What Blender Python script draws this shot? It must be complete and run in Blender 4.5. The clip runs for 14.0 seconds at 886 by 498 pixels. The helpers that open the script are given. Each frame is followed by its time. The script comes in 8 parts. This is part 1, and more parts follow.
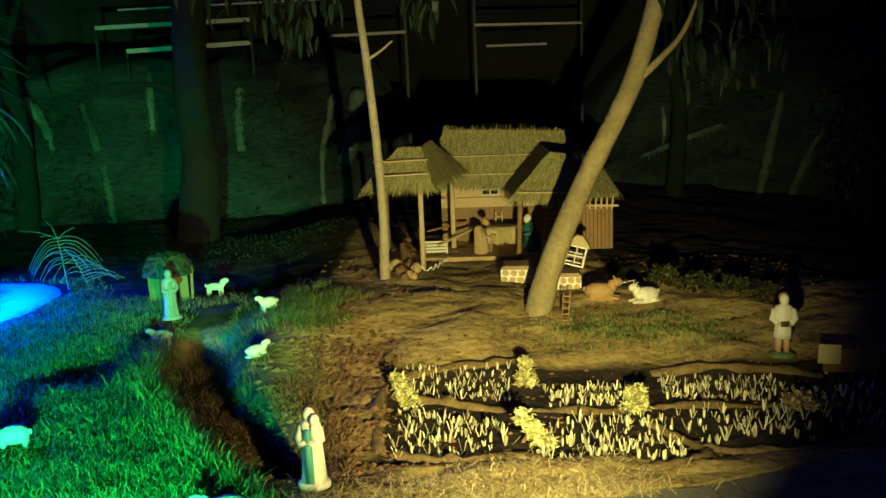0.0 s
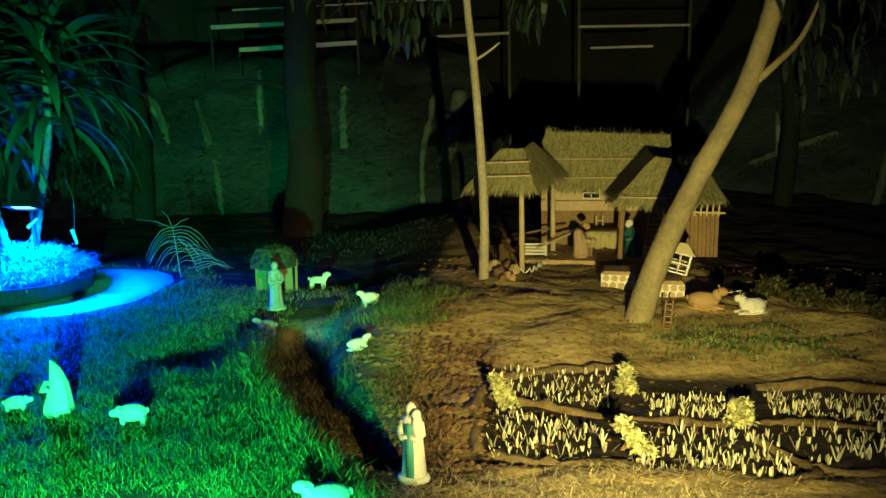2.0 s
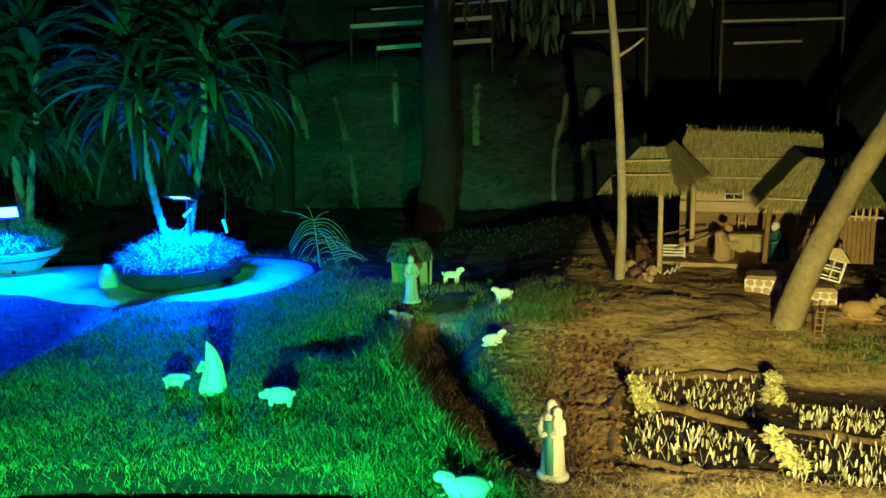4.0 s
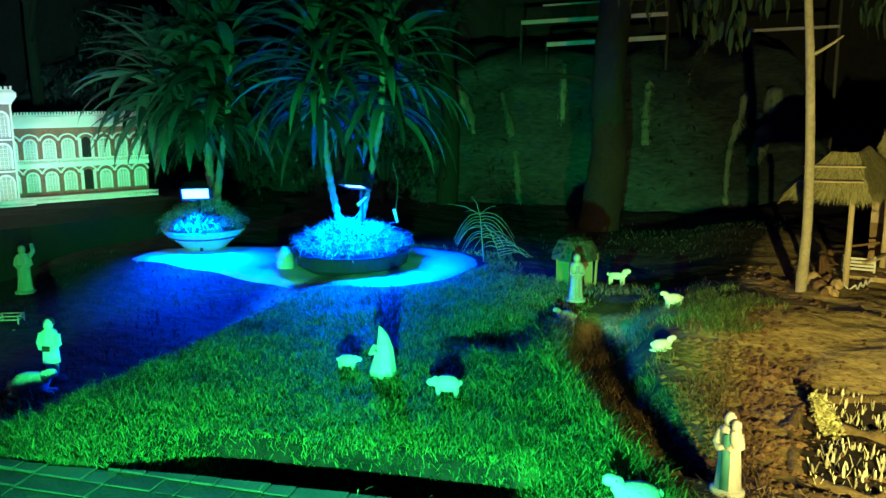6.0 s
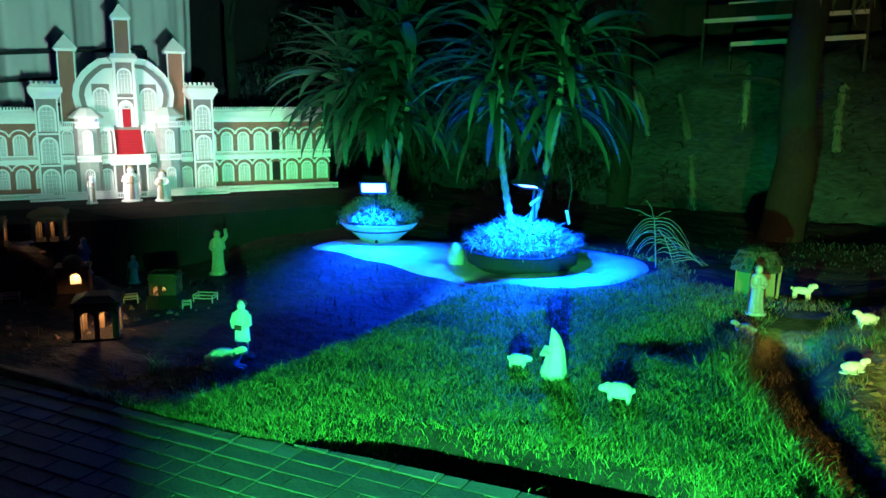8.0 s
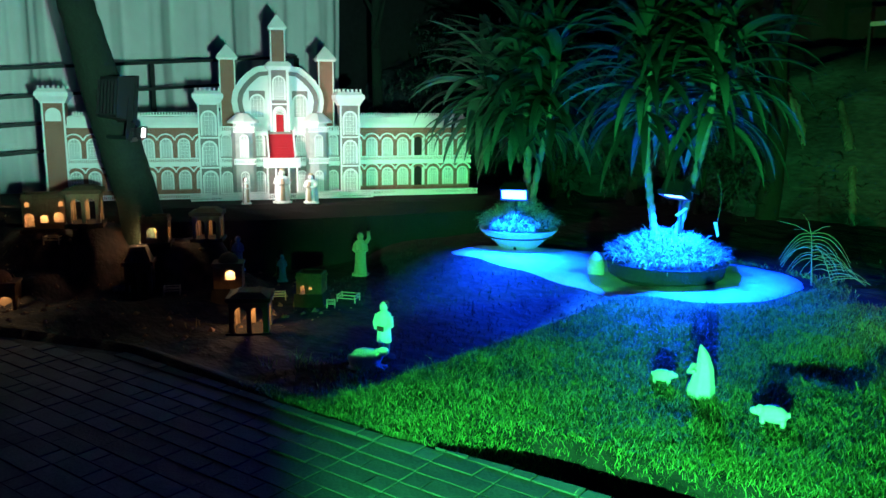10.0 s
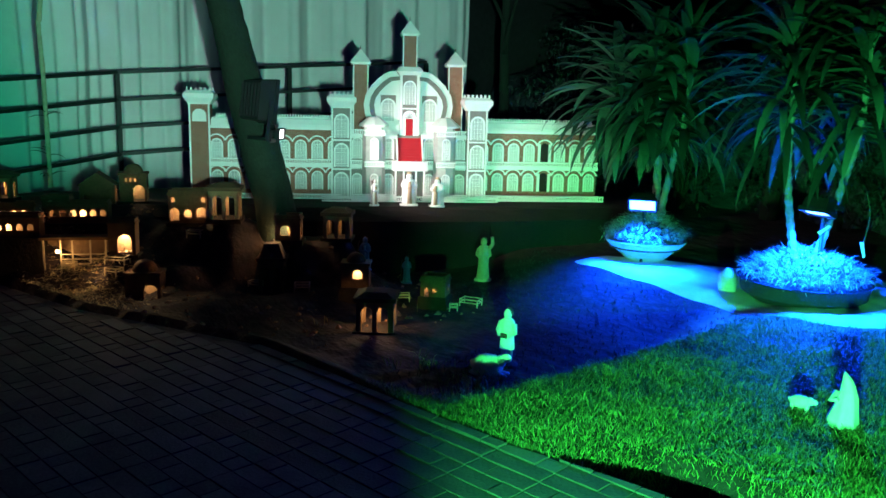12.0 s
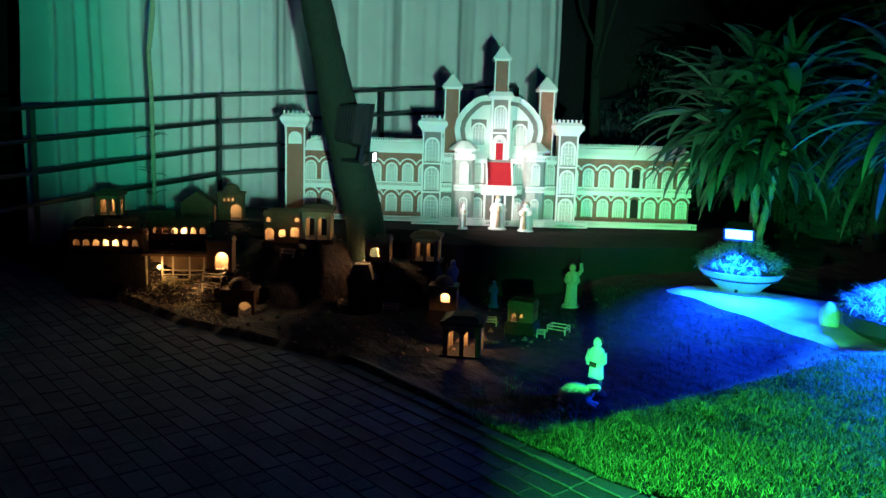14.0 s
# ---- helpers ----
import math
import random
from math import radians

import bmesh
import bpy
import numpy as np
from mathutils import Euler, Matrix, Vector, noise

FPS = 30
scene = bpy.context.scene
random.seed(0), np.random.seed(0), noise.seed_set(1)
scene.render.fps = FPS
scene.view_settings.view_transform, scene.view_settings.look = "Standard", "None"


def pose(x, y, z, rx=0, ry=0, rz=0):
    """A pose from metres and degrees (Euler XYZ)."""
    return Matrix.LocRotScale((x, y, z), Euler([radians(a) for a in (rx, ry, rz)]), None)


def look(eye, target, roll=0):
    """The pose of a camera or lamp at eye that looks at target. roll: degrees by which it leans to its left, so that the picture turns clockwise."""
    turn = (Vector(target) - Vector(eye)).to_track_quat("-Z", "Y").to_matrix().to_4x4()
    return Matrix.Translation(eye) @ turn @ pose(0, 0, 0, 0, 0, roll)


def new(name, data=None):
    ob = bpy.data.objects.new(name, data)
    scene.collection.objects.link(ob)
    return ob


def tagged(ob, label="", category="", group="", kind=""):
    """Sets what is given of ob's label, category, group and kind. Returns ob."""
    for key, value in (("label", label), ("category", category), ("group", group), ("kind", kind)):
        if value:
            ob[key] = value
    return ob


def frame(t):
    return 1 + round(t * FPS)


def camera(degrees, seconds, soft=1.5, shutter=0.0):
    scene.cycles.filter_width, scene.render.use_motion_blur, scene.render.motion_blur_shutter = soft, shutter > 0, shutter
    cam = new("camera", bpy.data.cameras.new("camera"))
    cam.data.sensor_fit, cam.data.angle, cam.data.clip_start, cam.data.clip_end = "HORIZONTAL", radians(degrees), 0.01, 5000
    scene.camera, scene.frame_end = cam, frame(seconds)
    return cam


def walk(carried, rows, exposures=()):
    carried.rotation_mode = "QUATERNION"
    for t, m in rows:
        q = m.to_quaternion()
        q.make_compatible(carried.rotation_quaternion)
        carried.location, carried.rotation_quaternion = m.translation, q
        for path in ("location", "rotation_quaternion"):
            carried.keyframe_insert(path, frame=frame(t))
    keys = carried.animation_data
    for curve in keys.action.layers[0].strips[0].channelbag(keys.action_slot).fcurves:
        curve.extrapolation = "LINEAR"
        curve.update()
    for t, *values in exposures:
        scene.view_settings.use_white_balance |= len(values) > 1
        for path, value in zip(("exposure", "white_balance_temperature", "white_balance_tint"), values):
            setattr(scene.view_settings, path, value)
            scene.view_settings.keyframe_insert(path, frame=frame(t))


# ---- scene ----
from mathutils.bvhtree import BVHTree

cam = camera(57.0, 14.0, 1.6)
ROWS = [
    (0.0, 0.000, 0.000, 1.560, 0.000, -10.946, 2.374),
    (0.5, -0.008, -0.004, 1.554, 1.200, -10.802, 2.283),
    (1.0, -0.030, -0.010, 1.559, 2.850, -10.782, 1.912),
    (1.5, -0.050, -0.013, 1.566, 4.712, -10.758, 1.643),
    (2.0, -0.066, -0.024, 1.566, 6.417, -10.690, 1.499),
    (2.5, -0.082, -0.031, 1.564, 8.193, -10.633, 1.528),
    (3.0, -0.110, -0.038, 1.562, 10.367, -10.549, 1.670),
    (5.5, -0.248, -0.081, 1.560, 22.692, -10.750, 0.563),
    (6.0, -0.276, -0.096, 1.556, 25.588, -10.664, 0.328),
    (6.5, -0.295, -0.109, 1.566, 28.362, -10.729, 0.074),
    (7.0, -0.317, -0.124, 1.567, 31.283, -10.749, -0.203),
    (7.5, -0.341, -0.150, 1.570, 33.967, -10.782, -0.553),
    (8.0, -0.355, -0.168, 1.573, 36.734, -10.814, -0.392),
    (8.5, -0.373, -0.178, 1.568, 39.220, -10.766, -0.335),
    (11.0, -0.440, -0.233, 1.588, 50.136, -10.281, -0.984),
    (11.5, -0.454, -0.249, 1.590, 52.105, -10.239, -1.311),
    (12.0, -0.465, -0.274, 1.597, 54.148, -10.325, -1.416),
    (12.5, -0.481, -0.295, 1.605, 56.105, -10.333, -1.568),
    (13.0, -0.489, -0.309, 1.612, 58.324, -9.982, -1.832),
    (13.5, -0.489, -0.323, 1.620, 59.710, -9.670, -1.904),
    (14.0, -0.492, -0.313, 1.616, 60.066, -8.971, -1.828),
]
walk(cam, [(t, pose(x, y, z, 0, 0, yaw) @ pose(0, 0, 0, 90 + pitch, 0, 0) @ pose(0, 0, 0, 0, 0, -roll)) for t, x, y, z, yaw, pitch, roll in ROWS],
     [(0.0, -0.10, 5800, 17), (1.5, -0.16, 5800, 17), (2.5, -0.28, 5850, 16), (3.0, -0.32, 5850, 16), (5.5, -0.08, 6050, 13), (8.5, -0.04, 6400, 14), (11.0, -0.08, 6420, 14), (12.5, -0.04, 6440, 14), (14.0, 0.0, 6450, 14)])

# ---- night sky and floodlights ----
world = bpy.data.worlds.new("night")
scene.world = world
world.use_nodes = True
world.node_tree.nodes["Background"].inputs[0].default_value = (0.0010, 0.0018, 0.034, 1)
world.node_tree.nodes["Background"].inputs[1].default_value = 0.62
scene.view_settings.exposure = 0.0


def spot(name, eye, target, color, watts, cone, blend=0.5, size=0.06):
    d = bpy.data.lights.new(name, "SPOT")
    d.color, d.energy, d.spot_size, d.spot_blend, d.shadow_soft_size = color, watts, radians(cone), blend, size
    ob = new(name, d)
    ob.matrix_world = look(eye, target)
    return ob


def bulb(name, place, color, watts, size=0.015):
    d = bpy.data.lights.new(name, "POINT")
    d.color, d.energy, d.shadow_soft_size = color, watts, size
    ob = new(name, d)
    ob.location = place
    return ob


GREEN, AMBER, BLUE = (0.04, 1.0, 0.22), (1.0, 0.84, 0.22), (0.0012, 0.046, 1.0)
spot("green_flood", (-0.63, 0.15, 0.48), (-2.21, 2.86, -0.20), GREEN, 2300, 64, 0.56, 0.03)
spot("amber_flood", (0.38, 1.22, 0.68), (0.16, 5.8, 0.60), AMBER, 840, 72, 1.0, 0.025)
spot("curtain_flood", (-0.30, 0.15, 1.20), (-8.3, 3.5, 2.6), (0.03, 1.0, 0.52), 1350, 54, 0.7, 0.014)
spot("white_curtain_flood", (-0.33, 0.11, 1.20), (-8.3, 3.95, 2.5), (0.90, 0.78, 1.0), 900, 44, 0.6, 0.014)
spot("church_flood", (-6.79, 2.72, 1.30), (-6.78, 4.98, 1.10), (1.0, 0.90, 0.84), 165, 70, 0.8, 0.04)


# ---- materials ----
def material(name, color, rough=0.8, vary=0.3, scale=8.0, bump=0.3, fine=60.0, metal=0.0, second=None, island=0.0, spec=0.3):
    """Base colour mottled at two scales, with fine relief."""
    m = bpy.data.materials.new(name)
    m.use_nodes = True
    nt = m.node_tree
    n, li = nt.nodes, nt.links
    bsdf = n["Principled BSDF"]
    co = n.new("ShaderNodeTexCoord")
    a, b = n.new("ShaderNodeTexNoise"), n.new("ShaderNodeTexNoise")
    a.inputs["Scale"].default_value, a.inputs["Detail"].default_value = scale, 5
    b.inputs["Scale"].default_value, b.inputs["Detail"].default_value = fine, 3
    li.new(co.outputs["Object"], a.inputs["Vector"])
    li.new(co.outputs["Object"], b.inputs["Vector"])
    add = n.new("ShaderNodeMath")
    add.operation = "MULTIPLY_ADD"
    li.new(b.outputs["Fac"], add.inputs[0])
    add.inputs[1].default_value = 0.45
    mul = n.new("ShaderNodeMath")
    mul.operation = "MULTIPLY"
    li.new(a.outputs["Fac"], mul.inputs[0])
    mul.inputs[1].default_value = 0.55
    li.new(mul.outputs[0], add.inputs[2])
    fac = add.outputs[0]
    if island:
        geo = n.new("ShaderNodeNewGeometry")
        oi = n.new("ShaderNodeObjectInfo")
        both = n.new("ShaderNodeMath")
        both.operation = "ADD"
        li.new(geo.outputs["Random Per Island"], both.inputs[0])
        li.new(oi.outputs["Random"], both.inputs[1])
        fr = n.new("ShaderNodeMath")
        fr.operation = "FRACT"
        li.new(both.outputs[0], fr.inputs[0])
        ma = n.new("ShaderNodeMath")
        ma.operation = "MULTIPLY_ADD"
        li.new(fr.outputs[0], ma.inputs[0])
        ma.inputs[1].default_value = island
        sub = n.new("ShaderNodeMath")
        sub.operation = "SUBTRACT"
        li.new(fac, sub.inputs[0])
        sub.inputs[1].default_value = island / 2
        li.new(sub.outputs[0], ma.inputs[2])
        fac = ma.outputs[0]
    ramp = n.new("ShaderNodeValToRGB")
    lo = [c * (1 - vary) for c in color]
    hi = second if second else [min(1, c * (1 + vary)) for c in color]
    ramp.color_ramp.elements[0].position, ramp.color_ramp.elements[1].position = 0.3, 0.7
    ramp.color_ramp.elements[0].color, ramp.color_ramp.elements[1].color = (*lo, 1), (*hi, 1)
    li.new(fac, ramp.inputs["Fac"])
    li.new(ramp.outputs["Color"], bsdf.inputs["Base Color"])
    bsdf.inputs["Roughness"].default_value, bsdf.inputs["Metallic"].default_value = rough, metal
    bsdf.inputs["Specular IOR Level"].default_value = spec
    if bump:
        bp = n.new("ShaderNodeBump")
        bp.inputs["Strength"].default_value, bp.inputs["Distance"].default_value = bump, 0.02
        li.new(add.outputs[0], bp.inputs["Height"])
        li.new(bp.outputs["Normal"], bsdf.inputs["Normal"])
    return m


def glow(name, color, strength):
    m = bpy.data.materials.new(name)
    m.use_nodes = True
    b = m.node_tree.nodes["Principled BSDF"]
    b.inputs["Base Color"].default_value = (0.8, 0.8, 0.8, 1)
    b.inputs["Emission Color"].default_value, b.inputs["Emission Strength"].default_value = (*color, 1), strength
    return m


def leafy(name, color, second, rough=0.45):
    m = material(name, color, rough, 0.35, 3.0, 0.1, 40.0, second=second, island=0.8, spec=0.4)
    return m


def bricked(name, color, mortar, w, h):
    """Small moulded brickwork for the model church."""
    m = material(name, color, 0.85, 0.3, 14.0, 0.2, 90.0)
    nt = m.node_tree
    n, li = nt.nodes, nt.links
    bsdf = n["Principled BSDF"]
    old = bsdf.inputs["Base Color"].links[0].from_socket
    br = n.new("ShaderNodeTexBrick")
    br.inputs["Scale"].default_value = 1.0
    br.inputs["Brick Width"].default_value, br.inputs["Row Height"].default_value = w, h
    br.inputs["Mortar Size"].default_value = h * 0.10
    br.inputs["Mortar"].default_value = (*mortar, 1)
    co = n.new("ShaderNodeTexCoord")
    sep, cmb = n.new("ShaderNodeSeparateXYZ"), n.new("ShaderNodeCombineXYZ")
    sm = n.new("ShaderNodeMath")
    sm.operation = "ADD"
    li.new(co.outputs["Object"], sep.inputs[0])
    li.new(sep.outputs["X"], sm.inputs[0])
    li.new(sep.outputs["Y"], sm.inputs[1])
    li.new(sm.outputs[0], cmb.inputs["X"])
    li.new(sep.outputs["Z"], cmb.inputs["Y"])
    li.new(cmb.outputs[0], br.inputs["Vector"])
    li.new(old, br.inputs["Color1"])
    li.new(old, br.inputs["Color2"])
    li.new(br.outputs["Color"], bsdf.inputs["Base Color"])
    return m


def stratified(m):
    """Draws the mottling out sideways into rough layers."""
    nt = m.node_tree
    for tex in [q for q in nt.nodes if q.type == "TEX_NOISE"]:
        for link in list(tex.inputs["Vector"].links):
            mp = nt.nodes.new("ShaderNodeMapping")
            mp.inputs["Scale"].default_value = (0.8, 0.8, 2.6)
            nt.links.new(link.from_socket, mp.inputs["Vector"])
            nt.links.new(mp.outputs["Vector"], tex.inputs["Vector"])
    return m


def ground_material():
    """Bare earth, lawn soil, dry straw, and dark soil for beds and painted shade, blended by the zone masks, broken up
    by noise.
    """
    m = material("earth", (0.32, 0.22, 0.085), 0.95, 0.45, 2.2, 0.9, 28.0, second=(0.55, 0.42, 0.17))
    nt = m.node_tree
    n, li = nt.nodes, nt.links
    bsdf = n["Principled BSDF"]
    col = bsdf.inputs["Base Color"].links[0].from_socket
    zone = n.new("ShaderNodeAttribute")
    zone.attribute_name = "zone"
    sep = n.new("ShaderNodeSeparateColor")
    li.new(zone.outputs["Color"], sep.inputs[0])
    nz = n.new("ShaderNodeTexNoise")
    nz.inputs["Scale"].default_value, nz.inputs["Detail"].default_value = 9.0, 6
    co = n.new("ShaderNodeTexCoord")
    li.new(co.outputs["Object"], nz.inputs["Vector"])
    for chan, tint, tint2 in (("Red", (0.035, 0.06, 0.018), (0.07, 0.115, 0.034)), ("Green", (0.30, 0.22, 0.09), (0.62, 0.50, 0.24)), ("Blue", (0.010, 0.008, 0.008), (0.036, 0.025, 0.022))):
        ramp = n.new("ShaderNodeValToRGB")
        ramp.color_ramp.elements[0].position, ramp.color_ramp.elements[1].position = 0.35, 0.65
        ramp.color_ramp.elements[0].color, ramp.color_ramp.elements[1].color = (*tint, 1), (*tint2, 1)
        li.new(nz.outputs["Fac"], ramp.inputs["Fac"])
        ad = n.new("ShaderNodeMath")
        ad.operation = "MULTIPLY_ADD"
        li.new(nz.outputs["Fac"], ad.inputs[0])
        ad.inputs[1].default_value = 0.9
        off = n.new("ShaderNodeMath")
        off.operation = "MULTIPLY_ADD"
        li.new(sep.outputs[chan], off.inputs[0])
        off.inputs[1].default_value, off.inputs[2].default_value = 1.9, -0.95
        li.new(off.outputs[0], ad.inputs[2])
        ad.use_clamp = True
        mix = n.new("ShaderNodeMix")
        mix.data_type = "RGBA"
        li.new(ad.outputs[0], mix.inputs["Factor"])
        li.new(col, mix.inputs["A"])
        li.new(ramp.outputs["Color"], mix.inputs["B"])
        col = mix.outputs["Result"]
    li.new(col, bsdf.inputs["Base Color"])
    # raked, trodden relief running along the beds
    mp = n.new("ShaderNodeMapping")
    mp.inputs["Scale"].default_value = (3.2, 6.5, 6.0)
    ri = n.new("ShaderNodeTexNoise")
    ri.inputs["Scale"].default_value, ri.inputs["Detail"].default_value, ri.inputs["Roughness"].default_value = 1.0, 5, 0.55
    li.new(co.outputs["Object"], mp.inputs["Vector"])
    li.new(mp.outputs["Vector"], ri.inputs["Vector"])
    old = bsdf.inputs["Normal"].links[0].from_node
    bp = n.new("ShaderNodeBump")
    bp.inputs["Strength"].default_value, bp.inputs["Distance"].default_value = 1.0, 0.04
    li.new(ri.outputs["Fac"], bp.inputs["Height"])
    li.new(old.outputs["Normal"], bp.inputs["Normal"])
    li.new(bp.outputs["Normal"], bsdf.inputs["Normal"])
    return m


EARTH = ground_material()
GRASS = leafy("grass_blade", (0.05, 0.11, 0.026), (0.20, 0.28, 0.07), 0.6)
DRYGRASS = leafy("dry_grass", (0.10, 0.060, 0.024), (0.24, 0.16, 0.065), 0.7)
STRAW = leafy("straw", (0.35, 0.27, 0.12), (0.72, 0.6, 0.33), 0.7)
PAVER = material("paver", (0.165, 0.165, 0.165), 0.85, 0.3, 5.0, 0.35, 70.0, island=0.25, spec=0.02)
for link in [q for q in PAVER.node_tree.links if q.to_socket.name == "Vector"]:
    PAVER.node_tree.links.new(PAVER.node_tree.nodes.new("ShaderNodeNewGeometry").outputs["Position"], link.to_socket)
PAVEBED = material("joint_sand", (0.095, 0.093, 0.086), 0.95, 0.4, 6.0, 0.5, 60.0)
PLASTER = material("painted_plaster", (0.84, 0.83, 0.79), 0.55, 0.10, 6.0, 0.12, 40.0)
TEAL = material("teal_light_paint", (0.10, 0.42, 0.40), 0.5, 0.15, 6.0, 0.1, 40.0)
HAIR = material("brown_paint", (0.10, 0.06, 0.04), 0.6, 0.2, 10.0, 0.1, 40.0)
SKIN = material("ochre_paint", (0.55, 0.36, 0.24), 0.5, 0.12, 8.0, 0.1, 40.0)
OCHRE = material("dull_robe_paint", (0.50, 0.36, 0.22), 0.6, 0.15, 8.0, 0.1, 40.0)
BLUEROBE = material("blue_robe_paint", (0.06, 0.12, 0.30), 0.55, 0.2, 8.0, 0.1, 40.0)
WOOL = material("wool_plaster", (0.80, 0.78, 0.72), 0.8, 0.12, 20.0, 0.6, 50.0)
DARKWOOL = material("dark_wool_plaster", (0.30, 0.28, 0.27), 0.8, 0.15, 20.0, 0.6, 50.0)
TAN = material("tan_hide_paint", (0.46, 0.29, 0.13), 0.6, 0.2, 9.0, 0.2, 50.0)
BARK = material("pale_bark", (0.42, 0.37, 0.26), 0.85, 0.3, 7.0, 0.5, 40.0)
BARKTAN = material("tan_bark", (0.30, 0.245, 0.13), 0.85, 0.35, 6.0, 0.5, 35.0)
BARKDARK = material("dark_bark", (0.055, 0.06, 0.042), 0.9, 0.35, 8.0, 0.7, 40.0)
THATCH = leafy("thatch", (0.32, 0.30, 0.125), (0.46, 0.425, 0.19), 0.85)
THATCHBASE = material("thatch_underlay", (0.31, 0.275, 0.12), 0.95, 0.3, 20.0, 0.8, 120.0)
CLAYWALL = material("clay_wall", (0.52, 0.37, 0.20), 0.9, 0.2, 5.0, 0.3, 40.0)
PINKWALL = material("pinkish_clay_band", (0.60, 0.46, 0.29), 0.85, 0.15, 5.0, 0.2, 40.0)
DARKWOOD = material("dark_wood", (0.12, 0.065, 0.03), 0.7, 0.35, 10.0, 0.4, 60.0)
BROWNWOOD = material("brown_wood", (0.29, 0.175, 0.08), 0.7, 0.3, 9.0, 0.4, 60.0)
PALEWOOD = material("pale_wood", (0.62, 0.50, 0.30), 0.7, 0.2, 9.0, 0.3, 60.0)
WHITEPAINT = material("white_paint", (0.80, 0.79, 0.74), 0.5, 0.08, 9.0, 0.08, 50.0)
CARD = material("white_card", (0.84, 0.83, 0.80), 0.6, 0.05, 12.0, 0.06, 60.0)
CARDBRICK = bricked("model_brick", (0.30, 0.105, 0.065), (0.36, 0.25, 0.20), 0.022, 0.009)
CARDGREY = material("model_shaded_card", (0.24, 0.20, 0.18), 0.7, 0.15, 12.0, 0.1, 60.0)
CARDPANE = material("pale_window_card", (0.44, 0.43, 0.41), 0.7, 0.15, 20.0, 0.1, 60.0)
REDCARPET = material("red_carpet", (0.42, 0.012, 0.02), 0.85, 0.15, 20.0, 0.3, 120.0)
# solid near-black fill painting the shade inside doorways and panes
BLACKHOLE = material("dark_opening", (0.02, 0.016, 0.014), 0.9, 0.2, 10.0, 0.1, 40.0)
CURTAIN = material("curtain_cloth", (0.62, 0.63, 0.62), 0.9, 0.08, 3.0, 0.15, 160.0)
STEEL = material("painted_steel", (0.018, 0.022, 0.022), 0.5, 0.3, 12.0, 0.1, 60.0, metal=0.2)
LAMPBODY = material("lamp_housing", (0.012, 0.012, 0.013), 0.45, 0.25, 12.0, 0.1, 60.0)
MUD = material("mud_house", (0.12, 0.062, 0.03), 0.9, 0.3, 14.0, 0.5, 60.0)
# paler mud for walls beside a bulb: lamplight put into the colour
LITMUD = material("lit_mud", (0.27, 0.17, 0.09), 0.9, 0.2, 14.0, 0.4, 60.0)
STAGE = material("stage_cloth", (0.015, 0.010, 0.008), 0.95, 0.35, 4.0, 0.5, 60.0)
CONCRETE = material("pale_concrete", (0.55, 0.54, 0.50), 0.8, 0.15, 6.0, 0.25, 50.0)
SAND = material("pale_gravel", (0.62, 0.60, 0.56), 0.9, 0.2, 7.0, 0.6, 90.0)
FROND = leafy("strap_leaf", (0.020, 0.047, 0.036), (0.058, 0.110, 0.080), 0.5)
SHRUB = leafy("shrub_leaf", (0.014, 0.034, 0.018), (0.030, 0.066, 0.038), 0.55)
PALELEAF = leafy("pale_variegated_leaf", (0.62, 0.60, 0.24), (0.88, 0.85, 0.42), 0.5)
SILVERLEAF = leafy("silver_ground_cover", (0.16, 0.20, 0.15), (0.55, 0.62, 0.50), 0.55)
SHOOT = leafy("pale_shoot", (0.60, 0.58, 0.36), (0.85, 0.82, 0.58), 0.55)
OLIVELEAF = leafy("olive_leaf", (0.05, 0.058, 0.022), (0.12, 0.125, 0.05), 0.55)
RAILGREY = material("grey_rail_paint", (0.36, 0.37, 0.37), 0.6, 0.2, 8.0, 0.1, 40.0)
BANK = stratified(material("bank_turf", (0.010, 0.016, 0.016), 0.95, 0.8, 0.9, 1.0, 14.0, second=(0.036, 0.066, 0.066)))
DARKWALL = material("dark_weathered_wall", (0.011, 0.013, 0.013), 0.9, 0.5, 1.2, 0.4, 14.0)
BARKRED = material("amber_tinted_bark", (0.008, 0.007, 0.006), 0.95, 0.5, 3.0, 0.6, 40.0, second=(0.026, 0.013, 0.010))
MOSS = leafy("pale_moss", (0.045, 0.075, 0.055), (0.11, 0.17, 0.12), 0.9)
# bark sunk toward black: shade and a green light cast are in the colour
BARKSHADE = material("shaded_bark", (0.007, 0.016, 0.009), 0.95, 0.4, 8.0, 0.7, 40.0)
DARKTRUNK = material("shaded_trunk_bark", (0.012, 0.022, 0.014), 0.95, 0.4, 8.0, 0.7, 40.0)
DARKSTONE = material("dark_stone", (0.030, 0.032, 0.036), 0.85, 0.3, 8.0, 0.4, 50.0)
BROWNROCK = material("brown_rock", (0.22, 0.13, 0.07), 0.9, 0.4, 9.0, 0.8, 40.0)
DARKEARTH = material("dark_earth", (0.022, 0.015, 0.010), 0.95, 0.4, 8.0, 0.8, 40.0)
# darker copy of the leaf colour, so far plants read as unlit
SHADELEAF = leafy("shaded_leaf", (0.008, 0.017, 0.013), (0.020, 0.040, 0.032), 0.6)
LIT = glow("flood_face", (0.045, 0.14, 1.0), 22.0)
WARM = glow("bulb_face", (1.0, 0.62, 0.25), 7.0)
WHITELIT = glow("white_flood_face", (1.0, 1.0, 0.95), 12.0)


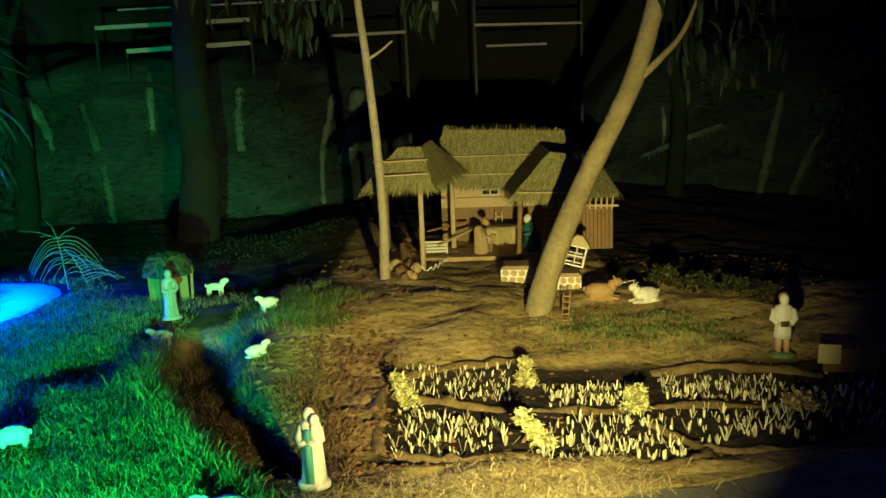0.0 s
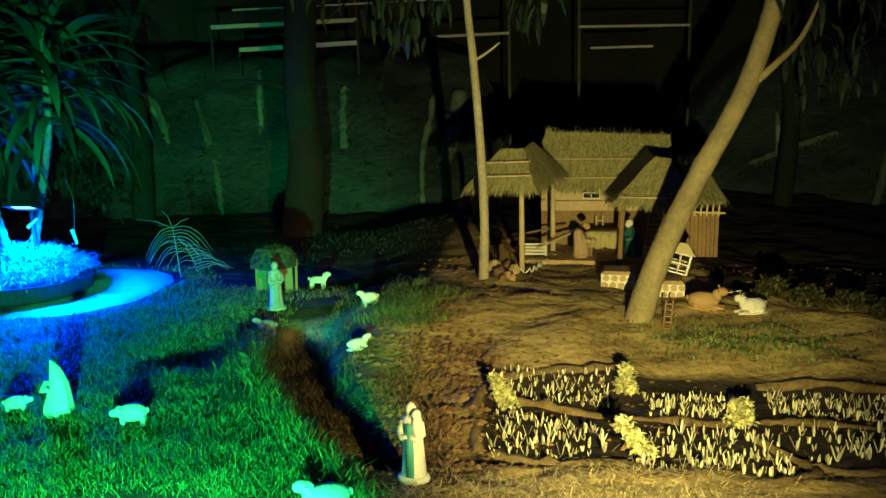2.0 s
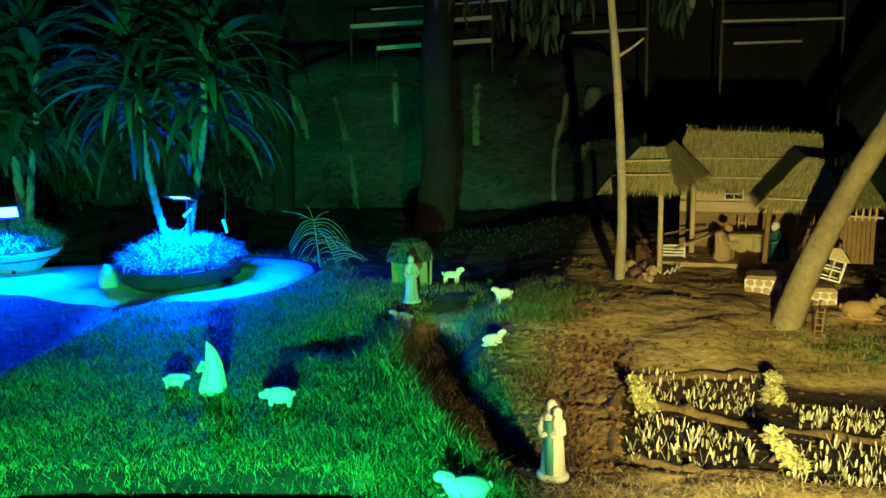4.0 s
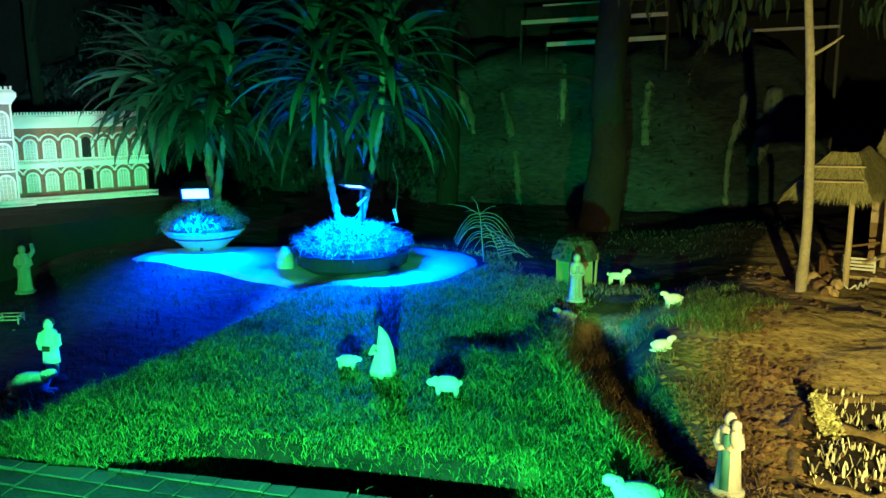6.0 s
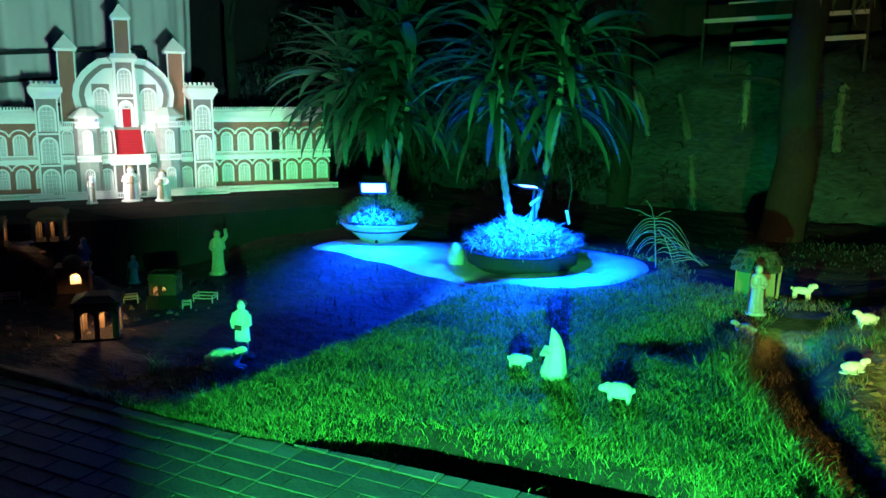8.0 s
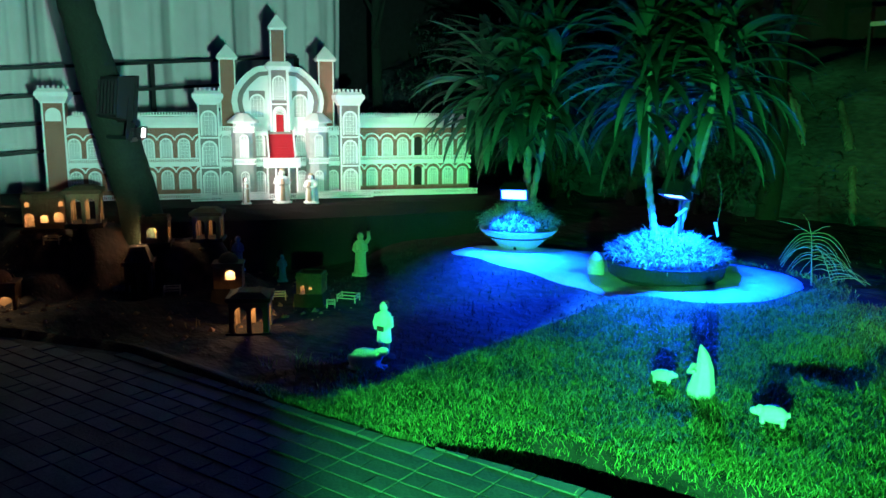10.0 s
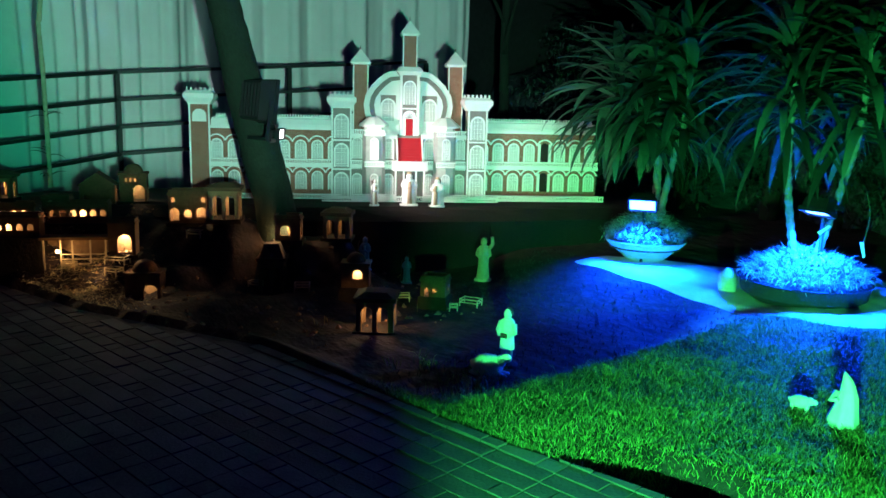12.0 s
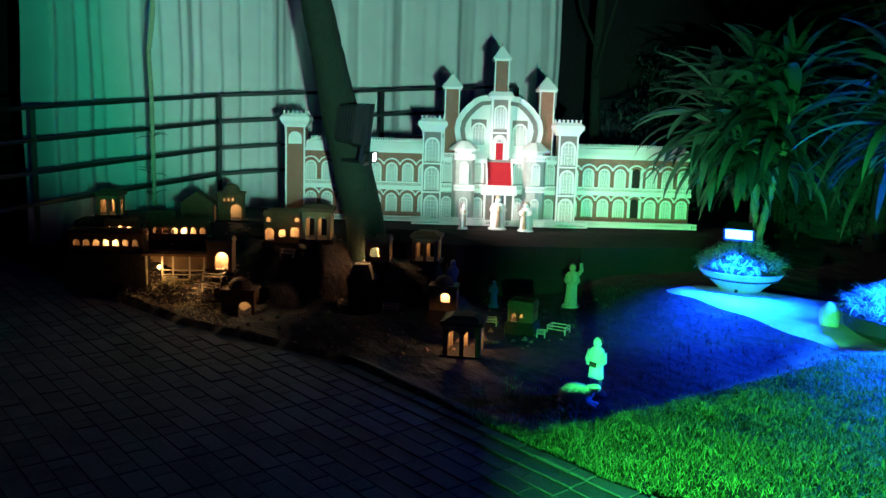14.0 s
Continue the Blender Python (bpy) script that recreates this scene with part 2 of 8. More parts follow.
# ---- mesh builders ----
def finish(name, bm, mats, smooth=False):
    me = bpy.data.meshes.new(name)
    bm.to_mesh(me)
    bm.free()
    for m in mats if isinstance(mats, (list, tuple)) else [mats]:
        me.materials.append(m)
    if smooth:
        me.polygons.foreach_set("use_smooth", [True] * len(me.polygons))
    return me


def part(name, bm, mats, parent, label="", smooth=False, m=None):
    ob = new(name, finish(name, bm, mats, smooth))
    ob.parent = parent
    if m is not None:
        ob.matrix_basis = m
    return tagged(ob, label) if label else ob


def thing(name, place, turn=0, label="", category="", group="", kind=""):
    ob = new(name)
    ob.empty_display_size = 0.1
    ob.matrix_basis = pose(*place, 0, 0, turn)
    return tagged(ob, label, category, group, kind)


def solid(name, bm, mats, place, turn, label, category, group="", kind="", smooth=True):
    ob = new(name, finish(name, bm, mats, smooth))
    ob.matrix_basis = pose(*place, 0, 0, turn)
    return tagged(ob, label, category, group, kind)


def box(bm, x0, x1, y0, y1, z0, z1, mi=0, taper=0.0, m=None):
    """A box; taper draws its top in by that many metres on every side."""
    t = taper
    vs = [bm.verts.new(p) for p in ((x0, y0, z0), (x1, y0, z0), (x1, y1, z0), (x0, y1, z0), (x0 + t, y0 + t, z1), (x1 - t, y0 + t, z1), (x1 - t, y1 - t, z1), (x0 + t, y1 - t, z1))]
    if m is not None:
        for v in vs:
            v.co = m @ v.co
    for f in ((3, 2, 1, 0), (4, 5, 6, 7), (0, 1, 5, 4), (1, 2, 6, 5), (2, 3, 7, 6), (3, 0, 4, 7)):
        bm.faces.new([vs[i] for i in f]).material_index = mi


def bar(bm, a, b, w, h=None, mi=0):
    """A rectangular bar from a to b."""
    a, b = Vector(a), Vector(b)
    d = b - a
    m = Matrix.Translation(a) @ d.to_track_quat("Z", "Y").to_matrix().to_4x4()
    h = h or w
    box(bm, -w / 2, w / 2, -h / 2, h / 2, 0, d.length, mi, m=m)


def tube(bm, pts, radii, n=8, mi=0, cap=True, rough=0.0, rng=random):
    pts = [Vector(p) for p in pts]
    rings = []
    side = None
    for i, p in enumerate(pts):
        d = (pts[min(i + 1, len(pts) - 1)] - pts[max(i - 1, 0)]).normalized()
        if side is None:
            side = d.orthogonal().normalized()
        side = (side - d * side.dot(d)).normalized()
        other = d.cross(side)
        ring = []
        for k in range(n):
            a = 2 * math.pi * k / n
            r = radii[i] * (1 + rough * (rng.random() - 0.5))
            ring.append(bm.verts.new(p + (side * math.cos(a) + other * math.sin(a)) * r))
        rings.append(ring)
    for r0, r1 in zip(rings, rings[1:]):
        for k in range(n):
            bm.faces.new((r0[k], r0[(k + 1) % n], r1[(k + 1) % n], r1[k])).material_index = mi
    if cap:
        bm.faces.new(rings[0][::-1]).material_index = mi
        bm.faces.new(rings[-1]).material_index = mi


def smooth_path(pts, steps=5):
    """Catmull-Rom through the points."""
    pts = [Vector(p) for p in pts]
    q = [2 * pts[0] - pts[1]] + pts + [2 * pts[-1] - pts[-2]]
    out = []
    for i in range(1, len(q) - 2):
        for k in range(steps):
            t = k / steps
            a, b, c, d = q[i - 1:i + 3]
            out.append(0.5 * (2 * b + (c - a) * t + (2 * a - 5 * b + 4 * c - d) * t * t + (3 * b - a - 3 * c + d) * t ** 3))
    return out + [pts[-1]]


def rings(bm, profile, n=20, center=(0, 0, 0), fold=0.0, folds=7, mi=0, cap=True):
    """Stacked ovals (rx, ry, z[, dx, dy]); fold waves the radius as cloth folds do."""
    c = Vector(center)
    prev = None
    for row in profile:
        rx, ry, z = row[:3]
        dx, dy = (tuple(row[3:5]) + (0, 0))[:2]
        ring = []
        for k in range(n):
            a = 2 * math.pi * k / n
            w = 1 + fold * math.sin(a * folds + z * 9)
            ring.append(bm.verts.new(c + Vector((dx + rx * w * math.cos(a), dy + ry * w * math.sin(a), z))))
        if prev:
            for k in range(n):
                bm.faces.new((prev[k], prev[(k + 1) % n], ring[(k + 1) % n], ring[k])).material_index = mi
        elif cap:
            bm.faces.new(ring[::-1]).material_index = mi
        prev = ring
    if cap:
        bm.faces.new(prev).material_index = mi


def blob(bm, c, r, mi=0, bumps=0.0, freq=6.0, sub=2, m=None):
    """An oval lump with an uneven skin."""
    made = bmesh.ops.create_icosphere(bm, subdivisions=sub, radius=1)["verts"]
    c, r = Vector(c), Vector(r)
    for v in made:
        k = 1 + bumps * noise.noise(v.co * freq + c * 7)
        p = Vector((v.co.x * r.x, v.co.y * r.y, v.co.z * r.z)) * k
        v.co = (m @ p if m is not None else p) + c
        for f in v.link_faces:
            f.material_index = mi


def prism(bm, pts, y0, y1, mi=0, m=None):
    """A polygon in x, z drawn through from y0 to y1."""
    a = [bm.verts.new((x, y0, z)) for x, z in pts]
    b = [bm.verts.new((x, y1, z)) for x, z in pts]
    if m is not None:
        for v in a + b:
            v.co = m @ v.co
    bm.faces.new(a).material_index = mi
    bm.faces.new(b[::-1]).material_index = mi
    k = len(pts)
    for i in range(k):
        bm.faces.new((a[i], b[i], b[(i + 1) % k], a[(i + 1) % k])).material_index = mi


def arch(w, h, n=8, x=0.0, z=0.0):
    """Outline of a round-headed opening, w wide and h high, standing at x, z."""
    r = w / 2
    return [(x - r, z), (x + r, z)] + [(x + r * math.cos(a), z + h - r + r * math.sin(a)) for a in [math.pi * k / n for k in range(n + 1)]]


def arch_wall(bm, x0, x1, h, y0, y1, holes, mi=0, m=None):
    """An upright wall with round-headed holes (x, sill, width, height) through it."""
    cuts = {x0, x1}
    for x, s, w, hh in holes:
        cuts |= {x - w / 2 + w * (1 - math.cos(math.pi * k / 8)) / 2 for k in range(9)}
    cuts = sorted(cuts)
    for a, b in zip(cuts, cuts[1:]):
        if b - a < 1e-6:
            continue
        mid = (a + b) / 2
        la = lb = 0.0
        for x, s, w, hh in sorted((q for q in holes if abs(mid - q[0]) < q[2] / 2), key=lambda q: q[1]):
            if s > 0:
                prism(bm, [(a, la), (b, lb), (b, s), (a, s)], y0, y1, mi, m)
            r = w / 2
            la, lb = [s + hh - r + math.sqrt(max(0, r * r - (q - x) ** 2)) for q in (a, b)]
        prism(bm, [(a, la), (b, lb), (b, h), (a, h)], y0, y1, mi, m)
    bmesh.ops.remove_doubles(bm, verts=bm.verts, dist=0.0004)


def from_arrays(name, verts, faces, mat, smooth=False):
    me = bpy.data.meshes.new(name)
    me.from_pydata([tuple(v) for v in verts], [], faces)
    me.materials.append(mat)
    if smooth:
        me.polygons.foreach_set("use_smooth", [True] * len(me.polygons))
    return me


def strap(verts, faces, root, heading, length, width, rise, droop, segs=5, roll=0.0):
    """One arching strap leaf: rises from the root, then bends over and tapers to a point."""
    h = Vector((math.cos(heading), math.sin(heading), 0))
    side = Vector((-h.y, h.x, 0))
    up = Vector((0, 0, 1))
    side = (side * math.cos(roll) + up * math.sin(roll)).normalized()
    p = Vector(root)
    base = len(verts)
    for i in range(segs + 1):
        t = i / segs
        w = width * min(1.0, 0.42 + 1.7 * t) * (1 - t ** 2.8) ** 0.8
        dip = up * (-0.22 * w)
        if i == segs:
            verts.append(p.copy())
        else:
            verts.extend((p - side * w / 2, p + dip, p + side * w / 2))
        ang = rise - droop * t
        p = p + (h * math.cos(ang) + up * math.sin(ang)) * (length / segs)
    for i in range(segs - 1):
        a = base + 3 * i
        faces.append((a, a + 1, a + 4, a + 3))
        faces.append((a + 1, a + 2, a + 5, a + 4))
    a, tip = base + 3 * (segs - 1), base + 3 * segs
    faces.append((a, a + 1, tip))
    faces.append((a + 1, a + 2, tip))


def blades(count, where, height, lean, width, rng):
    """Grass blades: where() gives a root or None."""
    verts, faces = [], []
    for _ in range(count):
        r = where(rng)
        if r is None:
            continue
        x, y, z = r
        h = height * rng.uniform(0.5, 1.25)
        a = rng.uniform(0, 2 * math.pi)
        l = lean * rng.uniform(0.2, 1.5)
        dx, dy = math.cos(a) * l * h, math.sin(a) * l * h
        b = rng.uniform(0, math.pi)
        wx, wy = math.cos(b) * width / 2, math.sin(b) * width / 2
        n = len(verts)
        verts += [(x - wx, y - wy, z - 0.004), (x + wx, y + wy, z - 0.004), (x + dx * 0.4 + wx * 0.8, y + dy * 0.4 + wy * 0.8, z + h * 0.62), (x + dx * 0.4 - wx * 0.8, y + dy * 0.4 - wy * 0.8, z + h * 0.62), (x + dx, y + dy, z + h * (0.95 if l < 0.7 else 0.75))]
        faces += [(n, n + 1, n + 2, n + 3), (n + 3, n + 2, n + 4)]
    return verts, faces


# ---- the lie of the land ----
def ease(v):
    v = min(1.0, max(0.0, v))
    return v * v * (3 - 2 * v)


EDGE = [(-40.0, -8.0), (-8.4, 0.45), (-6.7, 0.98), (-5.2, 1.75), (-3.75, 1.98), (-3.2, 2.09), (-2.66, 2.27), (-1.9, 2.46), (-1.0, 2.66), (0.0, 2.84), (1.0, 2.96), (1.4, 3.08), (1.9, 3.22), (4.0, 3.5), (40.0, 8.0)]


def edge_y(x):
    for (xa, ya), (xb, yb) in zip(EDGE, EDGE[1:]):
        if x <= xb:
            return ya + (yb - ya) * (x - xa) / (xb - xa)
    return EDGE[-1][1]


# places on the village slope and their heights
TERRACES = [(-8.00, 0.48, 0.39), (-7.90, 0.80, 0.40), (-8.16, 0.80, 0.50), (-8.11, 1.12, 0.55), (-7.97, 1.26, 0.47), (-7.60, 1.12, 0.17), (-8.32, 0.73, 0.67), (-8.31, 1.82, 0.60), (-8.40, 1.50, 0.58),
            (-7.50, 2.06, 0.49), (-7.26, 2.30, 0.54), (-7.39, 1.49, 0.28), (-7.08, 1.55, -0.05), (-6.84, 2.71, 0.39), (-6.65, 3.08, 0.41), (-6.62, 2.44, 0.0), (-6.12, 2.95, 0.09), (-7.30, 1.05, 0.02), (-7.62, 0.80, 0.06),
            (-6.90, 1.30, 0.0), (-6.85, 1.95, 0.02), (-7.12, 1.88, 0.18), (-8.90, 1.20, 0.62), (-8.80, 2.20, 0.60), (-7.90, 2.50, 0.55), (-6.40, 2.70, 0.04), (-6.40, 3.30, 0.18)]


def lawn_edge(y):
    """Where the raised lawn falls off to the brown trough."""
    return float(np.interp(y, (2.6, 3.02, 3.5, 4.1, 4.6, 5.4), (-0.64, -0.83, -1.18, -1.55, -1.70, -1.82)))


def ground_z(x, y):
    d = -0.55 * x + 0.83 * y
    z = 0.055 * min(max(0.0, d - 3), 8) + 0.2 * ease((y - 3.9) / 1.3) * ease((x + 1.6) / 1.0)
    off = y - edge_y(x)
    if off > 0:
        z += (0.04) * ease(off / 0.6) * ease((x + 3.75) / 0.3) * ease((-0.6 - x) / 0.6)
        z -= 0.18 * ease((-3.55 - x) / 0.40) * ease(off / 0.4) * ease((4.9 - y) / 0.8)
        # furrow running through the lawn towards the straw shelter
        z -= 0.10 * math.exp(-((x + 2.02 - 0.16 * (y - 4.2)) / 0.24) ** 2) * ease((y - 3.9) / 0.4) * ease((5.4 - y) / 0.4)
        bare = ease((x + 0.9) / 0.8)
        z += (0.02 + 0.012 * bare) * noise.noise(Vector((x * 2.3, y * 2.3, 3))) * ease(off / 0.3) + (0.008 + 0.028 * bare) * noise.noise(Vector((x * 4.0, y * 11, 5))) * ease(off / 0.2)
        # trench between the lawn and the paving
        z -= 0.20 * ease((off + 0.01) / 0.05) * ease((0.34 - off) / 0.08) * ease((x + 3.1) / 0.8) * ease((-1.15 - x) / 0.4)
        # shallow brown trough beside the lawn
        q = x - lawn_edge(y)
        z -= 0.20 * ease((q + 0.03) / 0.14) * ease((0.60 - q) / 0.28) * ease((y - 3.12) / 0.35) * ease((5.4 - y) / 0.5)
        # sunken bed soil
        z -= 0.03 * ease((y - 3.22) / 0.1) * ease((4.25 - y) / 0.1) * ease((x + 0.34) / 0.1) * ease((2.4 - x) / 0.2)
        # terraced earth slope that carries the village
        k = ease((-5.9 - x) / 0.5) * ease((3.5 - y) / 0.4) * ease(off / 0.2)
        if k > 0:
            w = [(1 / ((x - a) ** 2 + (y - b) ** 2 + 0.004) ** 2, c) for a, b, c in TERRACES]
            h = sum(q * c for q, c in w) / sum(q for q, c in w) + 0.03 * noise.noise(Vector((x * 5, y * 5, 9)))
            z += (h - z) * k
        # low turf mound beyond the shelter
        z += 0.10 * math.exp(-((x + 1.15) / 0.75) ** 2 - ((y - 7.2) / 0.45) ** 2)
    else:
        z = min(z, 0.03) - 0.045
    return z


def lawn_mask(x, y):
    """1 inside the mown lawn."""
    right = lawn_edge(y)
    m = ease((x + 3.85 + 0.4 * ease((2.75 - y) / 0.4)) / 0.35) * ease((right - x) / 0.25 + 0.6) * ease((y - edge_y(x) - (-0.05) - 0.26 * ease((x + 3.1) / 0.8) * ease((-1.1 - x) / 0.4)) / 0.07) * ease((5.75 + 0.5 * ease((-2.3 - x) / 0.4) - y) / 0.35)
    return m


def island_front(u):
    """The gravel bulges out in front of the larger planter."""
    return min(max(0.70 + 0.62 * u, 0.25), 1.04)


def ring_mask(x, y):
    """1 on the gravel island under the two planters."""
    u = ((x + 4.2) * 0.937 + (y - 5.38) * 0.349) / 1.52
    v = (y - 5.38) * 0.937 - (x + 4.2) * 0.349
    v /= 0.45 if v > 0 else island_front(u)
    return u * u + v * v


def zone_of(x, y):
    off = y - edge_y(x)
    lawn = lawn_mask(x, y)
    straw = ease((off - 0.0) / 0.1) * ease((0.42 - off) / 0.2) * ease((x + 0.75) / 0.4) * ease((0.75 - x) / 0.4)
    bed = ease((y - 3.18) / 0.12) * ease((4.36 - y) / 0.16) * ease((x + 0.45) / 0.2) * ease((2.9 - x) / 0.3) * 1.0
    # far, back, shade and trench paint shade: soil darkened where little light falls
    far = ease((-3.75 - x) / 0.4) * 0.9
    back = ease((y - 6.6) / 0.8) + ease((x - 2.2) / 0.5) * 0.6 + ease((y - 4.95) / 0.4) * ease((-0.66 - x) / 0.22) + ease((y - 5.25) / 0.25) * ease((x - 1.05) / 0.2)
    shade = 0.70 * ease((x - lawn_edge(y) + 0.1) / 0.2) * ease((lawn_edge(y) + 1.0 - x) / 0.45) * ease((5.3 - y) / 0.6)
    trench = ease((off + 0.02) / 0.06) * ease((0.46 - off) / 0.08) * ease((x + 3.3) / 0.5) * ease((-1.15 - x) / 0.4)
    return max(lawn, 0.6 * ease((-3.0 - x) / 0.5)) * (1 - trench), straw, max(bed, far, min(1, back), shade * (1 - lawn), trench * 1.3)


def make_ground():
    xs = np.concatenate([[-300, -120, -60, -30, -18, -13], np.arange(-11, -1.0, 0.08), np.arange(-1.0, 3.2, 0.05), np.arange(3.25, 4.3, 0.1), [6, 9, 14, 25, 60, 120, 300]])
    ys = np.concatenate([[-300, -100, -40, -15, -6, -3], np.arange(-1.0, 1.7, 0.1), np.arange(1.7, 3.1, 0.03), np.arange(3.1, 6.6, 0.05), np.arange(6.7, 10.01, 0.1), [12, 15, 20, 30, 60, 120, 300]])
    nx, ny = len(xs), len(ys)
    verts = [(x, y, ground_z(x, y)) for y in ys for x in xs]
    faces = [(j * nx + i, j * nx + i + 1, (j + 1) * nx + i + 1, (j + 1) * nx + i) for j in range(ny - 1) for i in range(nx - 1)]
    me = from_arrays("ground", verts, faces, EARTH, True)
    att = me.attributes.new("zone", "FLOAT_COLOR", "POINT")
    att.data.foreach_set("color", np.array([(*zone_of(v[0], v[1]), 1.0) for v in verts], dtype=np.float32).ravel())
    return tagged(new("ground", me), "bare brown earth and lawn soil rising gently away from the pavement", "ground", kind="structure")


CLOD = material("clod_earth", (0.17, 0.10, 0.045), 0.95, 0.4, 9.0, 0.8, 50.0, island=0.5)
make_ground()


def make_lawn():
    rng = random.Random(4)

    def root(r):
        x, y = r.uniform(-4.4, -0.4), r.uniform(1.9, 6.2)
        if ring_mask(x, y) < 1.02 or r.random() > lawn_mask(x, y):
            return None
        return x, y, ground_z(x, y)
    v, f = blades(170000, root, 0.036, 1.2, 0.0042, rng)
    tagged(new("lawn_grass", from_arrays("lawn_grass", v, f, GRASS)), "short green lawn grass with uneven blades", "grass", kind="stuff")

    def tuft(r):
        x, y = r.choice(spots)
        x, y = r.gauss(x, 0.05), r.gauss(y, 0.05)
        if y < edge_y(x) + 0.05 or ring_mask(x, y) < 1.0 or (r.random() > lawn_mask(x, y) and abs(x + 0.86) + abs(y - 4.98) > 0.5):
            return None
        return x, y, ground_z(x, y)
    spots = [(rng.uniform(-4.3, -0.5), rng.uniform(2.3, 5.6)) for _ in range(170)] + [(rng.uniform(-2.4, -0.5), rng.uniform(2.75, 3.3)) for _ in range(40)] + [(rng.uniform(-4.3, -3.4), rng.uniform(2.2, 2.9)) for _ in range(30)]
    spots += [(-0.86 + rng.gauss(0, 0.11), 4.98 + rng.gauss(0, 0.16)) for _ in range(30)]
    v, f = blades(24000, tuft, 0.06, 1.2, 0.0038, rng)
    tagged(new("tall_grass", from_arrays("tall_grass", v, f, GRASS)), "taller tufts of green grass in the lawn", "grass", kind="stuff")

    def rough(r):
        x, y = r.uniform(-2.4, -0.2), r.uniform(3.0, 5.6)
        if r.random() < lawn_mask(x, y) or x > -0.35 - 0.25 * (y - 3):
            return None
        if noise.noise(Vector((x * 3, y * 3, 1))) < -0.05:
            return None
        return x, y, ground_z(x, y)
    v, f = blades(24000, rough, 0.05, 1.2, 0.004, rng)
    tagged(new("rough_grass", from_arrays("rough_grass", v, f, DRYGRASS)), "sparse brownish grass on bare soil beside the lawn", "grass", kind="stuff")

    def corner(r):
        x, y = r.choice(lip)
        x, y = r.gauss(x, 0.025), r.gauss(y, 0.025)
        return x, y, ground_z(x, y)
    lip = []
    for _ in range(170):
        y = 2.85 + 2.0 * rng.random() ** 1.3
        lip.append((lawn_edge(y) - 0.05 + rng.gauss(0, 0.06), y))
    v, f = blades(3600, corner, 0.09, 0.9, 0.005, rng)
    tagged(new("corner_grass", from_arrays("corner_grass", v, f, GRASS)), "long loose grass tufts along the lawn's brown edge", "grass", kind="stuff")

    def patch(r):
        x, y = r.gauss(1.15, 0.32), r.gauss(4.62, 0.12)
        return x, y, ground_z(x, y)
    v, f = blades(2000, patch, 0.026, 0.9, 0.006, rng)
    tagged(new("grass_patch", from_arrays("grass_patch", v, f, GRASS)), "low patch of thin green grass on the earth path", "grass", kind="stuff")

    def mound(r):
        x, y = r.gauss(-1.15, 0.6), r.gauss(7.15, 0.35)
        if x > -0.62:
            return None
        return x, y, ground_z(x, y)
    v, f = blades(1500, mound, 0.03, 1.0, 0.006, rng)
    tagged(new("mound_grass", from_arrays("mound_grass", v, f, SHADELEAF)), "dim grass on the low mound beyond the shelter", "grass", kind="stuff")

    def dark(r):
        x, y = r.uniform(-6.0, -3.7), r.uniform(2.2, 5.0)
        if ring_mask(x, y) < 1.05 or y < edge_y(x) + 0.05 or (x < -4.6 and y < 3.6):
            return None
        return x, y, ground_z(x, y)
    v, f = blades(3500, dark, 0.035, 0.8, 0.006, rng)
    tagged(new("hollow_grass", from_arrays("hollow_grass", v, f, SHADELEAF)), "thin grass in the dark hollow behind the lawn", "grass", kind="stuff")

    def fringe(r):
        x, y = r.choice(rim)
        x, y = r.gauss(x, 0.03), r.gauss(y, 0.03)
        return x, y, ground_z(x, y)
    rim = [(-4.05 + rng.gauss(0, 0.12), 2.3 + 0.6 * rng.random()) for _ in range(34)] + [(-4.6 + rng.gauss(0, 0.14), 2.6 + rng.gauss(0, 0.14)) for _ in range(9)]
    v, f = blades(480, fringe, 0.075, 1.2, 0.005, rng)
    tagged(new("fringe_grass", from_arrays("fringe_grass", v, f, GRASS)), "sparse long tufts at the lawn's edge by the hollow", "grass", kind="stuff")

    # dry curled sprigs dropped along the trench and the paving edge
    v, f = [], []
    for _ in range(90):
        x = rng.uniform(-3.3, -1.2)
        y = edge_y(x) + rng.gauss(0.12, 0.12)
        z = ground_z(x, y) + 0.012 if y > edge_y(x) else 0.03
        strap(v, f, (x, y, z), rng.uniform(0, 6.28), rng.uniform(0.02, 0.06), rng.uniform(0.003, 0.006), rng.uniform(0.1, 1.0), rng.uniform(0.8, 2.4), 5)
    tagged(new("dry_sprigs", from_arrays("dry_sprigs", v, f, STRAW)), "pale dry grass sprigs lying along the trench", "dry grass", kind="stuff")

    # clods of earth over the bare ground
    verts, faces = [], []
    for _ in range(5200):
        x, y = (rng.uniform(-0.9, 2.6), rng.uniform(3.1, 6.1)) if rng.random() < 0.5 else (rng.gauss(-0.62, 0.22), rng.uniform(3.2, 4.7))
        if noise.noise(Vector((x * 2.5, y * 4, 7))) < -0.12 and rng.random() < 0.8:
            continue
        s = rng.uniform(0.003, 0.010) * (1.5 if rng.random() < 0.06 else 1) * (1.7 if x < -0.3 else 1)
        z = ground_z(x, y) + s * 0.2
        n = len(verts)
        k = [s * rng.uniform(0.7, 1.4) for _ in range(6)]
        verts += [(x - k[0] * 1.5, y, z), (x, y - k[1], z), (x + k[2] * 1.5, y, z), (x, y + k[3], z), (x + k[4] * 0.3, y, z + k[4] * 0.8), (x, y, z - s)]
        for i in range(4):
            faces += [(n + i, n + (i + 1) % 4, n + 4), (n + (i + 1) % 4, n + i, n + 5)]
    tagged(new("soil_clods", from_arrays("soil_clods", verts, faces, CLOD)), "crumbs and clods of dry brown earth", "soil", kind="stuff")

